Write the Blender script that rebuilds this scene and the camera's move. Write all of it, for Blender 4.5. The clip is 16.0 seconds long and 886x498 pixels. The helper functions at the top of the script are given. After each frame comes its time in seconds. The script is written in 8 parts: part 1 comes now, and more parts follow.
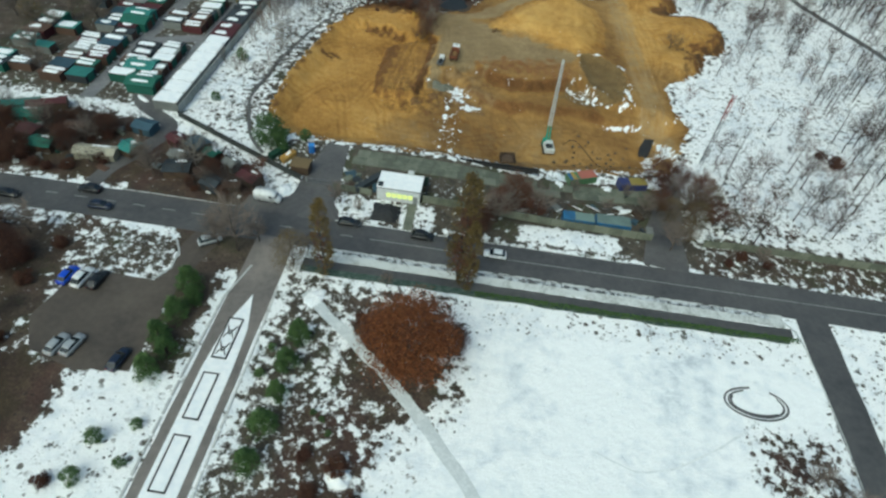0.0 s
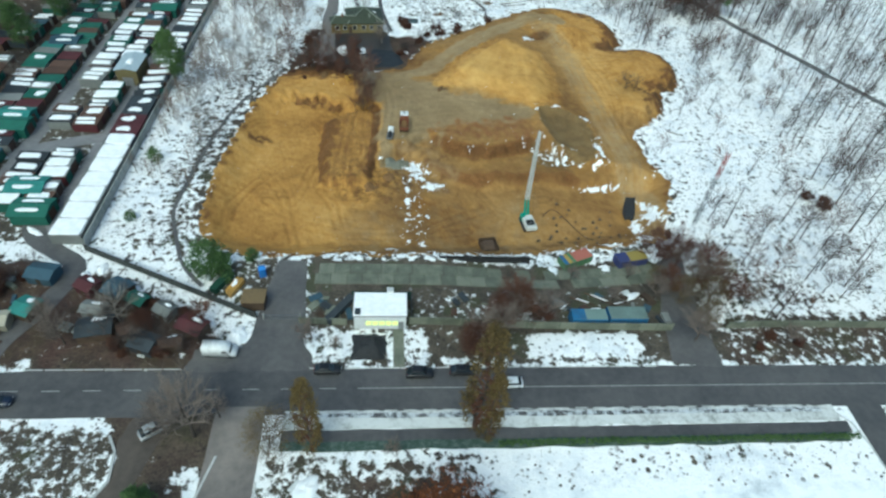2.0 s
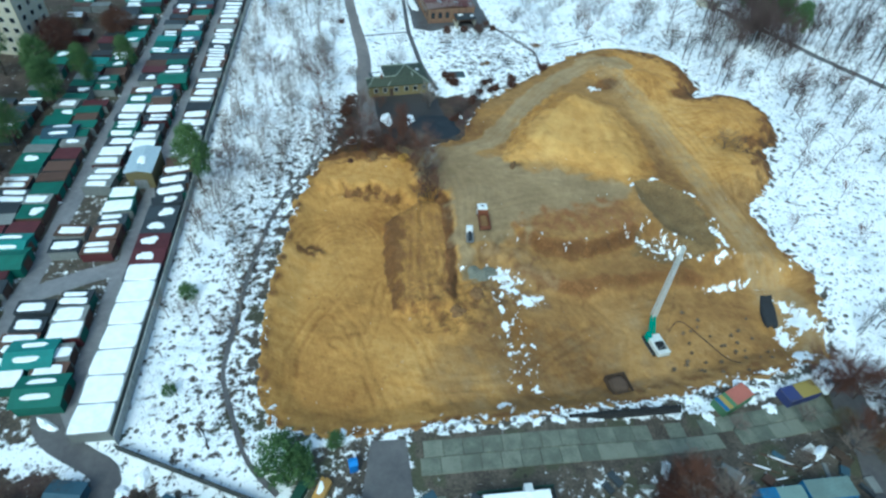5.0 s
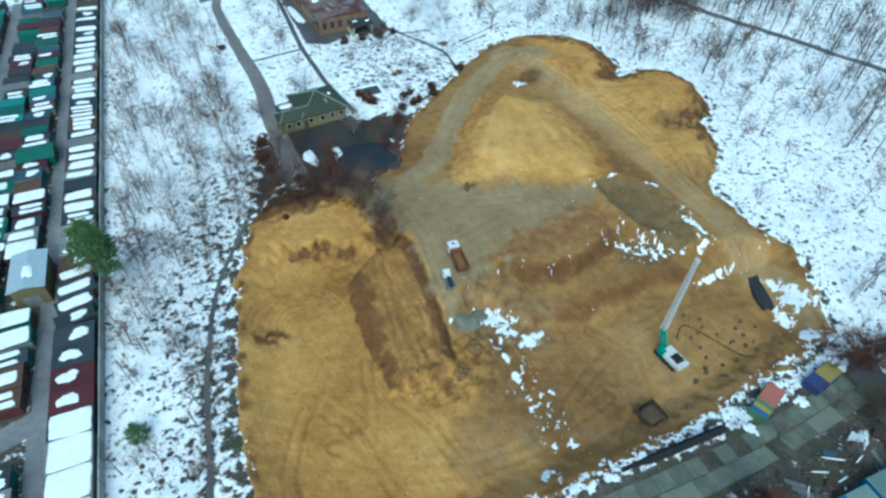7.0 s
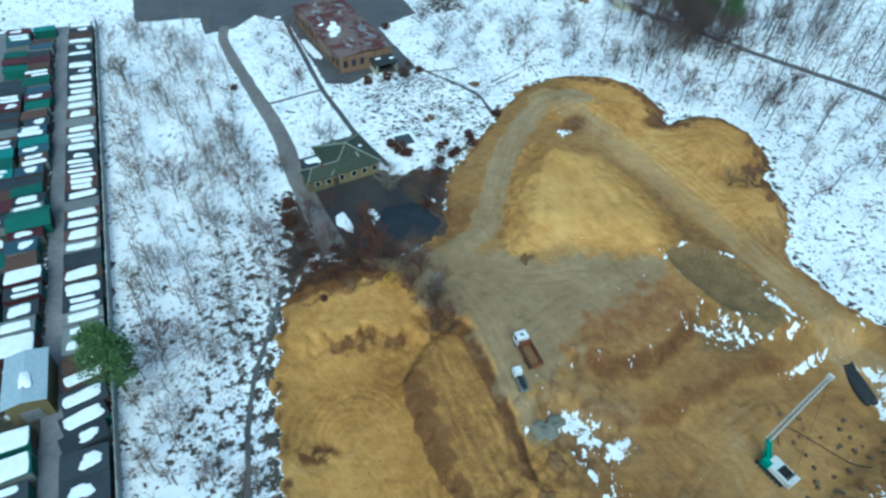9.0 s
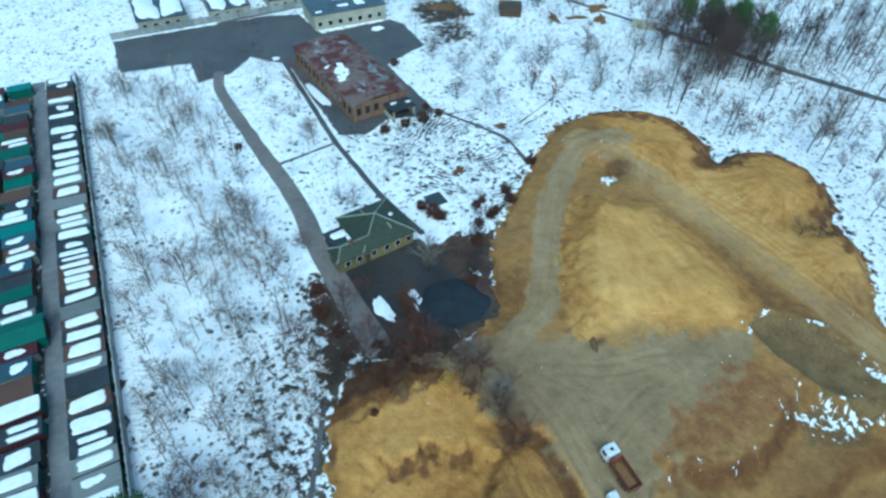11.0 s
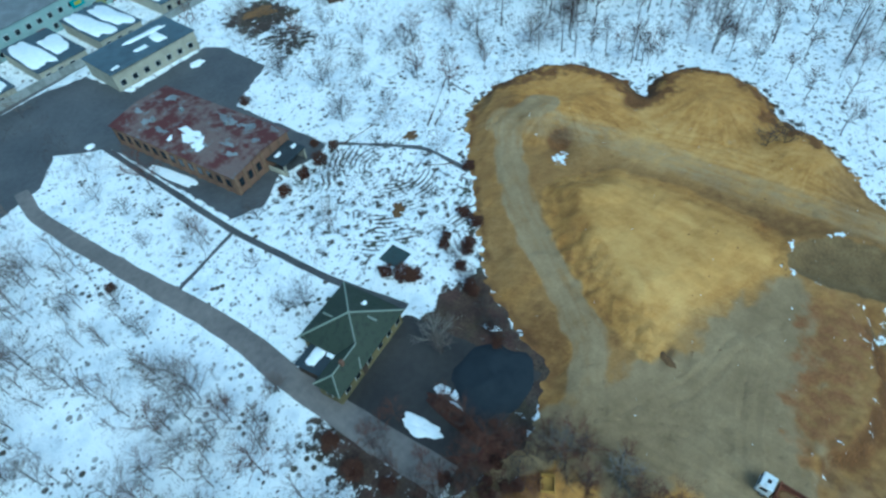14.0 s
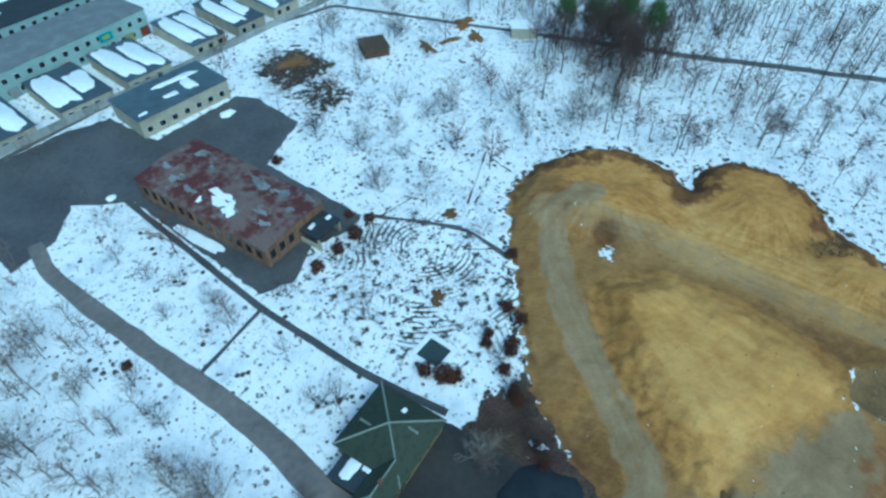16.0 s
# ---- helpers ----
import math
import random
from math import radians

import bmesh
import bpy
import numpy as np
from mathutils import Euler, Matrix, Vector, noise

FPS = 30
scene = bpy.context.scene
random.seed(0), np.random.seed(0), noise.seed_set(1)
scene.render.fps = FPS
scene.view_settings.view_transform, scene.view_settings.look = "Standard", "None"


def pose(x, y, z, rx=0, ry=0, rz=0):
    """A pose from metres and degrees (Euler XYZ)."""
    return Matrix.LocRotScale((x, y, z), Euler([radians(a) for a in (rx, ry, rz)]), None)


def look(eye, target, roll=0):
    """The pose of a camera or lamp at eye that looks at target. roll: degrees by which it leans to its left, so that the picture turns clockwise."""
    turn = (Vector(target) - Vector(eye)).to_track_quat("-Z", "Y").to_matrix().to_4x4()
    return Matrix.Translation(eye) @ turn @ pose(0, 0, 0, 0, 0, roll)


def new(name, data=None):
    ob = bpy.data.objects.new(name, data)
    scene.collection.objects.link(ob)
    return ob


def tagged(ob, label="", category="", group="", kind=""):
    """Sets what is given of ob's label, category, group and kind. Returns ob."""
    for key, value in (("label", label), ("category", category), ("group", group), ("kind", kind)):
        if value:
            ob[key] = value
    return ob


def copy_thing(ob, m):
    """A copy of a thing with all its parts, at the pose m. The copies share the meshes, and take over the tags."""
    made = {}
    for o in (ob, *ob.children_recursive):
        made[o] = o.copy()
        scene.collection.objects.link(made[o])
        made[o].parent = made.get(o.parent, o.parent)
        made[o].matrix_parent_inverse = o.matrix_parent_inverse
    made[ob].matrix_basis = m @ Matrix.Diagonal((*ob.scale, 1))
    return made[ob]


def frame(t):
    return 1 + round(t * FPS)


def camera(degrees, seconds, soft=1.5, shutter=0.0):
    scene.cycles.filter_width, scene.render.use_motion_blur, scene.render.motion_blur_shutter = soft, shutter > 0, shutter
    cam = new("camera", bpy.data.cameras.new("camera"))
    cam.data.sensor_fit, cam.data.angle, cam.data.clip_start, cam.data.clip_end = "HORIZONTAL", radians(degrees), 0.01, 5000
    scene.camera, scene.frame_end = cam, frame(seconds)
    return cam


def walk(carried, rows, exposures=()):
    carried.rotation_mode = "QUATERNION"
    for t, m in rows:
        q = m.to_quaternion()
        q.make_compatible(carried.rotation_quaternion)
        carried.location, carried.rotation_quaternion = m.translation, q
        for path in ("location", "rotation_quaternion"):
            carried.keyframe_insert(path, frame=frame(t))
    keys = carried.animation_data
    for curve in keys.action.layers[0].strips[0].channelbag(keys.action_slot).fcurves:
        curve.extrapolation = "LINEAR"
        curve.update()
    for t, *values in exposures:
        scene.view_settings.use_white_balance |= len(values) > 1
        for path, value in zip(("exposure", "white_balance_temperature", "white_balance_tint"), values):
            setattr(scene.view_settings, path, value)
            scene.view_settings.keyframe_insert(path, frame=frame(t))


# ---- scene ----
cam = camera(74.0, 16.0, 2.5)
ROWS = [
    (0.0, -0.07, -0.85, 83.37, 43.74, -4.64, 7.25),
    (0.5, -4.06, 6.60, 83.19, 43.99, -4.45, 6.57),
    (1.0, -7.60, 14.16, 82.98, 44.19, -4.38, 5.61),
    (1.5, -10.50, 20.69, 82.94, 44.76, -3.95, 0.02),
    (2.0, -13.68, 26.93, 83.17, 45.51, -4.39, -3.40),
    (2.5, -17.26, 33.26, 83.12, 45.85, -4.05, -3.55),
    (3.0, -20.23, 39.71, 83.14, 45.96, -3.65, -3.56),
    (3.5, -22.90, 46.05, 83.06, 45.93, -3.17, -3.98),
    (4.0, -25.98, 52.41, 82.74, 46.02, -2.89, -3.93),
    (6.5, -39.55, 80.75, 80.83, 44.66, -1.38, -18.17),
    (7.0, -41.77, 85.91, 80.66, 44.46, -1.34, -21.93),
    (7.5, -44.06, 91.63, 80.29, 44.57, -2.33, -22.39),
    (8.0, -45.60, 97.28, 79.87, 44.78, -3.12, -22.60),
    (8.5, -46.99, 103.52, 79.57, 44.88, -2.87, -23.35),
    (9.0, -47.68, 109.47, 79.93, 45.17, -2.76, -23.44),
    (9.5, -48.35, 115.52, 80.37, 45.22, -2.27, -23.56),
    (12.0, -51.14, 145.10, 81.29, 44.18, 1.01, -37.93),
    (12.5, -51.88, 151.09, 81.64, 42.93, 0.77, -48.68),
    (13.0, -51.21, 157.19, 81.19, 41.83, 2.00, -52.53),
    (13.5, -51.39, 165.51, 77.86, 40.40, 3.57, -53.62),
    (14.0, -50.26, 169.20, 77.78, 40.37, 3.27, -53.04),
    (14.5, -49.54, 171.81, 80.91, 42.34, -1.38, -50.46),
    (15.0, -48.99, 175.76, 80.74, 42.59, -1.48, -50.14),
    (15.5, -47.48, 179.71, 81.67, 42.74, -1.12, -50.19),
    (16.0, -46.47, 184.43, 81.93, 42.77, -0.53, -50.74),
]
walk(cam, [(t, pose(*p)) for t, *p in ROWS], [(0.0, -0.08, 6200, -14), (1.0, 0.11, 5820, -15), (2.0, 0.20, 5740, -15), (4.0, 0.34, 5080, -18), (8.0, 0.18, 4850, -19), (10.5, 0.16, 4600, -20), (13.0, 0.01, 4400, -22), (16.0, -0.09, 4350, -23)])

# ---- light: a bright overcast winter day ----
SUN_EL, SUN_AZ = 50.0, 205.0
world = bpy.data.worlds.new("overcast_sky")
scene.world = world
world.use_nodes = True
wn = world.node_tree.nodes
sky = wn.new("ShaderNodeTexSky")
sky.sky_type, sky.sun_disc = "NISHITA", False
sky.sun_elevation, sky.sun_rotation = radians(SUN_EL), radians(SUN_AZ)
sky.air_density, sky.dust_density, sky.ozone_density = 1.0, 4.0, 1.0
wn["Background"].inputs[1].default_value = 0.15
world.node_tree.links.new(sky.outputs[0], wn["Background"].inputs[0])
sun_data = bpy.data.lights.new("sun", "SUN")
sun_data.energy, sun_data.angle, sun_data.color = 0.8, radians(35), (1.0, 0.98, 0.95)
sun = new("sun", sun_data)
sun.matrix_world = look((math.sin(radians(SUN_AZ)) * 200, math.cos(radians(SUN_AZ)) * 200, 200 * math.tan(radians(SUN_EL))), (0, 0, 0))

# ---- materials ----
class Nodes:
    """A small builder for one node material."""

    def __init__(self, name, rough=0.8, metal=0.0):
        self.m = bpy.data.materials.new(name)
        self.m.use_nodes = True
        self.t = self.m.node_tree
        self.bsdf = self.t.nodes["Principled BSDF"]
        self.bsdf.inputs["Roughness"].default_value = rough
        self.bsdf.inputs["Metallic"].default_value = metal
        self.bsdf.inputs["Specular IOR Level"].default_value = 0.3
        geo = self.t.nodes.new("ShaderNodeNewGeometry")
        self.pos = geo.outputs["Position"]
        self.island = geo.outputs["Random Per Island"]
        self.normal = geo.outputs["Normal"]
        self.rand = self.t.nodes.new("ShaderNodeObjectInfo").outputs["Random"]
        tc = self.t.nodes.new("ShaderNodeTexCoord")
        self.obj = tc.outputs["Object"]

    def put(self, socket, v):
        if isinstance(v, bpy.types.NodeSocket):
            self.t.links.new(v, socket)
        elif isinstance(v, tuple) and len(v) == 3 and socket.type == "RGBA":
            socket.default_value = (*v, 1)
        else:
            socket.default_value = v

    def noise(self, scale, detail=3.0, rough=0.55, vec=None, warp=0.0):
        n = self.t.nodes.new("ShaderNodeTexNoise")
        self.put(n.inputs["Vector"], vec or self.pos)
        n.inputs["Scale"].default_value, n.inputs["Detail"].default_value = scale, detail
        n.inputs["Roughness"].default_value, n.inputs["Distortion"].default_value = rough, warp
        return n.outputs["Fac"]

    def voronoi(self, scale, vec=None):
        n = self.t.nodes.new("ShaderNodeTexVoronoi")
        self.put(n.inputs["Vector"], vec or self.pos)
        n.inputs["Scale"].default_value = scale
        return n.outputs["Distance"]

    def stretch(self, vec, x, y, z, turn=0.0):
        for scale, angle in (((1, 1, 1), turn), ((x, y, z), 0.0)):
            n = self.t.nodes.new("ShaderNodeMapping")
            self.put(n.inputs["Vector"], vec)
            n.inputs["Scale"].default_value = scale
            n.inputs["Rotation"].default_value = (0, 0, radians(angle))
            vec = n.outputs[0]
        return vec

    def math(self, op, a, b=0.0, c=0.0):
        n = self.t.nodes.new("ShaderNodeMath")
        n.operation = op
        for i, v in enumerate((a, b, c)):
            self.put(n.inputs[i], v)
        return n.outputs[0]

    def step(self, v, lo, hi):
        n = self.t.nodes.new("ShaderNodeMapRange")
        n.interpolation_type = "SMOOTHSTEP"
        for i, x in enumerate((v, lo, hi)):
            self.put(n.inputs[i], x)
        return n.outputs[0]

    def mix(self, f, a, b):
        n = self.t.nodes.new("ShaderNodeMix")
        n.data_type = "RGBA"
        self.put(n.inputs[0], f)
        self.put(n.inputs[6], a)
        self.put(n.inputs[7], b)
        return n.outputs[2]

    def reach(self, vec, centre):
        n = self.t.nodes.new("ShaderNodeVectorMath")
        n.operation = "DISTANCE"
        self.put(n.inputs[0], vec)
        n.inputs[1].default_value = centre
        return n.outputs["Value"]

    def ramp(self, f, *cols):
        n = self.t.nodes.new("ShaderNodeValToRGB")
        e = n.color_ramp.elements
        while len(e) < len(cols):
            e.new(0.5)
        for i, (p, c) in enumerate(cols):
            e[i].position, e[i].color = p, (*c, 1)
        self.put(n.inputs[0], f)
        return n.outputs[0]

    def attr(self, name):
        n = self.t.nodes.new("ShaderNodeAttribute")
        n.attribute_name = name
        s = self.t.nodes.new("ShaderNodeSeparateColor")
        self.t.links.new(n.outputs["Color"], s.inputs[0])
        return s.outputs[0], s.outputs[1], s.outputs[2]

    def split(self, vec):
        s = self.t.nodes.new("ShaderNodeSeparateXYZ")
        self.put(s.inputs[0], vec)
        return s.outputs

    def bump(self, h, dist=0.05, strength=0.6):
        n = self.t.nodes.new("ShaderNodeBump")
        n.inputs["Strength"].default_value, n.inputs["Distance"].default_value = strength, dist
        self.put(n.inputs["Height"], h)
        self.t.links.new(n.outputs[0], self.bsdf.inputs["Normal"])

    def done(self, color, rough=None):
        self.put(self.bsdf.inputs["Base Color"], color)
        if rough is not None:
            self.put(self.bsdf.inputs["Roughness"], rough)
        return self.m


def plain(name, a, b=None, rough=0.7, metal=0.0, scale=1.5, relief=0.01, fine=9.0):
    """A worn surface between two colours: broad stains, fine grain, and a little relief."""
    b = b or tuple(c * 0.72 for c in a)
    n = Nodes(name, rough, metal)
    broad, grain = n.noise(scale, 4), n.noise(scale * fine, 3)
    f = n.math("MULTIPLY_ADD", grain, 0.45, n.math("MULTIPLY", broad, 0.6))
    shade = n.math("MULTIPLY_ADD", n.rand, 0.3, -0.15)
    n.bump(grain, relief)
    return n.done(n.mix(n.step(n.math("ADD", f, shade), 0.35, 0.72), a, b))


def corrugated(name, a, b, pitch=0.25, rough=0.5, rust=0.0):
    """Ribbed sheet metal with stains."""
    n = Nodes(name, rough, 0.1)
    x, y, z = n.split(n.obj)[:3]
    wave = n.math("SINE", n.math("MULTIPLY", n.math("ADD", x, y), 6.283 / pitch))
    n.bump(wave, 0.03, 0.5)
    stain = n.step(n.noise(1.2, 5), 0.45, 0.7)
    c = n.mix(stain, a, b)
    if rust:
        c = n.mix(n.math("MULTIPLY", n.step(n.noise(0.7, 6, 0.7), 0.55, 0.68), rust), c, (0.16, 0.06, 0.025))
    return n.done(c)


def snow_mat(name="snow", dirt=0.1):
    n = Nodes(name, 0.65)
    a, b = n.noise(0.9, 5), n.noise(6.0, 4)
    n.bump(n.math("MULTIPLY_ADD", b, 0.4, a), 0.12, 0.7)
    c = n.mix(n.step(a, 0.35, 0.7), (0.93, 0.94, 0.95), (0.84, 0.87, 0.90))
    return n.done(n.mix(n.math("MULTIPLY", n.step(b, 0.6, 0.75), dirt), c, (0.22, 0.20, 0.17)))


def ground_mat():
    """Snow over litter, raw sand, trodden yard and brown earth, by the masks that lie on the sheet."""
    n = Nodes("winter_ground", 0.85)
    sand, yard, brown = n.attr("mask_a")
    snow, brush, tracks = n.attr("mask_b")
    lying, damp_shade, dull = n.attr("mask_c")
    n1, n2, n3 = n.noise(0.045, 4), n.noise(0.35, 5, 0.6), n.noise(2.4, 5, 0.65)
    flat = n.stretch(n.pos, 1, 1, 0)
    fleck = n.noise(0.75, 5, 0.62, flat)
    # litter: dead grass, leaves, bare soil
    litter = n.ramp(n.math("MULTIPLY_ADD", n3, 0.6, n.math("MULTIPLY", n2, 0.5)), (0.33, (0.024, 0.021, 0.018)), (0.5, (0.066, 0.056, 0.044)), (0.68, (0.13, 0.112, 0.085)))
    rusty = n.ramp(n.math("MULTIPLY_ADD", n3, 0.55, n.math("MULTIPLY", n2, 0.5)), (0.3, (0.018, 0.009, 0.008)), (0.52, (0.05, 0.023, 0.016)), (0.7, (0.095, 0.055, 0.03)))
    patchy = n.noise(0.13, 4, 0.6, flat)
    litter = n.mix(n.math("MULTIPLY", n.step(patchy, 0.52, 0.62), 0.75), litter, n.mix(n3, (0.04, 0.045, 0.022), (0.085, 0.09, 0.05)))
    rusty = n.mix(n.math("MULTIPLY", n.step(patchy, 0.5, 0.4), 0.7), rusty, n.mix(n3, (0.045, 0.018, 0.016), (0.10, 0.035, 0.028)))
    litter = n.mix(brush, litter, rusty)
    # snow cover with flecks of litter
    amount = n.math("MULTIPLY_ADD", fleck, 0.62, n.math("MULTIPLY_ADD", n2, 0.22, n.math("MULTIPLY", n3, 0.16)))
    limit = n.math("MULTIPLY_ADD", snow, -0.36, 0.685)
    cover = n.step(n.math("SUBTRACT", amount, limit), -0.025, 0.04)
    sway = n.noise(0.09, 3, 0.5, flat)
    rings = n.math("SINE", n.math("MULTIPLY_ADD", n.reach(flat, (11.0, 235.0, 0.0)), 6.2, n.math("MULTIPLY", sway, 9.0)))
    rings2 = n.math("SINE", n.math("MULTIPLY_ADD", n.reach(flat, (26.0, 196.0, 0.0)), 5.4, n.math("MULTIPLY", sway, 12.0)))
    pick = n.step(n.noise(0.07, 2, 0.5, flat), 0.47, 0.55)
    arcs = n.math("ADD", n.math("MULTIPLY", rings, pick), n.math("MULTIPLY", rings2, n.math("SUBTRACT", 1.0, pick)))
    torn = n.math("MULTIPLY", tracks, n.step(n.math("MULTIPLY_ADD", n.noise(0.22, 4, 0.6, flat), 5.0, n.math("MULTIPLY_ADD", n.noise(1.1, 4, 0.65, flat), 2.2, arcs)), 3.95, 4.35))
    cover = n.math("MULTIPLY", cover, n.math("SUBTRACT", 1.0, torn))
    # tussocks: small dark spots that poke through the snow
    tuft = n.math("MULTIPLY", n.step(n.math("MULTIPLY_ADD", n3, 0.25, n.voronoi(0.55, flat)), 0.42, 0.34), n.step(n.noise(0.11, 3), 0.48, 0.6))
    tuft = n.math("MULTIPLY", tuft, n.step(snow, 0.93, 0.86))
    cover = n.math("MULTIPLY", cover, n.math("SUBTRACT", 1.0, tuft))
    jit = n.t.nodes.new("ShaderNodeVectorMath")
    jit.operation = "MULTIPLY_ADD"
    n.put(jit.inputs[0], n.noise(2.2, 3, 0.6, flat))
    jit.inputs[1].default_value = (0.7, 0.5, 0.0)
    n.put(jit.inputs[2], flat)
    dots = n.math("MULTIPLY", n.step(n.voronoi(0.85, jit.outputs[0]), 0.24, 0.17), n.step(n.noise(0.14, 3, 0.55, flat), 0.44, 0.56))
    dots = n.math("MULTIPLY", dots, n.step(snow, 0.93, 0.88))
    cover = n.math("MULTIPLY", cover, n.math("MULTIPLY_ADD", dots, -0.92, 1.0))
    litter = n.mix(n.math("MULTIPLY", dots, 0.7), litter, (0.02, 0.018, 0.016))
    thin = n.math("MULTIPLY_ADD", n.noise(0.06, 5, 0.6), 0.7, n.math("MULTIPLY", n2, 0.35))
    thin = n.math("MULTIPLY_ADD", n.math("SUBTRACT", n.noise(0.28, 5, 0.65, flat), 0.5), 0.5, thin)
    white = n.ramp(thin, (0.32, (0.60, 0.64, 0.68)), (0.42, (0.81, 0.84, 0.87)), (0.54, (0.94, 0.95, 0.955)))
    speck = n.math("MULTIPLY", n.step(n.noise(2.1, 4, 0.6, flat), 0.63, 0.68), n.step(snow, 0.93, 0.8))
    cover = n.math("MULTIPLY", cover, n.math("MULTIPLY_ADD", speck, -0.8, 1.0))
    surface = n.mix(cover, litter, white)
    # sand with blade and wheel marks, clods, damp patches and painted shade
    red, tone, spoil = n.attr("mask_d")
    streak = n.noise(1.0, 4, 0.6, n.stretch(n.pos, 1.1, 0.14, 0, -18), 1.5)
    streak2 = n.noise(1.0, 4, 0.6, n.stretch(n.pos, 0.16, 0.9, 0, 24), 1.5)
    n4 = n.noise(5.5, 4, 0.7, flat)
    s = n.math("MULTIPLY_ADD", n1, 0.42, n.math("MULTIPLY_ADD", streak, 0.14, n.math("MULTIPLY_ADD", streak2, 0.13, n.math("MULTIPLY_ADD", n3, 0.15, n.math("MULTIPLY", n.noise(0.16, 5, 0.62, flat, 1.2), 0.16)))))
    s = n.math("MULTIPLY_ADD", n.math("SUBTRACT", n4, 0.5), 0.1, s)
    turns = n.math("SINE", n.math("MULTIPLY_ADD", n.reach(flat, (-37.0, 186.0, 0.0)), 2.4, n.math("MULTIPLY", n.noise(0.07, 4, 0.6, flat), 26.0)))
    s = n.math("MULTIPLY_ADD", n.math("MULTIPLY", turns, n.step(n.noise(0.05, 3), 0.46, 0.62)), 0.015, s)
    s = n.math("MULTIPLY_ADD", tone, 0.075, s)
    ochre = n.ramp(s, (0.38, (0.25, 0.118, 0.026)), (0.52, (0.45, 0.245, 0.062)), (0.66, (0.60, 0.375, 0.125)))
    tan = n.ramp(s, (0.38, (0.16, 0.082, 0.024)), (0.52, (0.30, 0.17, 0.054)), (0.66, (0.42, 0.265, 0.10)))
    ochre = n.mix(n.step(n.math("MULTIPLY_ADD", n.math("SUBTRACT", n2, 0.5), 0.6, dull), 0.1, 0.8), ochre, tan)
    ochre = n.mix(n.step(dull, -0.2, -0.8), ochre, n.ramp(s, (0.38, (0.37, 0.195, 0.043)), (0.52, (0.53, 0.305, 0.084)), (0.66, (0.63, 0.40, 0.132))))
    lumps = n.math("MULTIPLY_ADD", n2, 0.4, n.math("MULTIPLY_ADD", n3, 0.4, n.math("MULTIPLY", n4, 0.2)))
    earth = n.ramp(lumps, (0.36, (0.06, 0.025, 0.008)), (0.5, (0.15, 0.068, 0.02)), (0.66, (0.27, 0.14, 0.046)))
    rust = n.ramp(lumps, (0.36, (0.10, 0.040, 0.016)), (0.5, (0.22, 0.098, 0.036)), (0.66, (0.34, 0.18, 0.075)))
    dark = n.ramp(lumps, (0.36, (0.07, 0.05, 0.022)), (0.52, (0.15, 0.108, 0.05)), (0.66, (0.24, 0.18, 0.09)))
    grit = n.ramp(n.math("MULTIPLY_ADD", tone, 0.07, n.math("MULTIPLY_ADD", n2, 0.35, n.math("MULTIPLY_ADD", n1, 0.35, n.math("MULTIPLY_ADD", n4, 0.1, n.math("MULTIPLY", n3, 0.2))))), (0.36, (0.185, 0.128, 0.062)), (0.52, (0.275, 0.196, 0.10)), (0.66, (0.37, 0.27, 0.145)))
    dig = n.mix(n.step(n.math("MULTIPLY_ADD", n.math("SUBTRACT", n3, 0.5), 0.7, n.math("MULTIPLY_ADD", n.math("SUBTRACT", n2, 0.5), 0.7, brown)), 0.22, 0.68), ochre, earth)
    mottle = n.step(n.noise(0.42, 6, 0.7, flat, 0.8), 0.52, 0.7)
    dig = n.mix(n.math("MULTIPLY", n.math("MULTIPLY", mottle, n.step(dull, -0.5, 0.2)), 0.35), dig, earth)
    dig = n.mix(n.step(n.math("MULTIPLY_ADD", n.math("SUBTRACT", n2, 0.5), 0.7, yard), 0.2, 0.85), dig, grit)
    dig = n.mix(n.math("MULTIPLY", n.step(n.math("MULTIPLY_ADD", n.math("SUBTRACT", n3, 0.5), 0.8, red), 0.1, 1.0), 0.85), dig, rust)
    dig = n.mix(n.math("MULTIPLY", n.step(n.math("MULTIPLY_ADD", n.math("SUBTRACT", n2, 0.5), 0.6, spoil), 0.25, 0.65), 0.74), dig, dark)
    dig = n.mix(n.math("MULTIPLY", damp_shade, n.step(n.math("MULTIPLY_ADD", n3, 0.5, n.math("MULTIPLY", n2, 0.5)), 0.36, 0.56)), dig, (0.05, 0.028, 0.013))
    drift = n.step(n.math("MULTIPLY_ADD", n.noise(0.8, 5, 0.62, n.stretch(n.pos, 1.15, 0.85, 0, 35), 0.3), 1.0, n.math("MULTIPLY", lying, 0.3)), 0.7, 0.73)
    dig = n.mix(drift, dig, white)
    edge = n.step(n.math("MULTIPLY_ADD", n.math("SUBTRACT", n.noise(0.4, 6, 0.68, flat), 0.5), 1.3, sand), 0.42, 0.56)
    n.bump(n.math("MULTIPLY_ADD", n3, 0.4, n.math("MULTIPLY_ADD", cover, 0.25, n.math("MULTIPLY_ADD", n4, 0.12, n2))), 0.38, 0.75)
    return n.done(n.mix(edge, surface, dig))


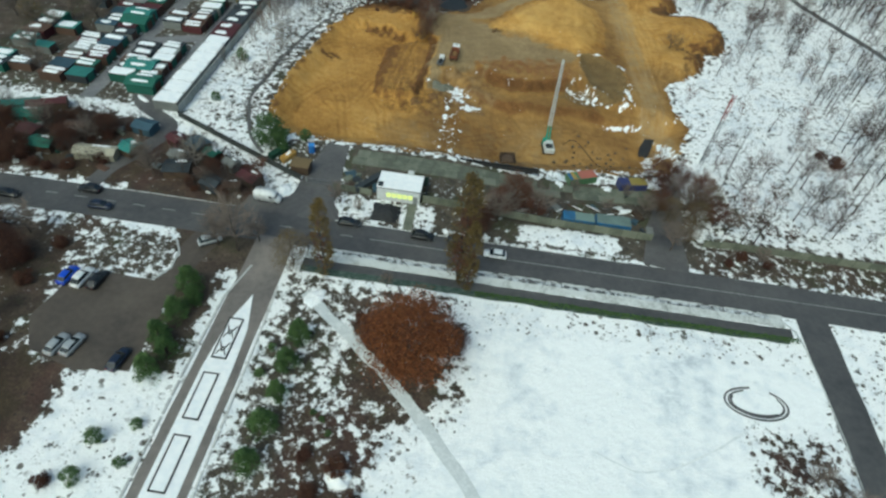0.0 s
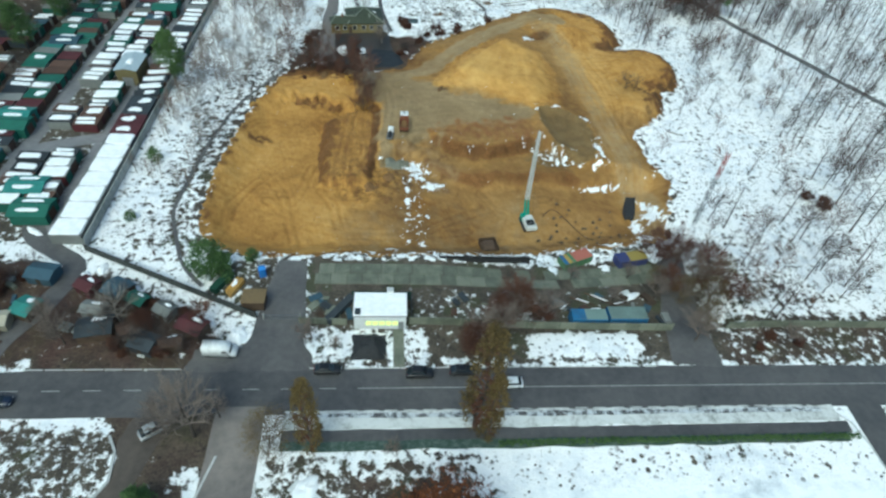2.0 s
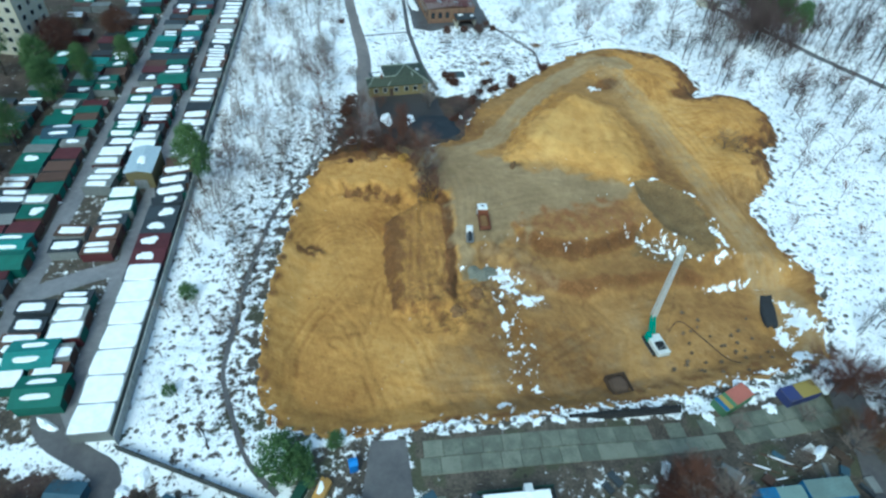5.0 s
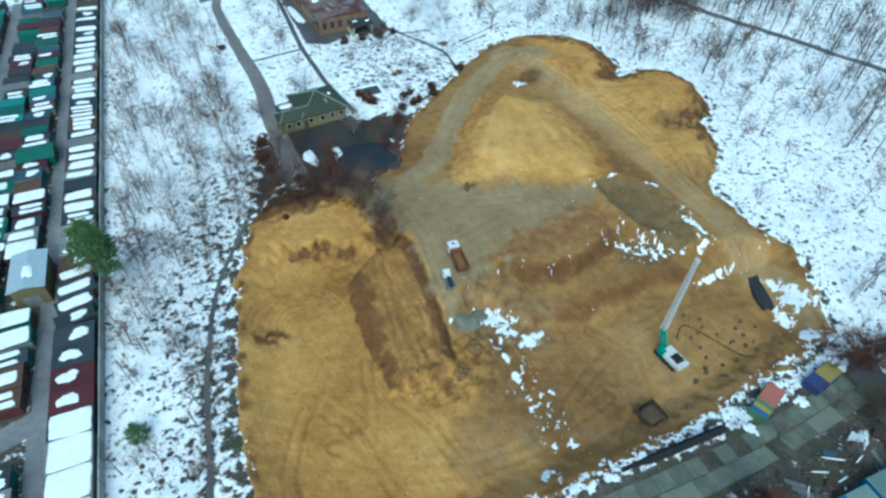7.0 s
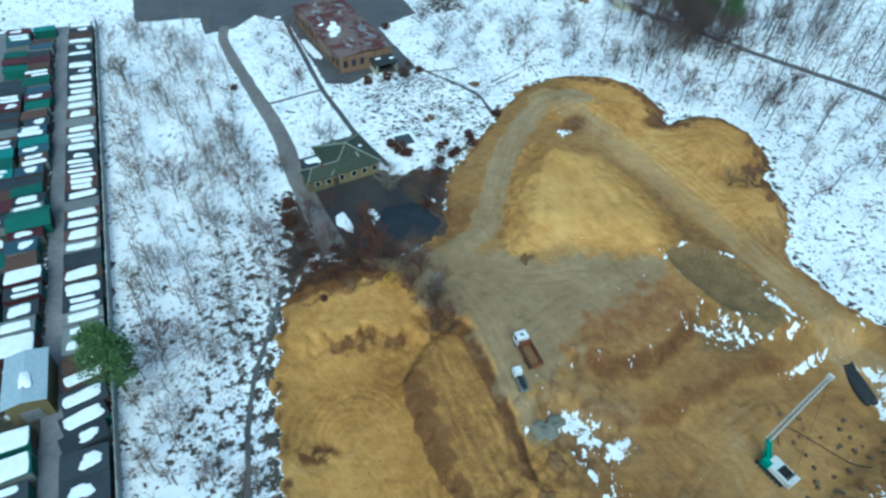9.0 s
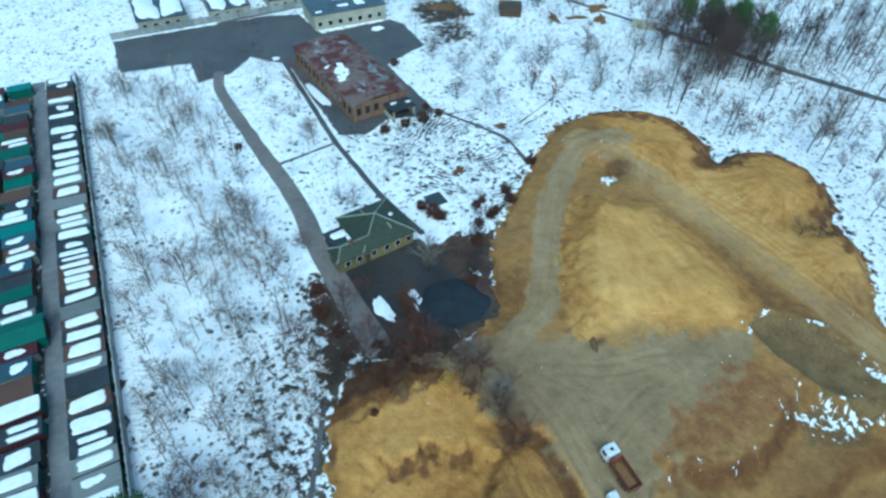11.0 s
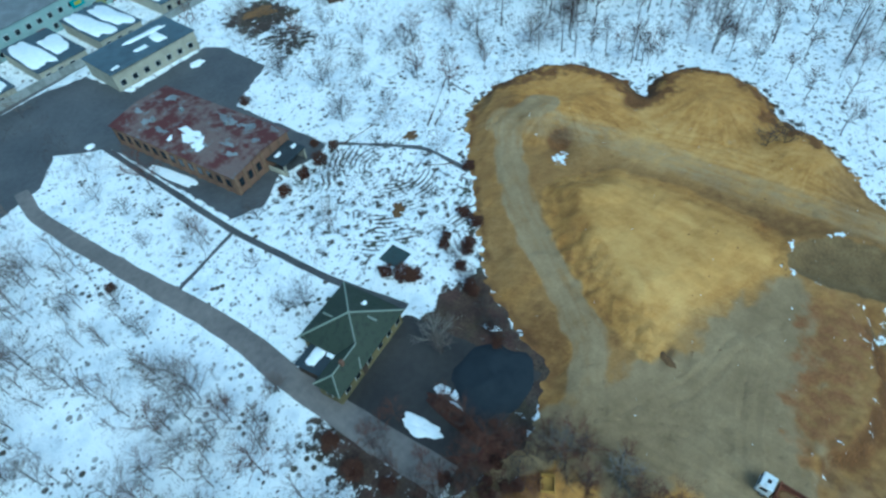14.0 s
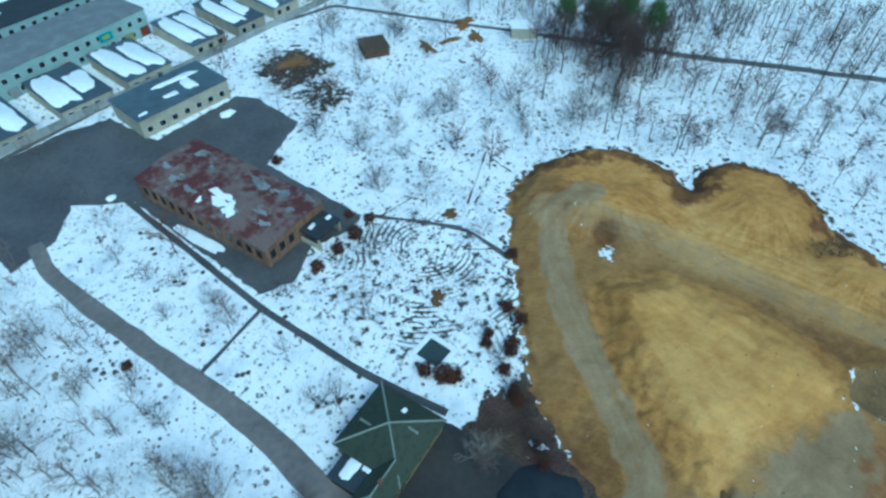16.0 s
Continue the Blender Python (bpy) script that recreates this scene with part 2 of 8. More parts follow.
def asphalt_mat(name="wet_asphalt", slush=0.1, tone=0.95, warm=0.3):
    n = Nodes(name, 0.5)
    big, mid, fine = n.noise(0.12, 4), n.noise(0.9, 5, 0.6), n.noise(14.0, 3)
    f = n.math("MULTIPLY_ADD", big, 0.5, n.math("MULTIPLY_ADD", mid, 0.3, n.math("MULTIPLY", fine, 0.2)))
    c = n.ramp(f, (0.36, (0.05 * tone + 0.02 * warm, 0.053 * tone + 0.01 * warm, 0.06 * tone)), (0.62, (0.105 * tone + 0.04 * warm, 0.108 * tone + 0.02 * warm, 0.115 * tone)))
    wet = n.step(n.math("MULTIPLY_ADD", mid, 0.6, n.math("MULTIPLY", fine, 0.4)), 0.72 - slush * 0.5, 0.8 - slush * 0.5)
    c = n.mix(n.math("MULTIPLY", wet, 0.85), c, (0.62, 0.66, 0.70))
    n.bump(fine, 0.01)
    return n.done(c, n.math("MULTIPLY_ADD", big, 0.4, 0.35))


def bark_mat(name, a, b):
    n = Nodes(name, 0.9)
    return n.done(n.mix(n.step(n.math("ADD", n.noise(3.0, 4), n.math("MULTIPLY", n.rand, 0.2)), 0.4, 0.75), a, b))


def leaf_mat(name, a, b, c):
    n = Nodes(name, 0.75)
    f = n.math("MULTIPLY_ADD", n.island, 0.6, n.math("MULTIPLY_ADD", n.noise(0.8, 3), 0.5, n.math("MULTIPLY", n.rand, 0.2)))
    return n.done(n.ramp(f, (0.2, a), (0.55, b), (0.9, c)))


def glass_mat(name="dark_glass"):
    n = Nodes(name, 0.08)
    n.bsdf.inputs["Specular IOR Level"].default_value = 0.6
    return n.done(n.mix(n.noise(0.8), (0.012, 0.016, 0.02), (0.03, 0.037, 0.045)))


def lit_mat(name="lit_window"):
    n = Nodes(name, 0.4)
    n.put(n.bsdf.inputs["Emission Color"], n.mix(n.noise(1.3), (0.7, 0.95, 0.1), (0.9, 0.85, 0.25)))
    n.bsdf.inputs["Emission Strength"].default_value = 0.7
    return n.done((0.6, 0.62, 0.3))


SNOW = snow_mat()
SNOW_DIRTY = plain("dirty_snow", (0.62, 0.64, 0.63), (0.16, 0.165, 0.15), 0.8, 0, 0.35, 0.04, 6.0)
GROUND = ground_mat()
ASPHALT = asphalt_mat()
ASPHALT_SLUSH = asphalt_mat("slushy_asphalt", 0.52)
LANE = asphalt_mat("muddy_lane", 0.08, 1.15, 0.5)
TRACK_MUD = asphalt_mat("brown_mud_track", 0.1, 1.75, 1.6)
ALLEY = asphalt_mat("slushy_alley", 0.16, 2.3, 0.6)
COURT = asphalt_mat("dark_court", 0.1, 1.1, 0.25)
LEAFY = asphalt_mat("leaf_stained_asphalt", 0.06, 0.7, 1.1)
BLACK_YARD = asphalt_mat("black_wet_yard", 0.03, 0.4, 0.3)
CONCRETE = plain("grey_concrete", (0.34, 0.35, 0.34), (0.2, 0.21, 0.2), 0.85, 0, 0.8)
SLAB = plain("mossy_slab", (0.19, 0.20, 0.155), (0.10, 0.11, 0.085), 0.8, 0, 0.5)
KERB = plain("pale_kerb", (0.62, 0.63, 0.62), (0.42, 0.43, 0.43), 0.85, 0, 1.0)
DARKSTONE = plain("dark_stone", (0.03, 0.032, 0.035), (0.018, 0.018, 0.02), 0.7, 0, 1.5)
PAINT_LINE = plain("worn_line", (0.55, 0.55, 0.53), (0.25, 0.25, 0.25), 0.8, 0, 1.2)
BARK = bark_mat("grey_bark", (0.03, 0.025, 0.022), (0.08, 0.066, 0.056))
TWIG = bark_mat("grey_twigs", (0.04, 0.033, 0.03), (0.095, 0.075, 0.068))
TWIG_RED = bark_mat("reddish_twigs", (0.08, 0.035, 0.025), (0.15, 0.07, 0.045))
TWIG_PALE = bark_mat("pale_twigs", (0.16, 0.14, 0.12), (0.26, 0.23, 0.20))
NEEDLE = leaf_mat("green_needles", (0.028, 0.058, 0.022), (0.06, 0.112, 0.036), (0.11, 0.175, 0.056))
RED_LEAF = leaf_mat("red_brown_leaves", (0.05, 0.017, 0.01), (0.14, 0.045, 0.018), (0.24, 0.09, 0.03))
TWIG_ROSE = bark_mat("rose_grey_twigs", (0.065, 0.046, 0.042), (0.13, 0.092, 0.082))
TWIG_OLIVE = bark_mat("olive_twigs", (0.13, 0.105, 0.09), (0.22, 0.18, 0.155))
OLIVE_LEAF = leaf_mat("olive_brown_leaves", (0.04, 0.03, 0.012), (0.10, 0.07, 0.025), (0.17, 0.12, 0.04))
RUSSET = leaf_mat("russet_leaves", (0.03, 0.012, 0.011), (0.066, 0.027, 0.02), (0.115, 0.055, 0.032))
GLASS = glass_mat()
LIT = lit_mat()
RUBBER = plain("black_rubber", (0.015, 0.015, 0.016), (0.03, 0.03, 0.03), 0.9)
STEEL = plain("grey_steel", (0.3, 0.31, 0.32), (0.18, 0.19, 0.2), 0.5, 0.4)


def car_paint(name, c):
    n = Nodes(name, 0.3)
    n.bsdf.inputs["Coat Weight"].default_value = 0.4
    n.bump(n.noise(2.0), 0.002)
    return n.done(n.mix(n.step(n.noise(1.5, 4), 0.45, 0.7), c, tuple(x * 0.75 + 0.01 for x in c)))

# ---- the lie of the land ----
def smooth(v, lo, hi):
    t = np.clip((v - lo) / (hi - lo), 0, 1)
    return t * t * (3 - 2 * t)


def inside(x, y, poly):
    """Signed distance to a polygon, positive inside."""
    best, odd = np.full(np.shape(x), 1e9), np.zeros(np.shape(x), bool)
    for (ax, ay), (bx, by) in zip(poly, poly[1:] + poly[:1]):
        ex, ey = bx - ax, by - ay
        t = np.clip(((x - ax) * ex + (y - ay) * ey) / (ex * ex + ey * ey), 0, 1)
        best = np.minimum(best, (x - ax - t * ex) ** 2 + (y - ay - t * ey) ** 2)
        if ay != by:
            odd ^= ((ay > y) != (by > y)) & (x < ex * (y - ay) / ey + ax)
    return np.where(odd, 1, -1) * np.sqrt(best)


def along(x, y, line):
    """Distance to an open line."""
    best = np.full(np.shape(x), 1e9)
    for (ax, ay), (bx, by) in zip(line, line[1:]):
        ex, ey = bx - ax, by - ay
        t = np.clip(((x - ax) * ex + (y - ay) * ey) / (ex * ex + ey * ey), 0, 1)
        best = np.minimum(best, (x - ax - t * ex) ** 2 + (y - ay - t * ey) ** 2)
    return np.sqrt(best)


def waves(x, y, size, seed, octaves=3):
    """Smooth value noise of about the given wavelength, in -1 to 1."""
    out, amp, total = np.zeros(np.shape(x)), 1.0, 0.0
    rng = np.random.RandomState(seed)
    for _ in range(octaves):
        for _k in range(5):
            a, ph, f = rng.uniform(0, 6.283), rng.uniform(0, 6.283), rng.uniform(0.7, 1.4) * 6.283 / size
            out = out + amp * np.sin((x * np.cos(a) + y * np.sin(a)) * f + ph + 1.3 * np.sin((y * np.cos(a) - x * np.sin(a)) * f * 0.6 + ph * 2))
            total += amp
        amp, size = amp * 0.55, size * 0.47
    return out / total * 2.2


PIT = [(-48.9, 111.5), (-51.2, 117.5), (-52, 129.5), (-51.5, 141.6), (-50, 150), (-49.4, 158), (-46, 172.2), (-43.3, 180), (-38, 185),
       (-30, 185.5), (-21, 182.5), (-16, 184), (-9.5, 185.5), (-7, 192.8), (-3.5, 200.3), (6.7, 209.7), (15.4, 217), (24, 224.5), (34, 231), (45, 231.7), (55.3, 227.5),
       (62, 220), (62.5, 211), (59, 202.5), (66, 203.5), (73, 200), (75, 190.5), (73, 182), (66, 176), (63.5, 168), (58.5, 162), (51.3, 156), (51, 150), (51.5, 142), (54, 135), (50, 124.5), (47, 117.5),
       (40.7, 116), (31.3, 114.8), (15.4, 111.9), (-6.4, 109.7), (-20, 109.6), (-30.6, 108.8), (-41, 109)]
MOUND = [(20, 205.6), (25.5, 204.5), (33.5, 196.5), (35.4, 184), (35.2, 170.5), (31.5, 164.6), (24.5, 162.8), (17, 167.8), (6, 172.6), (1.8, 172.2), (-2.2, 174.4), (-0.6, 178.6), (2.2, 186), (7.4, 193.2), (11.4, 198.6)]
YARD = [(-22, 185), (-12.5, 181.5), (-4, 177), (1, 171), (11, 169.5), (20, 167), (25, 163), (22.5, 157), (15.5, 155), (4, 153.6), (-4.6, 150), (-11.5, 147.5), (-12.5, 141), (-15.6, 140), (-16.6, 149), (-15.8, 163), (-21.6, 168)]
BENCH = [(-30.4, 157.4), (-26, 161.4), (-21, 165), (-15.2, 165), (-14.5, 149), (-16, 134), (-22, 132.4), (-29, 134)]
HAULS = [[(-31.5, 190), (-29, 185), (-22, 181.5), (-12, 178.5), (-3, 183), (3, 190.5), (7.4, 197), (15, 206), (24, 214.5), (33, 220.5), (42, 217)], [(33, 222), (38, 213), (40.6, 200), (41.6, 187), (42.2, 170), (43.8, 153), (45.8, 138), (47, 125), (45, 108), (42, 92), (40.5, 83)]]
OVAL = [(26, 164.6), (32.8, 165), (38.6, 159), (40, 149), (37, 142.6), (32.2, 142.4), (28, 149.2), (25.8, 158.4)]
PAD = [(27, 135), (40, 132), (42.5, 120), (34, 116), (20, 114.5), (16, 120), (22, 128)]
ROUGH = [(-28, 136), (-20.4, 139.6), (-14.5, 142), (-10.5, 138), (-10, 131), (-15.6, 127.4), (-25.5, 129)]
DUMP = [(48, 217, 13.0, 1.7), (64, 190, 11.0, 1.8), (56, 168, 7.0, 1.4), (37, 224, 8.0, 1.0)]
# wheel ruts in the sand: line, half gauge
RUTS = [([(-41.7, 138), (-37.3, 131.6), (-35.3, 124.8), (-33.2, 119.9), (-31, 112)], 1.0), ([(-31, 141), (-32.6, 133.5), (-34.7, 127.6), (-34.1, 121.6), (-32, 112)], 0.9),
        ([(-37, 143), (-41, 137.8), (-43.6, 134.4), (-47, 126), (-48, 114)], 1.0), ([(-28.6, 132.2), (-25.3, 126.3), (-24, 121.3), (-21, 112)], 0.9), ([(-40, 128), (-32, 121), (-22, 117.5), (-10, 118), (4, 122)], 1.0),
        ([(-19.9, 164), (-20.1, 151.5), (-19.2, 143.7), (-21, 137)], 0.85), ([(-23.4, 160), (-23.6, 150), (-22.6, 141)], 0.9), ([(30, 227), (36, 220), (41, 213), (44, 203)], 1.0), ([(34, 230.5), (40, 221), (43, 213), (48, 200)], 1.0),
        ([(-6, 120), (4, 127), (14, 131), (24, 133)], 1.0), ([(2, 113.5), (10, 119.5), (13, 127), (8, 134)], 0.9), ([(46, 200), (49, 186), (50, 172), (47, 156)], 1.0), ([(44.5, 190), (46, 178), (46.5, 164), (48, 148)], 0.9),
        ([(-14, 176), (-8, 166), (-9, 158), (-2, 160), (12, 163)], 1.0), ([(-12, 174), (-2, 168), (8, 166), (16, 162)], 1.0), ([(-13.5, 170), (-13, 160), (-14, 148)], 0.9)]
for k, r in enumerate((4.5, 6.4, 8.3, 10.4)):
    RUTS.append(([(-39 + r * 0.9 * math.cos(radians(v)), 151 + r * math.sin(radians(v))) for v in range(20, 165, 12)], 0.5))


def course(x, y, line):
    """The signed distance from an open line, and how far along it the nearest point lies."""
    best, off, run, s = np.full(np.shape(x), 1e9), np.zeros(np.shape(x)), np.zeros(np.shape(x)), 0.0
    for (ax, ay), (bx, by) in zip(line, line[1:]):
        ex, ey = bx - ax, by - ay
        ln = math.hypot(ex, ey)
        t = np.clip(((x - ax) * ex + (y - ay) * ey) / (ln * ln), 0, 1)
        q = (x - ax - t * ex) ** 2 + (y - ay - t * ey) ** 2
        near = q < best
        best = np.where(near, q, best)
        off = np.where(near, np.sign(ex * (y - ay) - ey * (x - ax)) * np.sqrt(q), off)
        run = np.where(near, s + t * ln, run)
        s += ln
    return off, run


def ruts(x, y):
    """How deep the wheel ruts lie (0 to 1), and the crumbs they throw up beside them."""
    deep, crumb = np.zeros(np.shape(x)), np.zeros(np.shape(x))
    for k, (line, gauge) in enumerate(RUTS):
        off, run = course(x, y, line)
        side = np.abs(np.abs(off + 0.25 * np.sin(run * 0.35 + k)) - gauge)
        worn = 0.45 + 0.55 * smooth(np.sin(run * 0.23 + k * 2.1) + 0.5 * np.sin(run * 0.61 + k), -0.9, 0.4)
        deep = np.maximum(deep, worn * np.exp(-(side / 0.34) ** 2))
        crumb = np.maximum(crumb, worn * np.exp(-((side - 0.62) / 0.28) ** 2))
    return deep, crumb


def yard_face(x, y):
    """How far east of the face that drops from the yard to the western field."""
    return x - np.interp(y, [100, 128, 135, 149, 162, 166, 170, 181, 190], [-15, -16.5, -17.4, -16.2, -15.8, -18.5, -22.5, -22, -21]) + 0.32 * waves(x, y, 5, 91, 3)


def lower_step(x, y):
    """How far north of the step that rises from the lower floor."""
    return y - np.interp(x, [-16, -8, -3, 5.7, 16, 27, 36, 46], [147, 146, 141.2, 137, 138, 138.6, 137.5, 137]) + 0.9 * waves(x, y, 9, 71, 3)


def upper_step(x, y):
    """How far north of the brown crescent that rises to the yard."""
    return y - np.interp(x, [-17, -12, -5, -1, 2, 7, 11, 16, 21, 26, 30, 40, 50], [141, 146, 151.5, 151, 148.4, 147, 147, 148, 150.2, 152.4, 147, 141, 139]) + 0.7 * waves(x, y, 7, 92, 3)


def scallops(x, y):
    """How far north of the bitten edge of the north-western terrace."""
    return y - (171.6 - 2.6 * np.abs(np.sin((x + 45) * 0.49)) ** 0.6 + 0.9 * waves(x, y, 6, 93, 2) - 4.5 * smooth(x, -32, -24))


def height(x, y):
    """The height of the ground at places x, y (numbers or arrays)."""
    x, y = np.asarray(x, float), np.asarray(y, float)
    base = -smooth(x, -8, 22) * (1.2 * smooth(y, 88, 94) + 1.3 * smooth(y, 98, 106)) * (1 - smooth(x, 44, 60)) * (1 - smooth(y, 112, 135))
    base = base + 0.25 * waves(x, y, 60, 3) * smooth(x, 75, 100) * smooth(y, 95, 120)
    d = inside(x, y, PIT)
    f, soft = yard_face(x, y), 1 + 4 * (1 - smooth(y, 124, 138))
    west = 1 - smooth(f / soft, -1.3, 0.7)
    floor = -2.6 - 2.2 * smooth(x, -18, 6)
    sc = scallops(x, y)
    rise_w = 0.2 * smooth(y, 160, 171) + 0.45 * smooth(sc, -1.5, 0.9) + 0.35 * smooth(y, 174, 184)
    rise_e = 0.15 * smooth(y, 124, 138) + 0.37 * smooth(lower_step(x, y), -2.6, 1.8) + 0.4 * smooth(upper_step(x, y), -2.4, 1.0) + 0.08 * smooth(y, 150, 165)
    pit = floor + (1.4 - floor) * (west * rise_w + (1 - west) * rise_e)
    bench = smooth(inside(x, y, BENCH) + 0.5 * waves(x, y, 5, 94, 3), -0.5, 1.6)
    pit = pit + 2.3 * bench * (1 - smooth(y, 160, 170)) * west
    for cx, cy, r, h in DUMP:
        q = np.hypot(x - cx, y - cy) / r
        a = np.arctan2(y - cy, x - cx)
        pit = pit + h * np.exp(-q ** 4 * 0.8) * (1 + 0.09 * waves(x, y, 9, 11, 2)) + 0.16 * waves(a * 5, q * 0.6, 1.3, 73, 2) * np.exp(-((q - 0.75) / 0.35) ** 2)
    m = inside(x, y, MOUND) + 0.5 * waves(x, y, 6, 78, 2)
    flank = smooth(y - 0.9 * x, 166, 175)
    pit = pit + (flank * smooth(m, -0.4, 8.0) + (1 - flank) * smooth(m, -2.5, 9)) * (2.0 + 1.2 * smooth(y - x * 0.9, 145, 185)) * (1 + 0.03 * waves(x, y, 14, 5))
    pit = pit + 0.34 * flank * np.exp(-((m - 2.2) / 2.2) ** 2) * waves(x, y, 4.5, 21, 3)
    o = inside(x, y, OVAL)
    pit = pit - 0.9 * smooth(o, 0, 4) + 0.5 * np.exp(-(o / 1.2) ** 2)
    # clods and small slips: below the terrace, south of the bench and on the red step
    rough = smooth(inside(x, y, ROUGH) + 1.5 * waves(x, y, 6, 95, 2), -1.5, 2.5) + np.exp(-((sc + 1.2) / 2.2) ** 2) * west * smooth(y, 158, 164) + 0.8 * np.exp(-(upper_step(x, y) / 3.5) ** 2) * (1 - west) * (1 - smooth(x, 24, 30))
    rough = rough + np.exp(-(((x + 45) / 4) ** 2 + ((y - 151.5) / 2.6) ** 2)) + 0.5 * smooth(y, 173, 176) * west
    pit = pit + rough * (0.3 * waves(x, y, 3.4, 8, 3) + 0.2 * np.abs(waves(x, y, 5, 9, 2)))
    pit = pit - 1.3 * np.exp(-(((x - 34.8) / 3.4) ** 2 + ((y - 209) / 3.0) ** 2))
    deep, crumb = ruts(x, y)
    pit = pit - 0.13 * deep + 0.06 * crumb
    pit = pit + 0.3 * smooth(waves(x, y, 22, 14), 0.1, 0.9) + 0.05 * waves(x, y, 3.6, 15, 3)
    lip = 0.14 * np.exp(-((d + 1.0) / 1.3) ** 2) * (0.6 + 0.6 * waves(x, y, 6, 17, 2))
    t = smooth(d + 0.35 * waves(x, y, 9, 18, 2), -0.4, 6.2 - 2.8 * smooth(x, 30, 42) * smooth(y, 158, 172))
    lip = lip * (1 - smooth(y, 183, 185) * smooth(x, -36, -32) * (1 - smooth(x, -10, -7)))
    return base * (1 - t) + pit * t + lip


# a sheet that is finest over the building site and reaches the horizon
def spaced(lo, hi, fine_lo, fine_hi, fine, step, reach):
    core = list(np.arange(lo, fine_lo, step)) + list(np.arange(fine_lo, fine_hi, fine)) + list(np.arange(fine_hi, hi + step / 2, step))
    out, s, v = [], step, core[-1]
    while v < hi + reach:
        s *= 1.22
        v += s
        out.append(v)
    low, s, v = [], step, core[0]
    while v > lo - reach:
        s *= 1.22
        v -= s
        low.append(v)
    return np.array(low[::-1] + core + out)


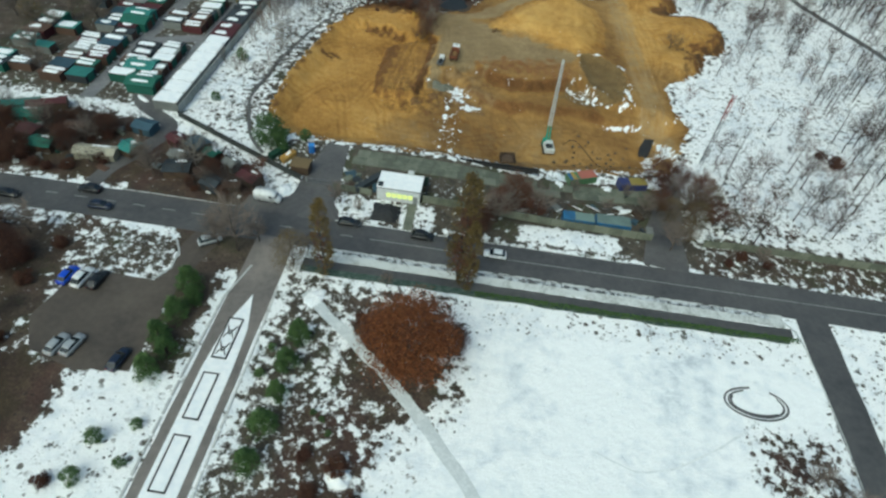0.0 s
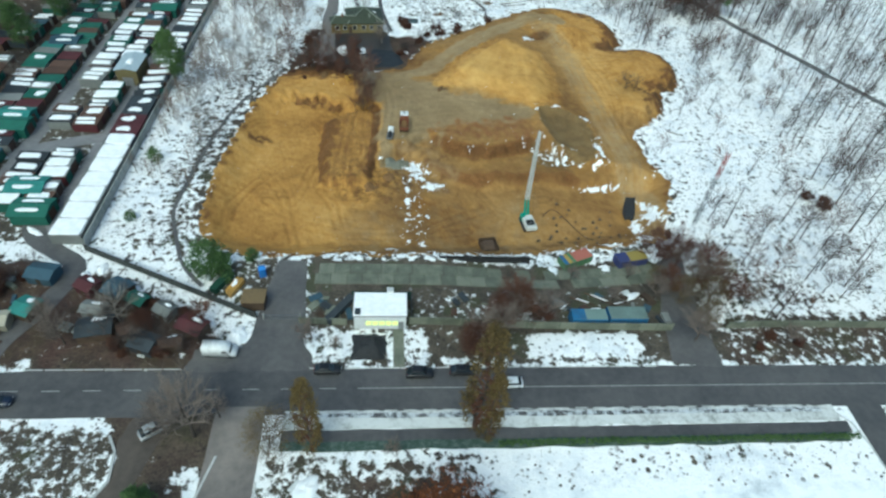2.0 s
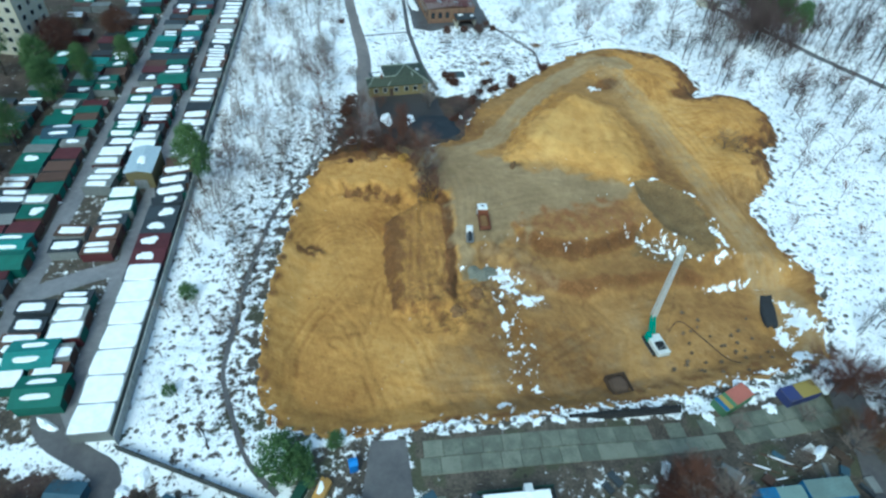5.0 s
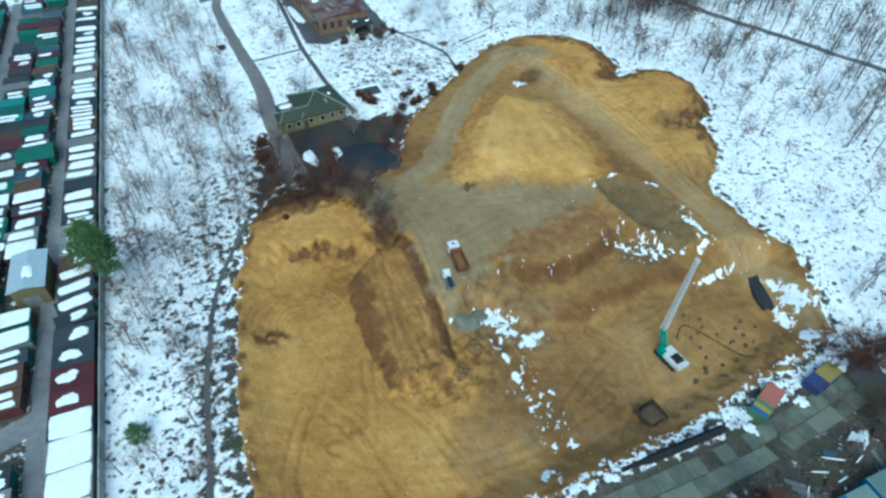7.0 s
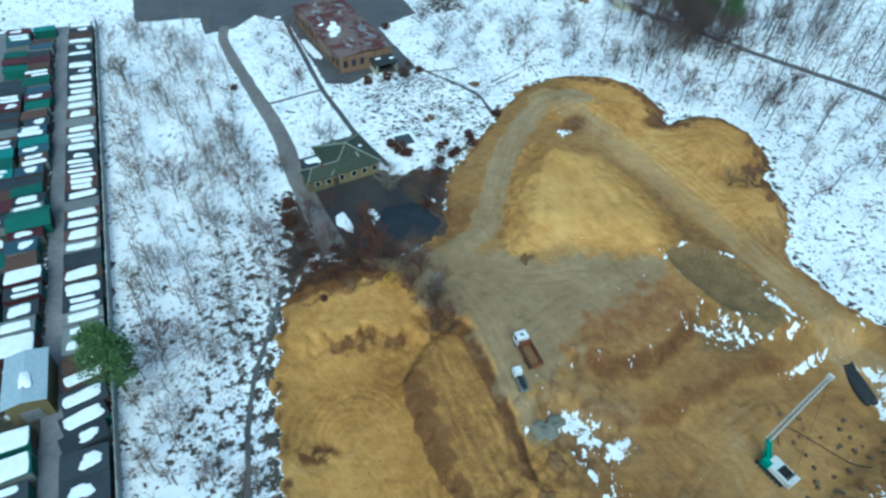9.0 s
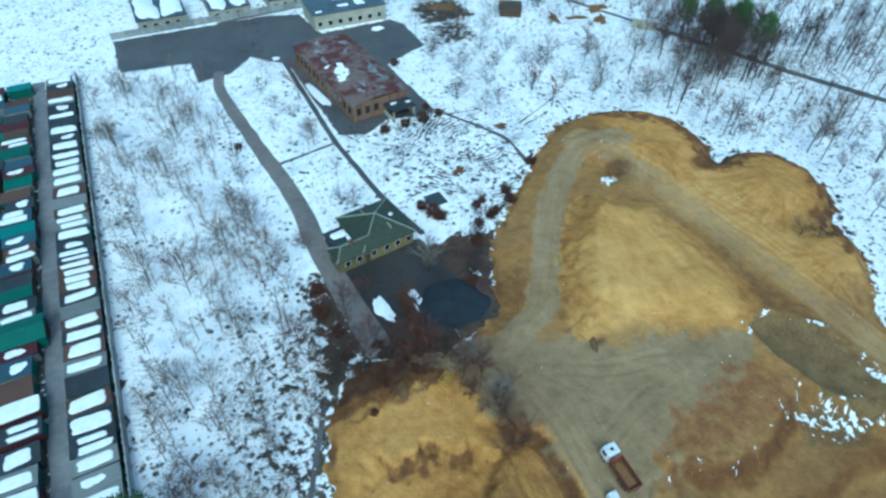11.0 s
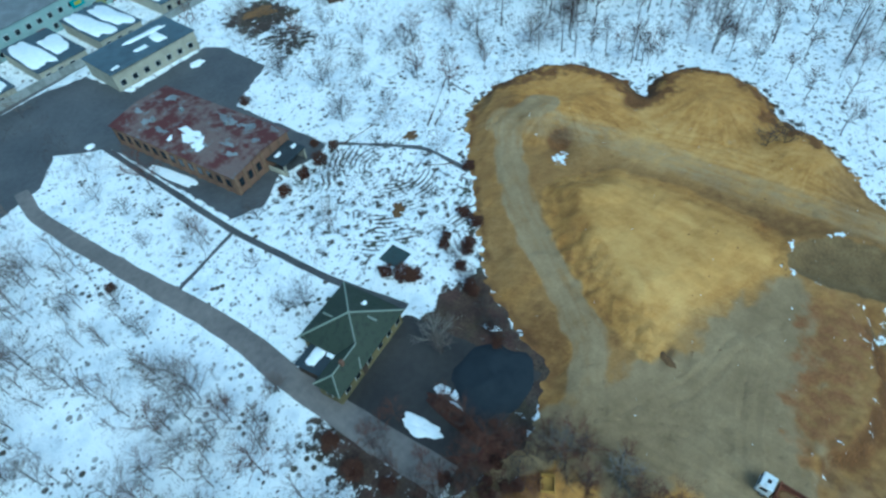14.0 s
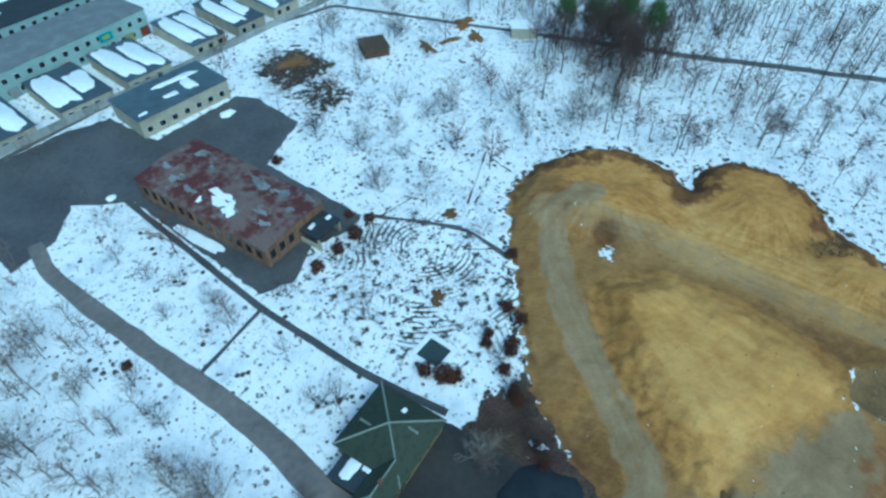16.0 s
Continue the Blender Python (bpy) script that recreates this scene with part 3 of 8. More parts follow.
def build_ground():
    gx, gy = spaced(-100, 100, -54, 78, 0.38, 0.62, 2500), spaced(20, 330, 107, 234, 0.38, 0.62, 2500)
    nx, ny = len(gx), len(gy)
    x, y = [a.ravel() for a in np.meshgrid(gx, gy)]
    z = height(x, y)
    d = inside(x, y, PIT)
    ragged = 0.9 * waves(x, y, 7, 31, 2) + 0.4 * waves(x, y, 2.5, 32, 1)
    sand = smooth(d + 0.7 * ragged, -0.7, 0.6)
    f, sc, up, low = yard_face(x, y), scallops(x, y), upper_step(x, y), lower_step(x, y)
    west = 1 - smooth(f, -0.6, 0.6)
    deep, crumb = ruts(x, y)
    o, m = inside(x, y, OVAL) + 0.5 * waves(x, y, 5, 101, 2), inside(x, y, MOUND) + 0.5 * waves(x, y, 6, 78, 2)
    flank = smooth(y - 0.9 * x, 166, 175)
    onm = flank * smooth(m + 1.2 * waves(x, y, 7, 144, 3), 4.8, 7.4) + (1 - flank) * smooth(m, -1.0, 5.0)
    # grey trodden grit of the yard and of the haul roads, drawn out along the wheels' way
    yard = smooth(inside(x, y, YARD) + 2.2 * waves(x, y, 10, 33, 4), -2.2, 2.6)
    tone = 0.35 * waves(x, y, 16, 102, 4) + 0.25 * waves(x, y, 3.0, 103, 2)
    for k, (line, share) in enumerate(zip(HAULS, (0.95, 0.62))):
        off, run = course(x, y, line)
        lane = 1 - smooth(np.abs(off) + 0.5 * waves(x, y, 8, 34, 2), 2.2, 3.6 + 2.0 * k)
        grain = waves(off, run * 0.07, 1.7, 104 + k, 3)
        yard = np.maximum(yard, share * lane * (0.8 + 0.2 * grain))
        tone = tone * (1 - lane) + lane * (0.55 * grain + 0.9)
    plainland = smooth(inside(x, y, [(-22, 128), (-3, 130), (14, 134), (26, 136), (20, 113), (-14, 111), (-22, 114)]) + 2 * waves(x, y, 9, 105, 3), -4, 4)
    yard = np.maximum(yard, plainland * (0.34 + 0.1 * waves(x, y, 7, 106, 3)))
    apronland = smooth(inside(x, y, [(-12, 150), (-1, 151), (5, 141), (1, 133), (-9, 132), (-14, 139)]) + 1.5 * waves(x, y, 6, 141, 3), -2, 2.5)
    yard = np.maximum(yard, 0.42 * apronland) * (1 - 0.8 * onm)
    # brown damp earth on the bench's western cut and the steps; shade painted on its eastern face
    cut = x - np.interp(y, [132, 134.4, 145.3, 156.7, 161], [-28.6, -29.4, -30.7, -30.2, -27]) + 0.3 * waves(x, y, 4, 107, 2)
    span = smooth(y, 132.4, 134.6) * (1 - smooth(y + 0.9 * (x + 30), 160, 164))
    brown = np.maximum.reduce([
        0.64 * smooth(cut, -0.25, 0.35) * (1 - smooth(cut + 0.9 * waves(x, y, 5, 108, 3), np.interp(y, [133, 158], [1.4, 3.6]), np.interp(y, [133, 158], [3.2, 7.0]))) * span,
        (0.42 + 0.1 * waves(x * 1.0, y * 0.16, 1.8, 109, 2) + 0.05 * waves(x, y, 6, 137, 3)) * smooth(inside(x, y, BENCH) + 0.7 * waves(x, y, 4, 38, 3), -0.4, 0.6) * west,
        1.0 * np.exp(-((f + 0.8) / 1.25) ** 2) * smooth(y, 133, 137) * (1 - smooth(y, 163, 167)),
        0.5 * smooth(inside(x, y, ROUGH) + 1.6 * waves(x, y, 5, 110, 3), -0.6, 1.6) * smooth(waves(x, y, 4.2, 111, 3), -0.9, 0.5),
        (0.55 + 0.3 * waves(x, y, 3.4, 112, 3)) * smooth(sc, -5.0, -2.2) * (1 - smooth(sc, -0.3, 0.4)) * west * smooth(x, -42, -37) * (1 - smooth(x, -27, -23)) * smooth(y, 160, 165),
        0.55 * np.exp(-((y - 177.6 - 0.8 * waves(x, y, 8, 113, 2)) / 0.55) ** 2) * west * smooth(x, -44, -40), 0.95 * smooth(y + 1.2 * waves(x, y, 4, 138, 3), 176.5, 180.5) * west,
        0.74 * np.exp(-((up + 1.0) / 2.4) ** 2) * smooth(x, -6, -1) * (1 - smooth(x, 22, 27)),
        0.72 * np.exp(-((low - 0.4) / 2.2) ** 2) * smooth(x, -9, -3) * (1 - smooth(x, 30, 38)) * (0.85 + 0.2 * waves(x, y, 9, 115, 2)),
        (0.3 + 0.1 * waves(x, y, 9, 48, 3)) * smooth(low, -0.5, 2) * (1 - smooth(up, -1, 2)) * smooth(x, -12, -6) * (1 - smooth(x, 27, 33)),
        (0.4 + 0.35 * waves(x, y, 6, 46, 3)) * np.exp(-((d - 0.6) / 1.3) ** 2),
        0.42 * flank * smooth(m, 0.1, 0.8) * (1 - smooth(m, 3.5, 7.5)) * smooth(waves(x, y, 3.6, 116, 3), -0.9, 0.8),
        0.8 * np.exp(-(((x + 45.4) / 3.6) ** 2 + ((y - 151.4) / 2.3) ** 2) ** 1.3) * smooth(waves(x, y, 3.2, 117, 2), -0.9, 0.2),
        0.55 * np.exp(-((d - 3) / 3.0) ** 2) * (1 - smooth(y, 118, 124)) * smooth(x, -4, 8) * smooth(waves(x, y, 5, 118, 3), -0.6, 0.5), 0.4 * apronland + 0.25 * apronland * waves(x, y, 4, 142, 3), 0.35 * smooth(inside(x, y, PAD) + waves(x, y, 5, 119, 2), -2, 2) * smooth(waves(x, y, 2.4, 120, 2), -0.6, 0.8)])
    # the dumped lobes: bright fans of tipped sand with brown outer slopes, painted darker as shaded
    east = smooth(x - 36, 0, 9) * smooth(y, 158, 170)
    rim = 1 - smooth(d - 1.2 * smooth(y, 196, 222) + 2.4 * waves(x, y, 9, 121, 3), 3.6, 8.0)
    brown = np.maximum(brown, east * rim * (0.62 + 0.28 * waves(x, y, 5, 122, 3)))
    for cx, cy, r, h in DUMP[:3]:
        q, a = np.hypot(x - cx, y - cy) / r, np.arctan2(y - cy, x - cx)
        fan = waves(a * 5.5, q * 0.45, 1.0, 73, 3)
        near = smooth(q, 0.15, 0.5) * (1 - smooth(q, 1.3, 1.75))
        tone = tone + 0.8 * near * smooth(q, 0.4, 0.8) * fan
        brown = np.maximum(brown, 0.85 * near * smooth(q, 0.5, 0.9) * smooth(fan + 0.6 * waves(x, y, 6, 74, 3), -0.4, 0.7) * smooth(x - cx + 0.5 * (y - cy), -r * 0.3, r * 0.5))
    brown = np.maximum(brown, np.exp(-(((x - 56) / 5.4) ** 2 + ((y - 202.4) / 3.2) ** 2) ** 1.5))
    brown = np.maximum(brown, 0.85 * np.exp(-(((x - 35.6) / 3.4) ** 2 + ((y - 209.8) / 3.0) ** 2) ** 1.4))
    # the great mound: blade marks that fan out from its head
    q, a = np.hypot(x - 25, y - 212), np.arctan2(y - 212, x - 25)
    tone = tone * (1 - onm) + onm * (0.6 * waves(a * 9, q * 0.05, 1.0, 75, 3) * smooth(q, 6, 14) * (1 - smooth(q, 34, 46)) + 0.25 * waves(x, y, 9, 76, 3) + 0.25)
    tone = tone + (0.4 * crumb - 0.6 * deep) * (1 - 0.8 * yard)
    brown = np.maximum(brown * (1 - onm), 0.3 * onm * smooth(waves(x, y, 6, 124, 3), 0.3, 1.0) * (1 - smooth(m, 4, 12)))
    red = np.maximum.reduce([smooth(inside(x, y, [(-4, 153), (4, 157.5), (13, 158.5), (22, 160.5), (26, 157), (24.5, 151), (14, 149), (2, 149.5)]) + 1.8 * waves(x, y, 6, 125, 4), -1.8, 2.0) * (0.65 + 0.35 * waves(x, y, 3, 126, 2)), 0.3 * smooth(inside(x, y, BENCH), 0.5, 3) * west * smooth(waves(x, y * 0.3, 3, 127, 3), -0.3, 0.8)])
    spoil = np.maximum(smooth(o, -0.5, 1.2) * (0.85 + 0.15 * waves(x, y, 5, 128, 2)), 0.55 * smooth(inside(x, y, [(22, 151), (28, 149), (33, 143), (28, 140.5), (20, 144)]) + waves(x, y, 4, 129, 3), -1.2, 1.5))
    yard = yard * (1 - 0.7 * red)
    # how much snow lies, and where the brush is rusty
    snow = np.full(x.shape, 0.77)
    brush = np.zeros(x.shape)
    track = np.zeros(x.shape)

    def area(poly, value, rust=0.0, soft=2.0):
        w = smooth(inside(x, y, poly) + soft * 0.6 * waves(x, y, 6, 41, 2), -soft, soft)
        snow[:] = snow * (1 - w) + value * w
        brush[:] = brush * (1 - w) + rust * w

    area([(-70, 108), (-50, 104), (-50, 190), (-36, 200), (-38, 300), (-70, 300)], 0.72)
    area([(-60, 110), (-50.5, 108), (-49, 160), (-60, 165)], 0.56, 0.1, 4)
    area([(-67, 196), (-40, 204), (-40, 296), (-67, 296)], 0.88, 0, 6)
    area([(-60, 148), (-49, 150), (-42, 182), (-38, 198), (-52, 196), (-58, 172)], 0.6, 0.15, 4)
    area([(-42, 184), (-33, 188), (-33, 207), (-38, 208)], 0.3, 0.6)
    area([(-30, 196), (-8, 184), (-7, 194), (0, 203), (-8, 207), (-20, 205)], 0.12, 0.7, 1.5)
    area([(-31, 185), (-8, 184), (-14, 205), (-32, 206)], 0.22, 0.5)
    area([(-30, 186), (-22, 180), (-18, 188), (-28, 194)], 0.1, 1.0)
    area([(-2, 66.5), (63.5, 67.5), (64, 40), (64, -40), (-2, -40)], 0.97, 0, 1.5)
    area([(-30, 67), (3, 67), (3, 60), (-30, 60)], 0.5, 0.1, 2)
    area([(-17, 63), (2, 63), (2, 45), (-10, 40), (-17, 45)], 0.3, 0.45, 5)
    area([(0, 69), (63, 69), (63, 63), (0, 62)], 0.78, 0.0, 2)
    area([(52, 108), (60, 165), (76, 182), (78, 205), (64, 222), (70, 235), (95, 225), (180, 320), (180, 96), (60, 96)], 0.73, 0.0, 4)
    area([(-30, 66), (-19, 66), (-19, 20), (-30, 20)], 0.46, 0.0)
    area([(-22, 44), (-8, 40), (-10, 20), (-22, 20)], 0.4, 0.6)
    area([(50, 50), (64, 50), (64, 20), (50, 20)], 0.5, 0.6, 3)
    area([(-140, 74), (-69, 74), (-68.5, 62), (-66, 42), (-60, 20), (-90, 8), (-150, 24)], 0.2, 0.45, 7)
    area([(-140, 74.2), (-75, 74.2), (-75, 71), (-140, 71)], 0.6, 0.2, 1)
    area([(-68, 72.6), (-52.5, 72), (-52, 62), (-68, 62)], 0.45, 0.0, 1)
    area([(-60, 41), (-42, 44), (-42, 20), (-60, 20)], 0.8)
    area([(-51, 68), (-42, 68), (-42, 44), (-48, 44)], 0.2, 0.3)
    area([(-130, 44), (-66, 44), (-57.5, 42.5), (-57, 36), (-63, 14), (-80, 4), (-118, 16)], 0.12, 0.6, 2.5)
    area([(-56, 76), (-37, 76), (-38, 66), (-52, 70)], 0.1, 0.3, 1.5)
    area([(-70, 85.5), (-40, 85.5), (-40, 82.5), (-70, 82.5)], 0.1, 0.3, 0.8)
    area([(-130, 107), (-80, 107), (-62, 103), (-46, 96), (-38, 88), (-37, 84), (-130, 84)], 0.22, 0.6, 2)
    area([(-62, 106), (-36, 93.5), (-36, 86), (-40, 86), (-47, 95), (-64, 102)], 0.64, 0, 0.8)
    area([(-46, 108), (-33.5, 108), (-33.5, 93), (-38, 94.6), (-45, 99)], 0.4, 0.0, 1.2)
    area([(-28, 108), (50, 110), (50, 84), (-28, 84)], 0.27, 0.0)
    area([(-28, 110), (16, 111), (46, 114), (46, 107), (10, 100.5), (-28, 100)], 0.14, 0.0, 1)
    area([(-27, 91.2), (-6, 91.2), (-6, 84.8), (-27, 84.8)], 0.66, 0, 1)
    area([(12, 90.5), (32.5, 90.5), (31.5, 85), (11, 85)], 0.82, 0, 0.8)
    area([(-8, 100), (16, 100), (16, 92), (-8, 92)], 0.4)
    area([(50, 95), (90, 95), (90, 83), (48, 83)], 0.4, 0.3, 2)
    area([(48, 112), (56, 112), (75, 98), (48, 93)], 0.55, 0.2, 3)
    area([(-45, 112), (46, 117.5), (46, 112), (15, 108.5), (-45, 107)], 0.68, 0, 1)
    area([(-17, 262), (10, 249), (18, 225), (6, 208), (-12, 214)], 0.72)
    area([(4, 262), (22, 235), (14, 217), (2, 207), (-12, 214), (-12, 240)], 0.66)
    area([(30, 310), (46, 312), (46, 296), (30, 296)], 0.3, 0.4)
    area([(28, 294), (40, 294), (40, 282), (28, 282)], 0.45, 0.2)
    area([(-100, 112), (-71, 112), (-71, 300), (-140, 300), (-140, 112)], 0.35, 0)
    area([(-104, 130), (-101, 330), (-220, 330), (-220, 130)], 0.22, 0.3, 6)
    w = smooth(inside(x, y, [(4, 256), (20, 236), (14, 217), (4, 208), (-10, 214), (-8, 235)]), -4, 5)
    track = np.maximum(track, w * 0.95 * smooth(waves(x, y, 13, 140, 2), -0.15, 0.5))
    ring = np.minimum(abs(np.hypot((x - 52) / 5.4, (y - 54.8) / 3.0) - 1), abs(np.hypot((x - 52) / 4.7, (y - 54.6) / 2.5) - 1))
    snow = np.where(ring < 0.05, 0.95, snow)
    # a worn footpath, and the dark lip of the site's edge
    foot = along(x, y, [(-52, 106), (-57.6, 121), (-57, 130), (-55.7, 145), (-53.4, 158), (-51, 166), (-46.5, 175)])
    snow = snow - 0.12 * np.exp(-(foot / 0.9) ** 2)
    snow = snow - 0.3 * np.exp(-((d + 1.0) / 0.9) ** 2) * smooth(waves(x, y, 5, 44, 1), -0.6, 0.3)
    # snow that still lies on the dug sand; dark patches: damp earth and painted shade
    lying, damp_shade = np.zeros(x.shape), np.zeros(x.shape)
    dull = np.maximum(0.75 * smooth(x + 9 * (1 - smooth(y, 120, 136)), -20, -8), 0.5 * smooth(y, 172, 180)) + 0.25 * waves(x, y, 17, 72, 3)
    for cx, cy, rx, ry, t in ((-7.2, 141.4, 5.0, 2.6, -35), (-6.6, 138.4, 2.6, 2.0, 25), (-3.4, 135.6, 3.9, 1.9, 14), (-9.0, 133.6, 0.7, 1.5, 10), (-9.0, 129.4, 1.3, 1.7, 30), (-4.6, 125.4, 1.1, 0.7, -10), (-9.2, 122.6, 1.0, 0.8, 0), (-6.0, 116.4, 1.1, 1.3, 0), (-12.6, 112.8, 1.8, 1.2, 20), (39.0, 146.2, 1.2, 4.6, 12), (37.8, 141.6, 2.6, 0.9, 30), (37.5, 136.2, 6.5, 1.0, 4), (48.0, 127, 1.5, 8.5, 14), (46.6, 126.0, 2.2, 3.4, 10), (43.5, 123.6, 2.0, 4.0, -10), (43.5, 118.6, 3.4, 1.8, 10), (30.6, 206.8, 2.9, 1.7, 20)):
        c, s = np.cos(radians(t)), np.sin(radians(t))
        u, v = (x - cx) * c + (y - cy) * s, (y - cy) * c - (x - cx) * s
        lying = np.maximum(lying, 1.05 * np.exp(-((u / rx) ** 2 + (v / ry) ** 2) ** 1.2 * 1.3))
    lying = np.maximum(lying, 0.66 * smooth(inside(x, y, [(22, 151), (29, 149), (33, 143), (28, 141), (22, 145)]), -1, 2))
    lying = np.maximum(lying, 0.72 * np.exp(-(o / 0.6) ** 2) * smooth(waves(x, y, 6, 130, 2), -0.5, 0.3))
    lying = np.maximum(lying, 0.4 * smooth(inside(x, y, [(-12, 144), (-4, 138), (-3, 114), (-12, 112)]) + waves(x, y, 5, 131, 2), -1, 3))
    lying = np.maximum(lying, 0.42 * np.exp(-(up / 2.5) ** 2) * (1 - west) * smooth(waves(x, y, 7, 132, 2), -0.2, 0.7))
    lying = np.maximum(lying, 0.68 * np.exp(-((d - 0.6) / 1.3) ** 2) * (1 - smooth(y, 117, 121)) * smooth(waves(x, y, 5, 61, 1), -0.5, 0.4))
    lying = np.maximum(lying, 0.5 * np.exp(-((d - 0.3) / 0.9) ** 2) * smooth(waves(x, y, 4, 62, 1), 0.1, 0.7) * (1 - east) * (1 - smooth(y, 162, 170) * (1 - smooth(x, -12, -6))))
    # shade painted on the lobes' rims, whose slopes face away
    damp_shade = np.maximum.reduce([0.8 * east * (1 - smooth(d - 1.0 * smooth(y, 196, 222) + 1.5 * waves(x, y, 6, 81, 3), 1.6, 3.6)) * smooth(waves(x, y, 11, 133, 2), -0.7, 0.3),
                              # a dark strip for the shaded face below the yard
                              0.5 * np.exp(-((f + 0.5) / 0.55) ** 2) * smooth(y, 134, 138) * (1 - smooth(y, 161, 166)),
                              0.16 * smooth(cut, -0.2, 0.3) * (1 - smooth(cut, 1.2, 3.0)) * span,
                              0.75 * np.exp(-(((x + 10.5) / 6.0) ** 2 + ((y - 136.5) / 4.2) ** 2) ** 1.4) * smooth(waves(x, y, 3.2, 143, 3), -0.5, 0.4), 0.55 * smooth(inside(x, y, ROUGH), -1.0, 2) * smooth(waves(x, y, 3.4, 64, 3), 0.0, 0.6),
                              0.45 * np.exp(-((sc + 1.3) / 0.9) ** 2) * west * smooth(x, -40, -36) * (1 - smooth(x, -27, -24)) * smooth(waves(x, y, 3.2, 146, 3), -0.3, 0.5), 0.8 * smooth(y + 1.2 * waves(x, y, 5, 145, 2), 178.5, 182) * (1 - smooth(x, -26, -21)) * smooth(waves(x, y, 3, 139, 3), -0.7, 0.3),
                              0.5 * np.exp(-((up + 0.8) / 0.8) ** 2) * (1 - west) * (1 - smooth(x, 24, 28)) * smooth(waves(x, y, 6, 135, 2), -0.6, 0.5),
                              0.75 * np.exp(-(((x + 43.6) / 2.6) ** 2 + ((y - 151) / 1.6) ** 2)) * smooth(waves(x, y, 2.2, 65, 1), -0.3, 0.4),
                              # darker in patches along the site's edge
                              0.45 * np.exp(-((d - 0.5) / 0.7) ** 2) * smooth(waves(x, y, 9, 68, 2), -0.3, 0.6),
                              0.2 * flank * np.exp(-((m - 0.4) / 0.7) ** 2) * smooth(waves(x, y, 4, 66, 2), 0.0, 0.7),
                              # darker in the lobes' notch, the hollow and at the mound's nose
                              0.9 * np.exp(-(((x - 58) / 3.4) ** 2 + ((y - 202) / 2.0) ** 2)), 0.8 * np.exp(-(((x - 36.4) / 1.8) ** 2 + ((y - 210.6) / 1.8) ** 2)), 0.8 * np.exp(-(((x - 1.4) / 2.2) ** 2 + ((y - 172.6) / 0.8) ** 2)),
                              0.5 * np.exp(-(((x - 9) / 4.5) ** 2 + ((y - 115) / 1.8) ** 2)) * smooth(waves(x, y, 3, 136, 2), -0.4, 0.4)])
    dull = dull * (1 - 0.8 * flank * smooth(m, -0.3, 0.8))
    dull = dull * (1 - onm) - 0.9 * onm * (0.8 + 0.3 * waves(x, y, 8, 80, 2))
    dull = dull * (1 - 0.8 * east) - 0.1 * east
    tone = tone + 0.3 * east
    mesh = bpy.data.meshes.new("ground")
    mesh.vertices.add(nx * ny)
    mesh.vertices.foreach_set("co", np.column_stack([x, y, z]).ravel())
    i = (np.arange(ny - 1)[:, None] * nx + np.arange(nx - 1)[None, :]).ravel()
    quads = np.column_stack([i, i + 1, i + nx + 1, i + nx]).ravel()
    mesh.loops.add(len(quads))
    mesh.loops.foreach_set("vertex_index", quads)
    mesh.polygons.add(len(i))
    mesh.polygons.foreach_set("loop_start", np.arange(len(i)) * 4)
    mesh.polygons.foreach_set("use_smooth", np.ones(len(i), bool))
    mesh.update(calc_edges=True)
    one = np.ones(x.shape)
    for name, channels in (("mask_a", (sand, yard, brown, one)), ("mask_b", (snow, brush, track, one)), ("mask_c", (lying, damp_shade, dull, one)), ("mask_d", (red, tone, spoil, one))):
        a = mesh.attributes.new(name, "FLOAT_COLOR", "POINT")
        a.data.foreach_set("color", np.column_stack(channels).astype(np.float32).ravel())
    mesh.materials.append(GROUND)
    ob = new("ground", mesh)
    return tagged(ob, "snowy winter ground with an ochre sand excavation", "ground", kind="structure")


build_ground()

# a coarser copy of the heights, for setting things down
LOOK_X, LOOK_Y = np.arange(-160, 181, 1.0), np.arange(-60, 361, 1.0)
LOOK_Z = height(*np.meshgrid(LOOK_X, LOOK_Y))


def level(x, y):
    """The ground's height at one place."""
    fx, fy = min(max(x + 160, 0), 339), min(max(y + 60, 0), 419)
    i, j = int(fx), int(fy)
    u, v = fx - i, fy - j
    a = LOOK_Z[j:j + 2, i:i + 2]
    return float((a[0, 0] * (1 - u) + a[0, 1] * u) * (1 - v) + (a[1, 0] * (1 - u) + a[1, 1] * u) * v)


# ---- builders ----
def part(name, bm, mat, parent=None, label="", soft=False):
    """Links a bmesh as one mesh object, under a thing where one is given."""
    me = bpy.data.meshes.new(name)
    bm.normal_update()
    bm.to_mesh(me)
    bm.free()
    if soft:
        me.polygons.foreach_set("use_smooth", np.ones(len(me.polygons), bool))
    for m in mat if isinstance(mat, (list, tuple)) else [mat]:
        me.materials.append(m)
    ob = new(name, me)
    if parent is not None:
        ob.parent = parent
    if label:
        ob["label"] = label
    return ob


def thing(name, m, label, category, group="", kind=""):
    ob = new(name)
    ob.matrix_world = m
    ob.empty_display_size = 0.3
    return tagged(ob, label, category, group, kind)


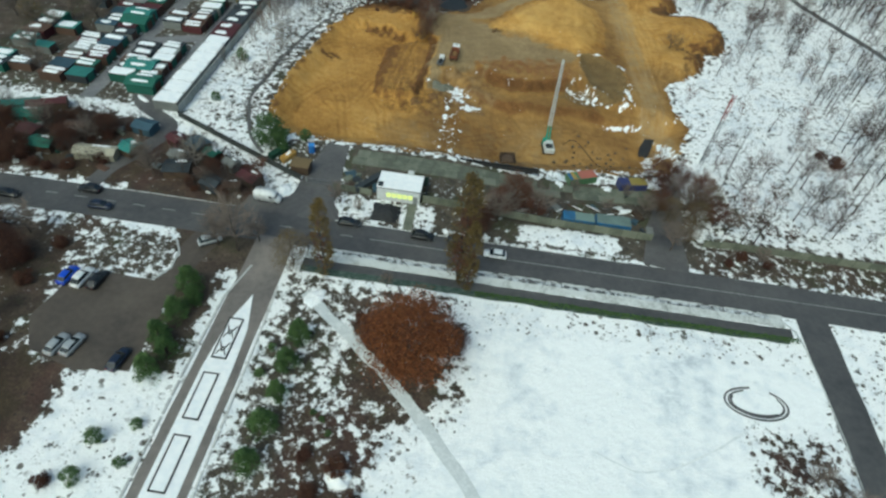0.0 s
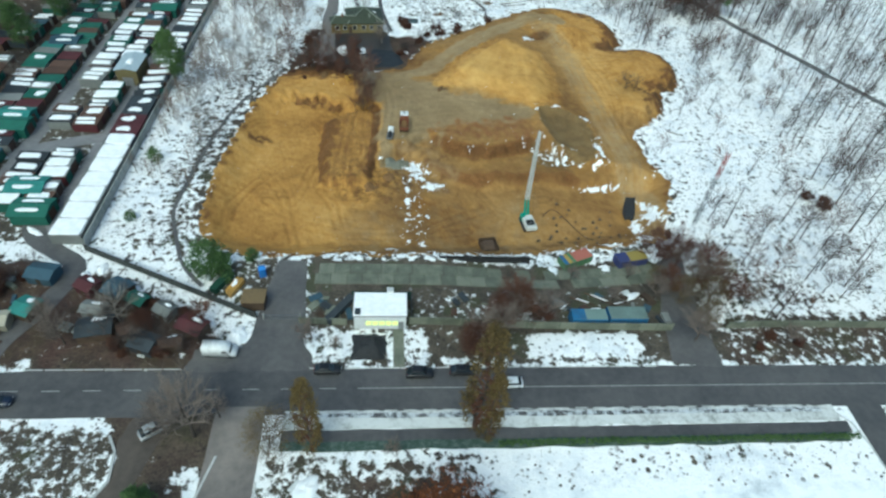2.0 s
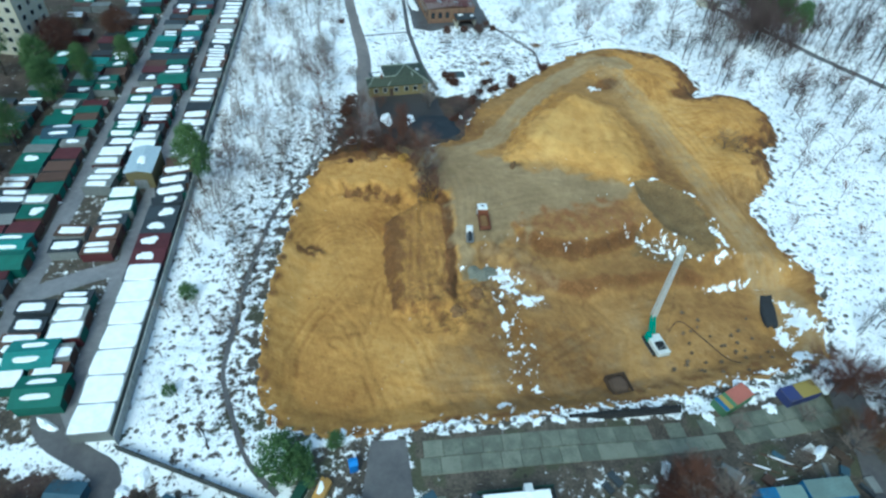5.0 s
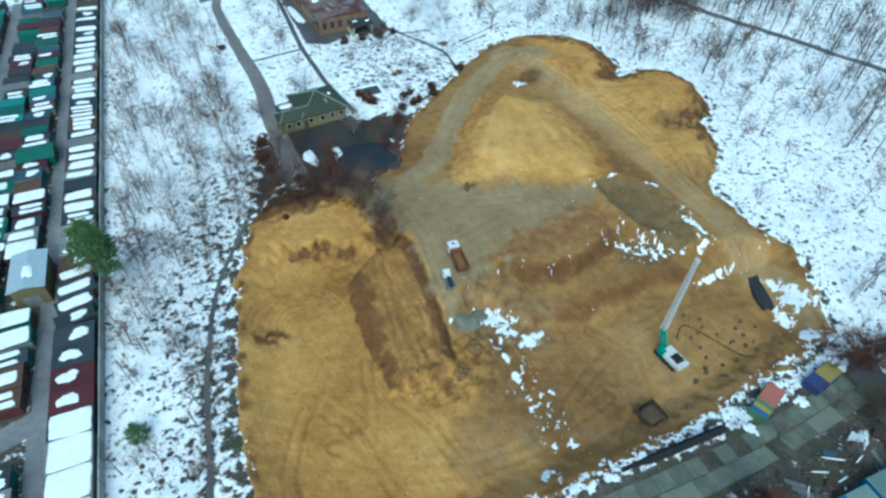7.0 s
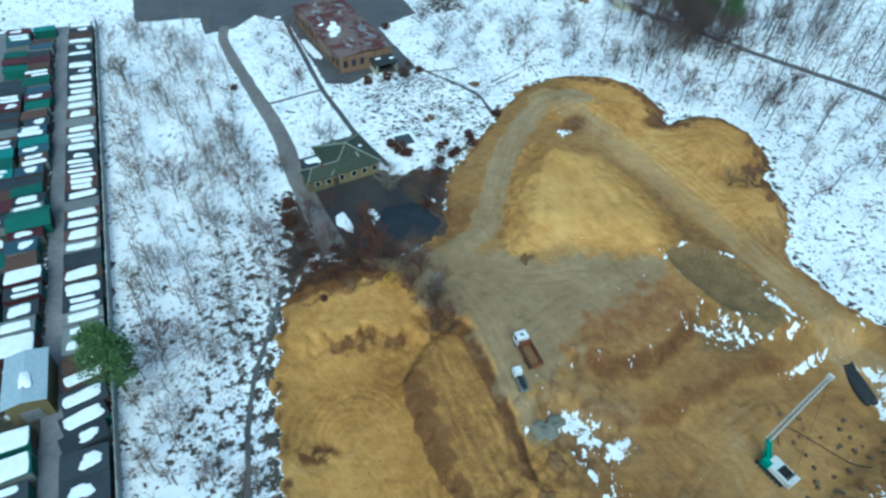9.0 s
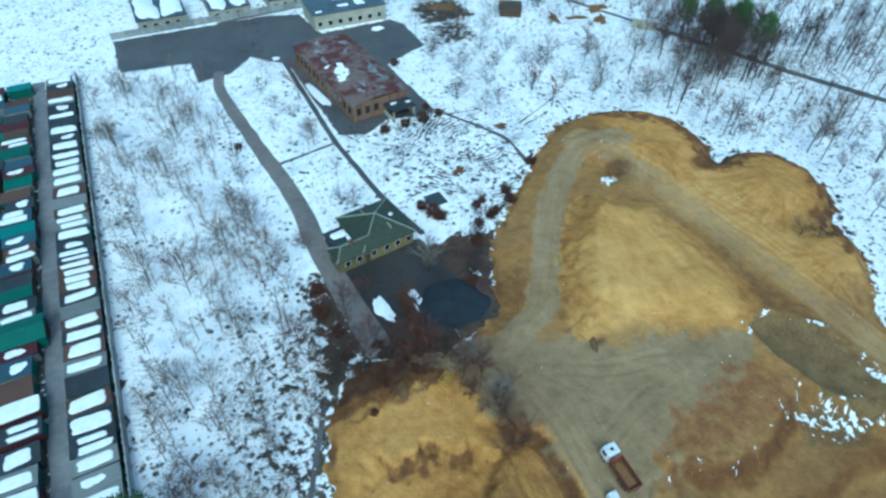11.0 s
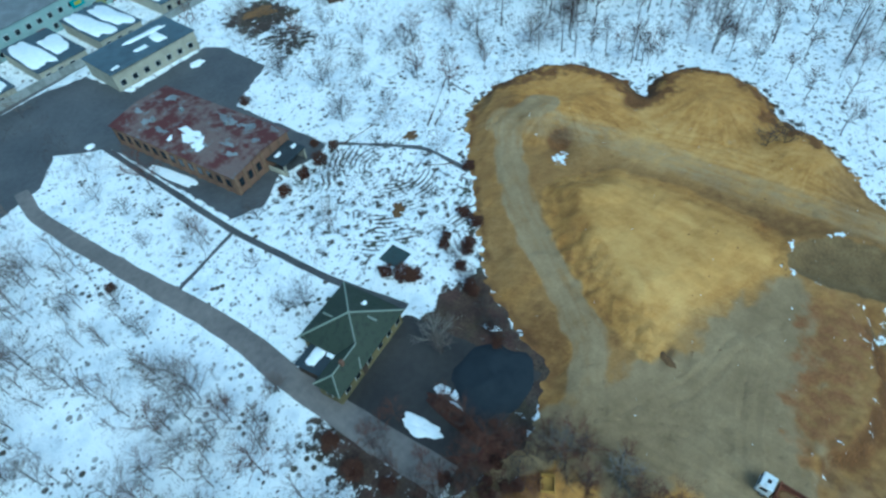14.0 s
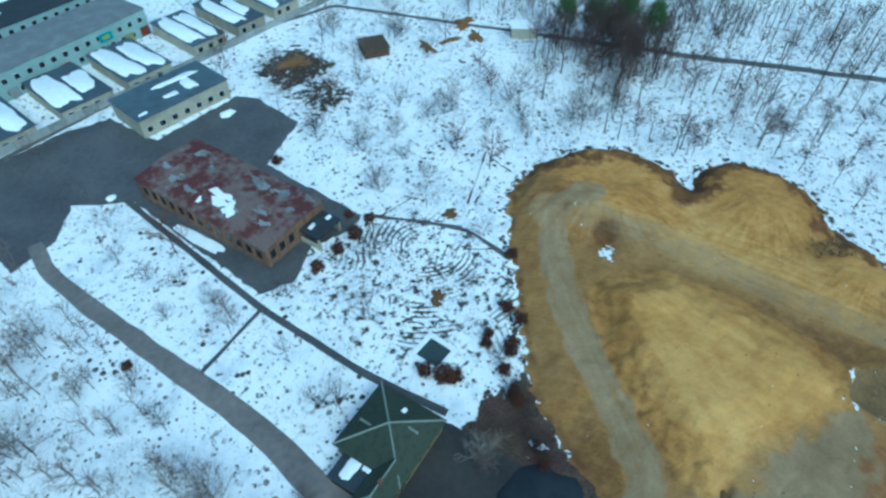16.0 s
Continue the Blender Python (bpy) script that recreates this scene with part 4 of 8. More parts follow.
def box(bm, x0, x1, y0, y1, z0, z1, bevel=0.0, taper=0.0, mat=0):
    """A block, with its top drawn in by taper and its edges eased by bevel."""
    t = taper
    v = [bm.verts.new(p) for p in ((x0, y0, z0), (x1, y0, z0), (x1, y1, z0), (x0, y1, z0), (x0 + t, y0 + t, z1), (x1 - t, y0 + t, z1), (x1 - t, y1 - t, z1), (x0 + t, y1 - t, z1))]
    f = [bm.faces.new([v[i] for i in q]) for q in ((3, 2, 1, 0), (4, 5, 6, 7), (0, 1, 5, 4), (1, 2, 6, 5), (2, 3, 7, 6), (3, 0, 4, 7))]
    for a in f:
        a.material_index = mat
    if bevel:
        edges = list({e for a in f for e in a.edges})
        bmesh.ops.bevel(bm, geom=edges, offset=bevel, segments=1, affect="EDGES")
    return bm


def blocks(*rows, bevel=0.0):
    bm = bmesh.new()
    for r in rows:
        box(bm, *r, bevel=bevel)
    return bm


def prism(bm, outline, z0, z1, ease=0.0, mat=0):
    """A flat outline (counter-clockwise) raised from z0 to z1; ease draws in the top edge."""
    n = len(outline)
    cx, cy = sum(p[0] for p in outline) / n, sum(p[1] for p in outline) / n
    low = [bm.verts.new((x, y, z0)) for x, y in outline]
    rings = [low]
    if ease:
        rings.append([bm.verts.new((x, y, z1 - ease * 0.6)) for x, y in outline])
    def drawn(x, y):
        k = ease / max(0.01, math.hypot(x - cx, y - cy))
        return x + (cx - x) * min(0.5, k), y + (cy - y) * min(0.5, k)
    rings.append([bm.verts.new((*drawn(x, y), z1)) for x, y in outline])
    for a, b in zip(rings, rings[1:]):
        for i in range(n):
            bm.faces.new((a[i], a[(i + 1) % n], b[(i + 1) % n], b[i])).material_index = mat
    bm.faces.new(rings[-1]).material_index = mat
    return bm


def stick(bm, a, b, ra, rb, sides=5):
    """A tapered bar between two points."""
    a, b = Vector(a), Vector(b)
    d = (b - a).normalized()
    u = d.orthogonal().normalized()
    w = d.cross(u)
    rings = []
    for p, r in ((a, ra), (b, rb)):
        rings.append([bm.verts.new(p + (u * math.cos(k * 6.2832 / sides) + w * math.sin(k * 6.2832 / sides)) * r) for k in range(sides)])
    for i in range(sides):
        bm.faces.new((rings[0][i], rings[0][(i + 1) % sides], rings[1][(i + 1) % sides], rings[1][i]))
    if sides > 3:
        bm.faces.new(rings[1])
        bm.faces.new(rings[0][::-1])
    return bm


def patch_outline(cx, cy, rx, ry, seed, n=18, rough=0.22, power=3.2):
    """An uneven rounded-oblong outline."""
    rng = random.Random(seed)
    ph = [rng.uniform(0, 6.28) for _ in range(4)]
    out = []
    for i in range(n):
        a = 6.2832 * i / n
        c, s = math.cos(a), math.sin(a)
        k = 1 / (abs(c) ** power + abs(s) ** power) ** (1 / power)
        r = k * (1 - rough * 0.5 + rough * (0.4 * math.sin(2 * a + ph[0]) + 0.35 * math.sin(3 * a + ph[1]) + 0.25 * math.sin(7 * a + ph[2])))
        out.append((cx + rx * r * c, cy + ry * r * s))
    return out


def at_ground(x, y, turn=0.0, lift=0.0):
    return pose(x, y, level(x, y) + lift, 0, 0, turn)


def ribbon(name, line, width, mat, label, lift=0.06, wobble=0.25, category="road", across=6, step=1.5, ends=0.0):
    """A road that follows a line over the ground, with uneven edges and a thickness."""
    pts = [Vector((*p, 0)) for p in line]
    path = []
    for a, b in zip(pts, pts[1:]):
        k = max(1, int((b - a).length / step))
        path += [a.lerp(b, i / k) for i in range(k)]
    path.append(pts[-1])
    for _ in range(3):
        path = [path[0]] + [(path[i - 1] + path[i] * 2 + path[i + 1]) / 4 for i in range(1, len(path) - 1)] + [path[-1]]
    bm, rows = bmesh.new(), []
    for i, p in enumerate(path):
        d = (path[min(i + 1, len(path) - 1)] - path[max(i - 1, 0)]).normalized()
        nrm = Vector((-d.y, d.x, 0))
        w = (width if not isinstance(width, tuple) else width[0] + (width[1] - width[0]) * i / (len(path) - 1)) / 2
        row = []
        for j in range(across + 1):
            s = -1 + 2 * j / across
            edge = wobble * noise.noise((i * 0.31, s * 7, width if not isinstance(width, tuple) else width[0])) if j in (0, across) else 0
            q = p + nrm * (s * w + edge)
            row.append((q.x, q.y, level(q.x, q.y) + lift))
        rows.append([(row[0][0], row[0][1], row[0][2] - 0.3)] + row + [(row[-1][0], row[-1][1], row[-1][2] - 0.3)])
    vs = [[bm.verts.new(c) for c in r] for r in rows]
    for a, b in zip(vs, vs[1:]):
        for j in range(len(a) - 1):
            bm.faces.new((a[j + 1], a[j], b[j], b[j + 1]))
    bmesh.ops.recalc_face_normals(bm, faces=bm.faces)
    if sum(f.normal.z for f in bm.faces) < 0:
        bmesh.ops.reverse_faces(bm, faces=bm.faces)
    return tagged(part(name, bm, mat), label, category, kind="structure")


def apron(name, outline, mat, label, z=0.05, category="pavement"):
    """A paved area with a thickness, on level ground."""
    rng, jag = random.Random(len(outline)), []
    for a, b in zip(outline, outline[1:] + outline[:1]):
        k = max(1, int(math.hypot(b[0] - a[0], b[1] - a[1]) / 1.3))
        jag += [(a[0] + (b[0] - a[0]) * i / k + rng.uniform(-0.28, 0.28), a[1] + (b[1] - a[1]) * i / k + rng.uniform(-0.28, 0.28)) for i in range(k)]
    bm = prism(bmesh.new(), jag, z - 0.35, z)
    bm.normal_update()
    bmesh.ops.triangulate(bm, faces=[f for f in bm.faces if len(f.verts) > 4], ngon_method="EAR_CLIP")
    bmesh.ops.recalc_face_normals(bm, faces=bm.faces)
    return tagged(part(name, bm, mat), label, category, kind="structure")


def kerb(line, name="kerb", w=0.16, h=0.16):
    bm = bmesh.new()
    for a, b in zip(line, line[1:]):
        a, b = Vector((*a, 0)), Vector((*b, 0))
        d = (b - a).normalized()
        nrm = Vector((-d.y, d.x, 0)) * w / 2
        k = max(1, int((b - a).length / 3))
        for i in range(k):
            p, q = a.lerp(b, i / k), a.lerp(b, (i + 1) / k - 0.012)
            v = [bm.verts.new((c.x, c.y, z)) for z in (-0.1, h) for c in (p - nrm, q - nrm, q + nrm, p + nrm)]
            for f in ((4, 5, 6, 7), (0, 1, 5, 4), (1, 2, 6, 5), (2, 3, 7, 6), (3, 0, 4, 7)):
                bm.faces.new([v[j] for j in f])
    return tagged(part(name, bm, KERB), "pale concrete kerb along the wet road", "kerb", kind="structure")


# ---- roads and paving ----
VERGE_GREEN = plain("dull_green_grass", (0.045, 0.075, 0.06), (0.17, 0.2, 0.185), 0.95, 0, 1.2, 0.05)
ribbon("road", [(-320, 79), (-160, 78.6), (-90, 78.4), (-40, 78.6), (40, 78.9), (90, 78.8), (320, 79)], 8.2, ASPHALT, "wide wet grey asphalt road with slush at its edges", 0.06, 0.3, across=8, step=2.5)
bm = bmesh.new()
for i in range(-14, 22):
    x = i * 6.0
    box(bm, x, x + (5.9 if -4 < i < 14 else 2.6), 79.0, 79.14, 0.04, 0.068)
tagged(part("road_marking", bm, PAINT_LINE), "worn pale centre line on the wet road", "road marking", kind="structure")
ribbon("sidewalk", [(-29, 70.9), (0, 70.9), (40, 70.9), (62.5, 71.0)], 1.9, ASPHALT, "narrow footway with grey slush beside the road", 0.08, 0.2, "pavement")
ribbon("verge", [(-29, 73.5), (0, 73.4), (40, 73.4), (57, 73.5), (61.5, 73.6)], (3.0, 2.8), SNOW_DIRTY, "strip of dirty snow between road and footway", 0.15, 0.45, "verge")
ribbon("grass_verge", [(-29, 69.3), (0, 69.3), (40, 69.3), (61.5, 69.4)], 1.8, VERGE_GREEN, "strip of dark green grass beside the footway", 0.06, 0.4, "verge")
ribbon("verge_track", [(-29, 74.2), (0, 74.1), (40, 74.1), (59, 74.2)], 0.8, ASPHALT_SLUSH, "dark slushy rut in the snowy verge", 0.23, 0.3, "verge")
kerb([(-29, 75.0), (57, 75.0), (61, 74.0), (63.2, 71.5), (64.0, 68), (64.6, 60), (65, 50), (64.8, 20)])
kerb([(-70, 82.9), (-46, 82.9)])
kerb([(-26, 82.9), (34, 82.9)])
apron("gate_mouth", [(-46, 82.4), (-24, 82.4), (-25.5, 84.5), (-27.5, 88.0), (-29.5, 91.0), (-35.5, 91.0), (-37.6, 87.0), (-45, 86.6)], LANE, "wet asphalt mouth of the site drive", 0.072)
ribbon("side_road", [(67.3, 76), (67.4, 66), (67.9, 50), (68, 20), (68, -120)], 6.2, ASPHALT, "wet side road beside the snowy field", 0.07, 0.2)
ribbon("alley", [(-35.6, 76), (-35.6, 62), (-35.7, 45), (-35.7, 22), (-35.7, -60)], (7.4, 9.0), TRACK_MUD, "muddy grey driveway beside planted islands", 0.075, 0.15)
kerb([(-37.8, 68), (-39.9, 60), (-40.3, 46), (-40.3, 15)], "snowy_kerb", 0.35, 0.2)
kerb([(-31.6, 64), (-31.3, 54), (-31.1, 30), (-31.1, 15)], "snowy_kerb", 0.3, 0.2)
ribbon("gate_road", [(-32.2, 82.8), (-31.9, 93), (-31.8, 100), (-31.5, 107.5)], (10.5, 5.2), LANE, "muddy asphalt drive to the site gate", 0.078, 0.3)
ribbon("entrance_drive", [(41, 83), (42, 92), (44.5, 103), (46.5, 113)], (9.0, 5), LANE, "muddy concrete drive into the site", 0.07, 0.5)
ribbon("lane", [(-84.5, 121), (-80.6, 112.5), (-76, 109.2), (-70.5, 106.8), (-70, 103), (-72, 97), (-76, 88), (-77, 83.5)], 3.6, LANE, "dark lane bending past the garages", 0.066, 0.4)
ribbon("garage_alley", [(-79.4, 112), (-79, 150), (-78.9, 200), (-79, 250), (-79.5, 305)], 3.0, ALLEY, "wet muddy alley between garage rows", 0.05, 0.35)
ribbon("garage_alley", [(-94.3, 112), (-94.2, 200), (-94.3, 305)], 3.6, ALLEY, "wet muddy alley between garage rows", 0.05, 0.35)
ribbon("garage_alley", [(-97, 139), (-88, 143.5), (-79.5, 147)], 4.0, ALLEY, "wet muddy cross lane between garages", 0.059, 0.35)
ribbon("west_road", [(-31.5, 188), (-32.3, 200), (-33.2, 215), (-32.6, 226), (-33.3, 238), (-35, 252), (-36.5, 266), (-37.8, 282), (-36, 292)], (4.8, 2.6), TRACK_MUD, "narrow muddy road through the snow", 0.06, 0.35)
ribbon("footpath", [(-18.2, 290), (-18.3, 247.4), (-16.1, 224), (-13, 210)], 1.3, ASPHALT, "dark narrow footpath cleared of snow", 0.05, 0.12, "path", 2)
ribbon("footpath", [(-32.8, 244.2), (-18.2, 247)], 0.7, ASPHALT, "dark narrow footpath cleared of snow", 0.056, 0.15, "path", 2)
ribbon("meadow_path", [(9.7, 249.8), (15.7, 239.8), (19.9, 231.2), (18.7, 220.3)], 0.9, LANE, "dark trodden path across the snowy meadow", 0.03, 0.35, "path", 2)
ribbon("forest_road", [(96, 262), (112, 225), (122, 205), (134, 180), (160, 130)], 2.6, LANE, "dark forest track through snow", 0.08, 0.3, "track")
ribbon("far_forest_road", [(96, 262), (70, 322), (40, 328), (-30, 322.5)], 1.6, LANE, "dark track along the far fence", 0.05, 0.3, "track")
apron("parking", [(-69, 50), (-67.5, 57), (-62, 61.5), (-53.5, 61.4), (-51.4, 65), (-52, 71), (-51, 75), (-45, 75), (-46.8, 69), (-48.5, 62), (-49, 51.6), (-48.3, 43.2), (-57, 42), (-65, 44)][::-1], LEAFY, "wet dark asphalt car park", 0.05)
kerb([(-53.2, 61.6), (-51.5, 64.6), (-52.0, 69), (-53.6, 71.5)], "snowy_kerb", 0.35, 0.22)
apron("north_court", [(-42, 288), (-33, 290), (-26, 297), (-17.5, 288), (-16.5, 250), (-10.5, 247), (-3, 251.5), (5.5, 248.5), (9.5, 250.5), (7.5, 277), (15, 280.5), (22.5, 284), (22.5, 299), (20, 304), (-3, 303), (-5, 319), (-16, 322), (-29, 322), (-60, 322), (-60, 302), (-42, 300)], COURT, "dark wet asphalt court round the red-roofed building", 0.045)
ribbon("trodden_path", [(-47, 100.8), (-52, 106), (-57.6, 121), (-57, 130), (-55.7, 145), (-53.4, 158), (-51, 166), (-46.5, 175), (-43, 182)], 0.8, LANE, "narrow trodden path through the snow", 0.03, 0.16, "path", 2)
apron("house_yard", [(-32.4, 207.2), (-30.6, 192), (-26, 187), (-11, 186.4), (-12.4, 196), (-14.2, 209.4), (-24, 208.2)][::-1], BLACK_YARD, "dark wet yard below the house", 0.05)

GREY_SLUSH = plain("grey_slush", (0.84, 0.86, 0.87), (0.58, 0.61, 0.62), 0.8, 0, 0.5, 0.04, 5.0)
ribbon("slush_path", [(-26.5, 63.6), (-18, 57), (-9.9, 50.2), (-5, 45.5), (3, 37), (10, 28), (14, 20)], 2.0, GREY_SLUSH, "grey slushy path across the park", 0.03, 0.5, "path", 3)

# planted islands on the driveway: snow beds inside dark edging
island = thing("traffic_island", pose(0, 0, 0), "long snowy island with dark-edged flower beds", "traffic island", kind="structure")
part("island_bed", prism(bmesh.new(), [(-38.2, 10), (-33.0, 10), (-33.1, 46), (-33.5, 54), (-35.2, 61.5), (-37.2, 55), (-38.0, 46)], 0, 0.17, 0.1), SNOW, island)
for y0, y1 in ((15, 23.6), (26, 34.4), (36.9, 45), (47.7, 55.8)):
    bm = bmesh.new()
    for r in ((-37.25, -34.75, y0, y0 + 0.22), (-37.25, -34.75, y1 - 0.22, y1), (-37.25, -37.03, y0, y1), (-34.97, -34.75, y0, y1)):
        box(bm, *r, 0.1, 0.34)
    part("planter_edging", bm, DARKSTONE, island, "dark stone edging")
    part("planter_snow", prism(bmesh.new(), [(-37.02, y0 + 0.23), (-34.98, y0 + 0.23), (-34.98, y1 - 0.23), (-37.02, y1 - 0.23)], 0.1, 0.27), SNOW, island)
bm = bmesh.new()
for y in (48.6, 52.0):
    for s in (-1, 1):
        stick(bm, (-36, y + 0.4, 0.3), (-36 + s * 0.8, y + 2.2, 0.3), 0.12, 0.12, 4)
        stick(bm, (-36 + s * 0.8, y - 0.2, 0.3), (-36, y + 1.4, 0.3), 0.1, 0.1, 4)
part("planting", bm, DARKSTONE, island, "dark pattern of clipped plants")


def fence_run(name, a, b, step, h, mat, label, thick=0.14, post=0.22, cap=False):
    """A panel fence whose panels and posts are pieces of their own."""
    a, b = Vector((*a, 0)), Vector((*b, 0))
    d = b - a
    root = thing(name, pose(a.x, a.y, level(a.x, a.y), 0, 0, math.degrees(math.atan2(d.y, d.x))), label, "fence", kind="structure")
    k = max(1, round(d.length / step))
    s = d.length / k
    pm = blocks((post / 2, s - post / 2, -thick / 2, thick / 2, -0.4, h), (post / 2, s - post / 2, -thick / 2 - 0.03, thick / 2 + 0.03, h - 0.12, h + 0.02))
    first = part("panel", pm, mat, root)
    qm = part("post", blocks((-post / 2, post / 2, -post / 2, post / 2, -0.5, h + 0.1)), mat, root)
    zero = level(a.x, a.y)
    for i in range(k + 1):
        p = a + d * (i / k)
        z = level(p.x, p.y) - zero
        if i:
            q = qm.copy()
            scene.collection.objects.link(q)
            q.location = (i * s, 0, z)
        if 0 < i < k:
            q = first.copy()
            scene.collection.objects.link(q)
            q.location = (i * s, 0, z)
    return root


DARKWALL = plain("dark_wall", (0.055, 0.06, 0.058), (0.03, 0.034, 0.032), 0.85, 0, 0.8)
fence_run("wall_west", (-70.4, 110.5), (-70.2, 303), 3.2, 2.2, CONCRETE, "long grey concrete panel fence behind the garages")
fence_run("wall_southwest", (-70.2, 109.6), (-36.2, 93.4), 3.0, 1.6, DARKWALL, "dark grey concrete fence running beside a snowy lane")
fence_run("wall_south", (-28.6, 92.3), (-20.5, 92.0), 2.7, 1.6, SLAB, "low grey concrete fence beside the site hut")
fence_run("wall_south", (-9.4, 92.2), (39.0, 91.2), 3.0, 1.9, SLAB, "grey concrete fence in front of the containers")
fence_run("wall_east", (50.0, 91.6), (120.0, 91.2), 3.0, 1.9, SLAB, "dark grey concrete fence along the snowy wood")
fence_run("wall_north", (-60, 323.2), (78, 325.5), 4.0, 2.0, CONCRETE, "far grey concrete fence along the yards")

# concrete slab road inside the site
slabs = thing("slab_road", pose(0, 0, 0), "road of worn greenish concrete slabs", "pavement", kind="structure")
rng = random.Random(4)
slab_proto = None
for row, y in enumerate((101.6, 104.3)):
    for i in range(24):
        x = -27 + i * 2.98 + row * 0.6
        if rng.random() < 0.06:
            continue
        if slab_proto is None:
            slab_proto = part("slab", box(bmesh.new(), 0, 2.9, 0, 2.6, -0.2, 0.1, bevel=0.04), SLAB, slabs)
            ob = slab_proto
        else:
            ob = slab_proto.copy()
            scene.collection.objects.link(ob)
        yy = y + 0.0014 * max(0.0, x + 6) ** 2
        ob.location = (x, yy, level(x + 1.4, yy + 1.3) + 0.02 * rng.random())
        fall = math.atan2(level(x + 1.4, yy + 2.6) - level(x + 1.4, yy), 2.6)
        ob.location.z = level(x + 0.2, yy) + 0.04
        ob.rotation_euler = (fall, -math.atan2(level(x + 2.9, yy) - level(x, yy), 2.9), math.atan(0.0028 * max(0.0, x + 6)) + rng.uniform(-0.008, 0.008))

ribbon("field_track", [(24.3, 41.9), (30.9, 39.5), (37, 41.3), (45.8, 46.8), (52, 51.8)], 0.3, GREY_SLUSH, "faint grey track over the snowy field", 0.02, 0.12, "track", 2, 0.8)
# wheel rings worn into the snow of the field
for k, (rx, ry, a0, a1) in enumerate(((5.4, 3.0, 95, 420), (4.7, 2.45, 110, 400), (4.3, 2.15, 150, 330))):
    ring_line = [(52 + rx * math.cos(radians(a)), 54.8 + ry * math.sin(radians(a))) for a in range(a0, a1, 12)]
    ribbon("wheel_track", ring_line, 0.36, COURT, "curved dark wheel track in the snowy field", 0.03, 0.05, "track", 2, 0.8)


# ---- buildings ----
def gable(bm, x0, x1, y0, y1, z0, z1, axis="x", over=0.3, thick=0.18):
    """A ridged roof over a rectangle, with a thickness."""
    x0, x1, y0, y1 = x0 - over, x1 + over, y0 - over, y1 + over
    if axis == "x":
        m = (y0 + y1) / 2
        top = [(x0, y0, z0), (x1, y0, z0), (x1, m, z1), (x0, m, z1), (x1, y1, z0), (x0, y1, z0)]
    else:
        m = (x0 + x1) / 2
        top = [(x1, y0, z0), (x1, y1, z0), (m, y1, z1), (m, y0, z1), (x0, y1, z0), (x0, y0, z0)]
    a = [bm.verts.new(p) for p in top]
    b = [bm.verts.new((p[0], p[1], p[2] - thick)) for p in top]
    for q in ((0, 1, 2, 3), (3, 2, 4, 5)):
        bm.faces.new([a[i] for i in q])
        bm.faces.new([b[i] for i in q][::-1])
    for i, j in ((0, 1), (1, 2), (2, 4), (4, 5), (5, 3), (3, 0)):
        bm.faces.new((a[i], b[i], b[j], a[j]))
    bmesh.ops.recalc_face_normals(bm, faces=bm.faces)
    return bm


WALL_YELLOW = plain("ochre_render", (0.22, 0.175, 0.08), (0.14, 0.115, 0.055), 0.85, 0, 0.5)
WALL_CREAM = plain("cream_render", (0.45, 0.42, 0.33), (0.30, 0.28, 0.22), 0.85, 0, 0.4)
WALL_TEAL = plain("pale_green_render", (0.36, 0.47, 0.45), (0.27, 0.36, 0.35), 0.85, 0, 0.3)
WALL_WHITE = plain("white_panel", (0.66, 0.68, 0.68), (0.48, 0.5, 0.5), 0.7, 0, 0.5)
WALL_BRICK = plain("ochre_brick", (0.22, 0.13, 0.085), (0.14, 0.08, 0.052), 0.85, 0, 0.35)
ROOF_OLIVE = corrugated("olive_sheet", (0.045, 0.055, 0.036), (0.03, 0.038, 0.026), 0.35)
ROOF_RIDGE = plain("pale_ridge", (0.26, 0.29, 0.24), (0.18, 0.2, 0.17), 0.6)
def peeling_roof():
    """Dark red sheet worn to pinkish grey, with pale blue-grey felt showing through."""
    n = Nodes("peeling_red_roof", 0.8)
    big, mid, fine = n.noise(0.13, 4, 0.6), n.noise(0.55, 5, 0.65), n.noise(3.2, 4, 0.6)
    c = n.mix(n.step(n.math("MULTIPLY_ADD", mid, 0.4, n.math("MULTIPLY", big, 0.6)), 0.43, 0.53), (0.088, 0.030, 0.028), (0.165, 0.12, 0.108))
    c = n.mix(n.step(n.math("MULTIPLY_ADD", fine, 0.3, n.math("MULTIPLY", mid, 0.7)), 0.57, 0.62), c, (0.20, 0.225, 0.235))
    c = n.mix(n.math("MULTIPLY", n.step(fine, 0.52, 0.7), 0.45), c, (0.06, 0.032, 0.03))
    n.bump(mid, 0.04)
    return n.done(c)


ROOF_RED = peeling_roof()
ROOF_DARK = plain("dark_felt", (0.045, 0.055, 0.065), (0.03, 0.035, 0.04), 0.8, 0, 0.3)
ROOF_GREY = plain("grey_felt", (0.25, 0.27, 0.28), (0.16, 0.17, 0.18), 0.85, 0, 0.3)
ROOF_SLATE = plain("slate_blue_felt", (0.10, 0.135, 0.165), (0.065, 0.085, 0.105), 0.8, 0, 0.3)
WOOD_DARK = plain("dark_wood", (0.09, 0.06, 0.04), (0.05, 0.035, 0.025), 0.85, 0, 1.0)


def snow_patch(parent, cx, cy, rx, ry, z, seed, thick=0.1, rough=0.25, name="snow_patch"):
    bm = prism(bmesh.new(), patch_outline(cx, cy, rx, ry, seed, 30, rough * 0.7, 7), z - 0.02, z + thick, min(rx, ry, 1.0) * 0.18)
    return part(name, bm, SNOW, parent, "patch of white snow", True)


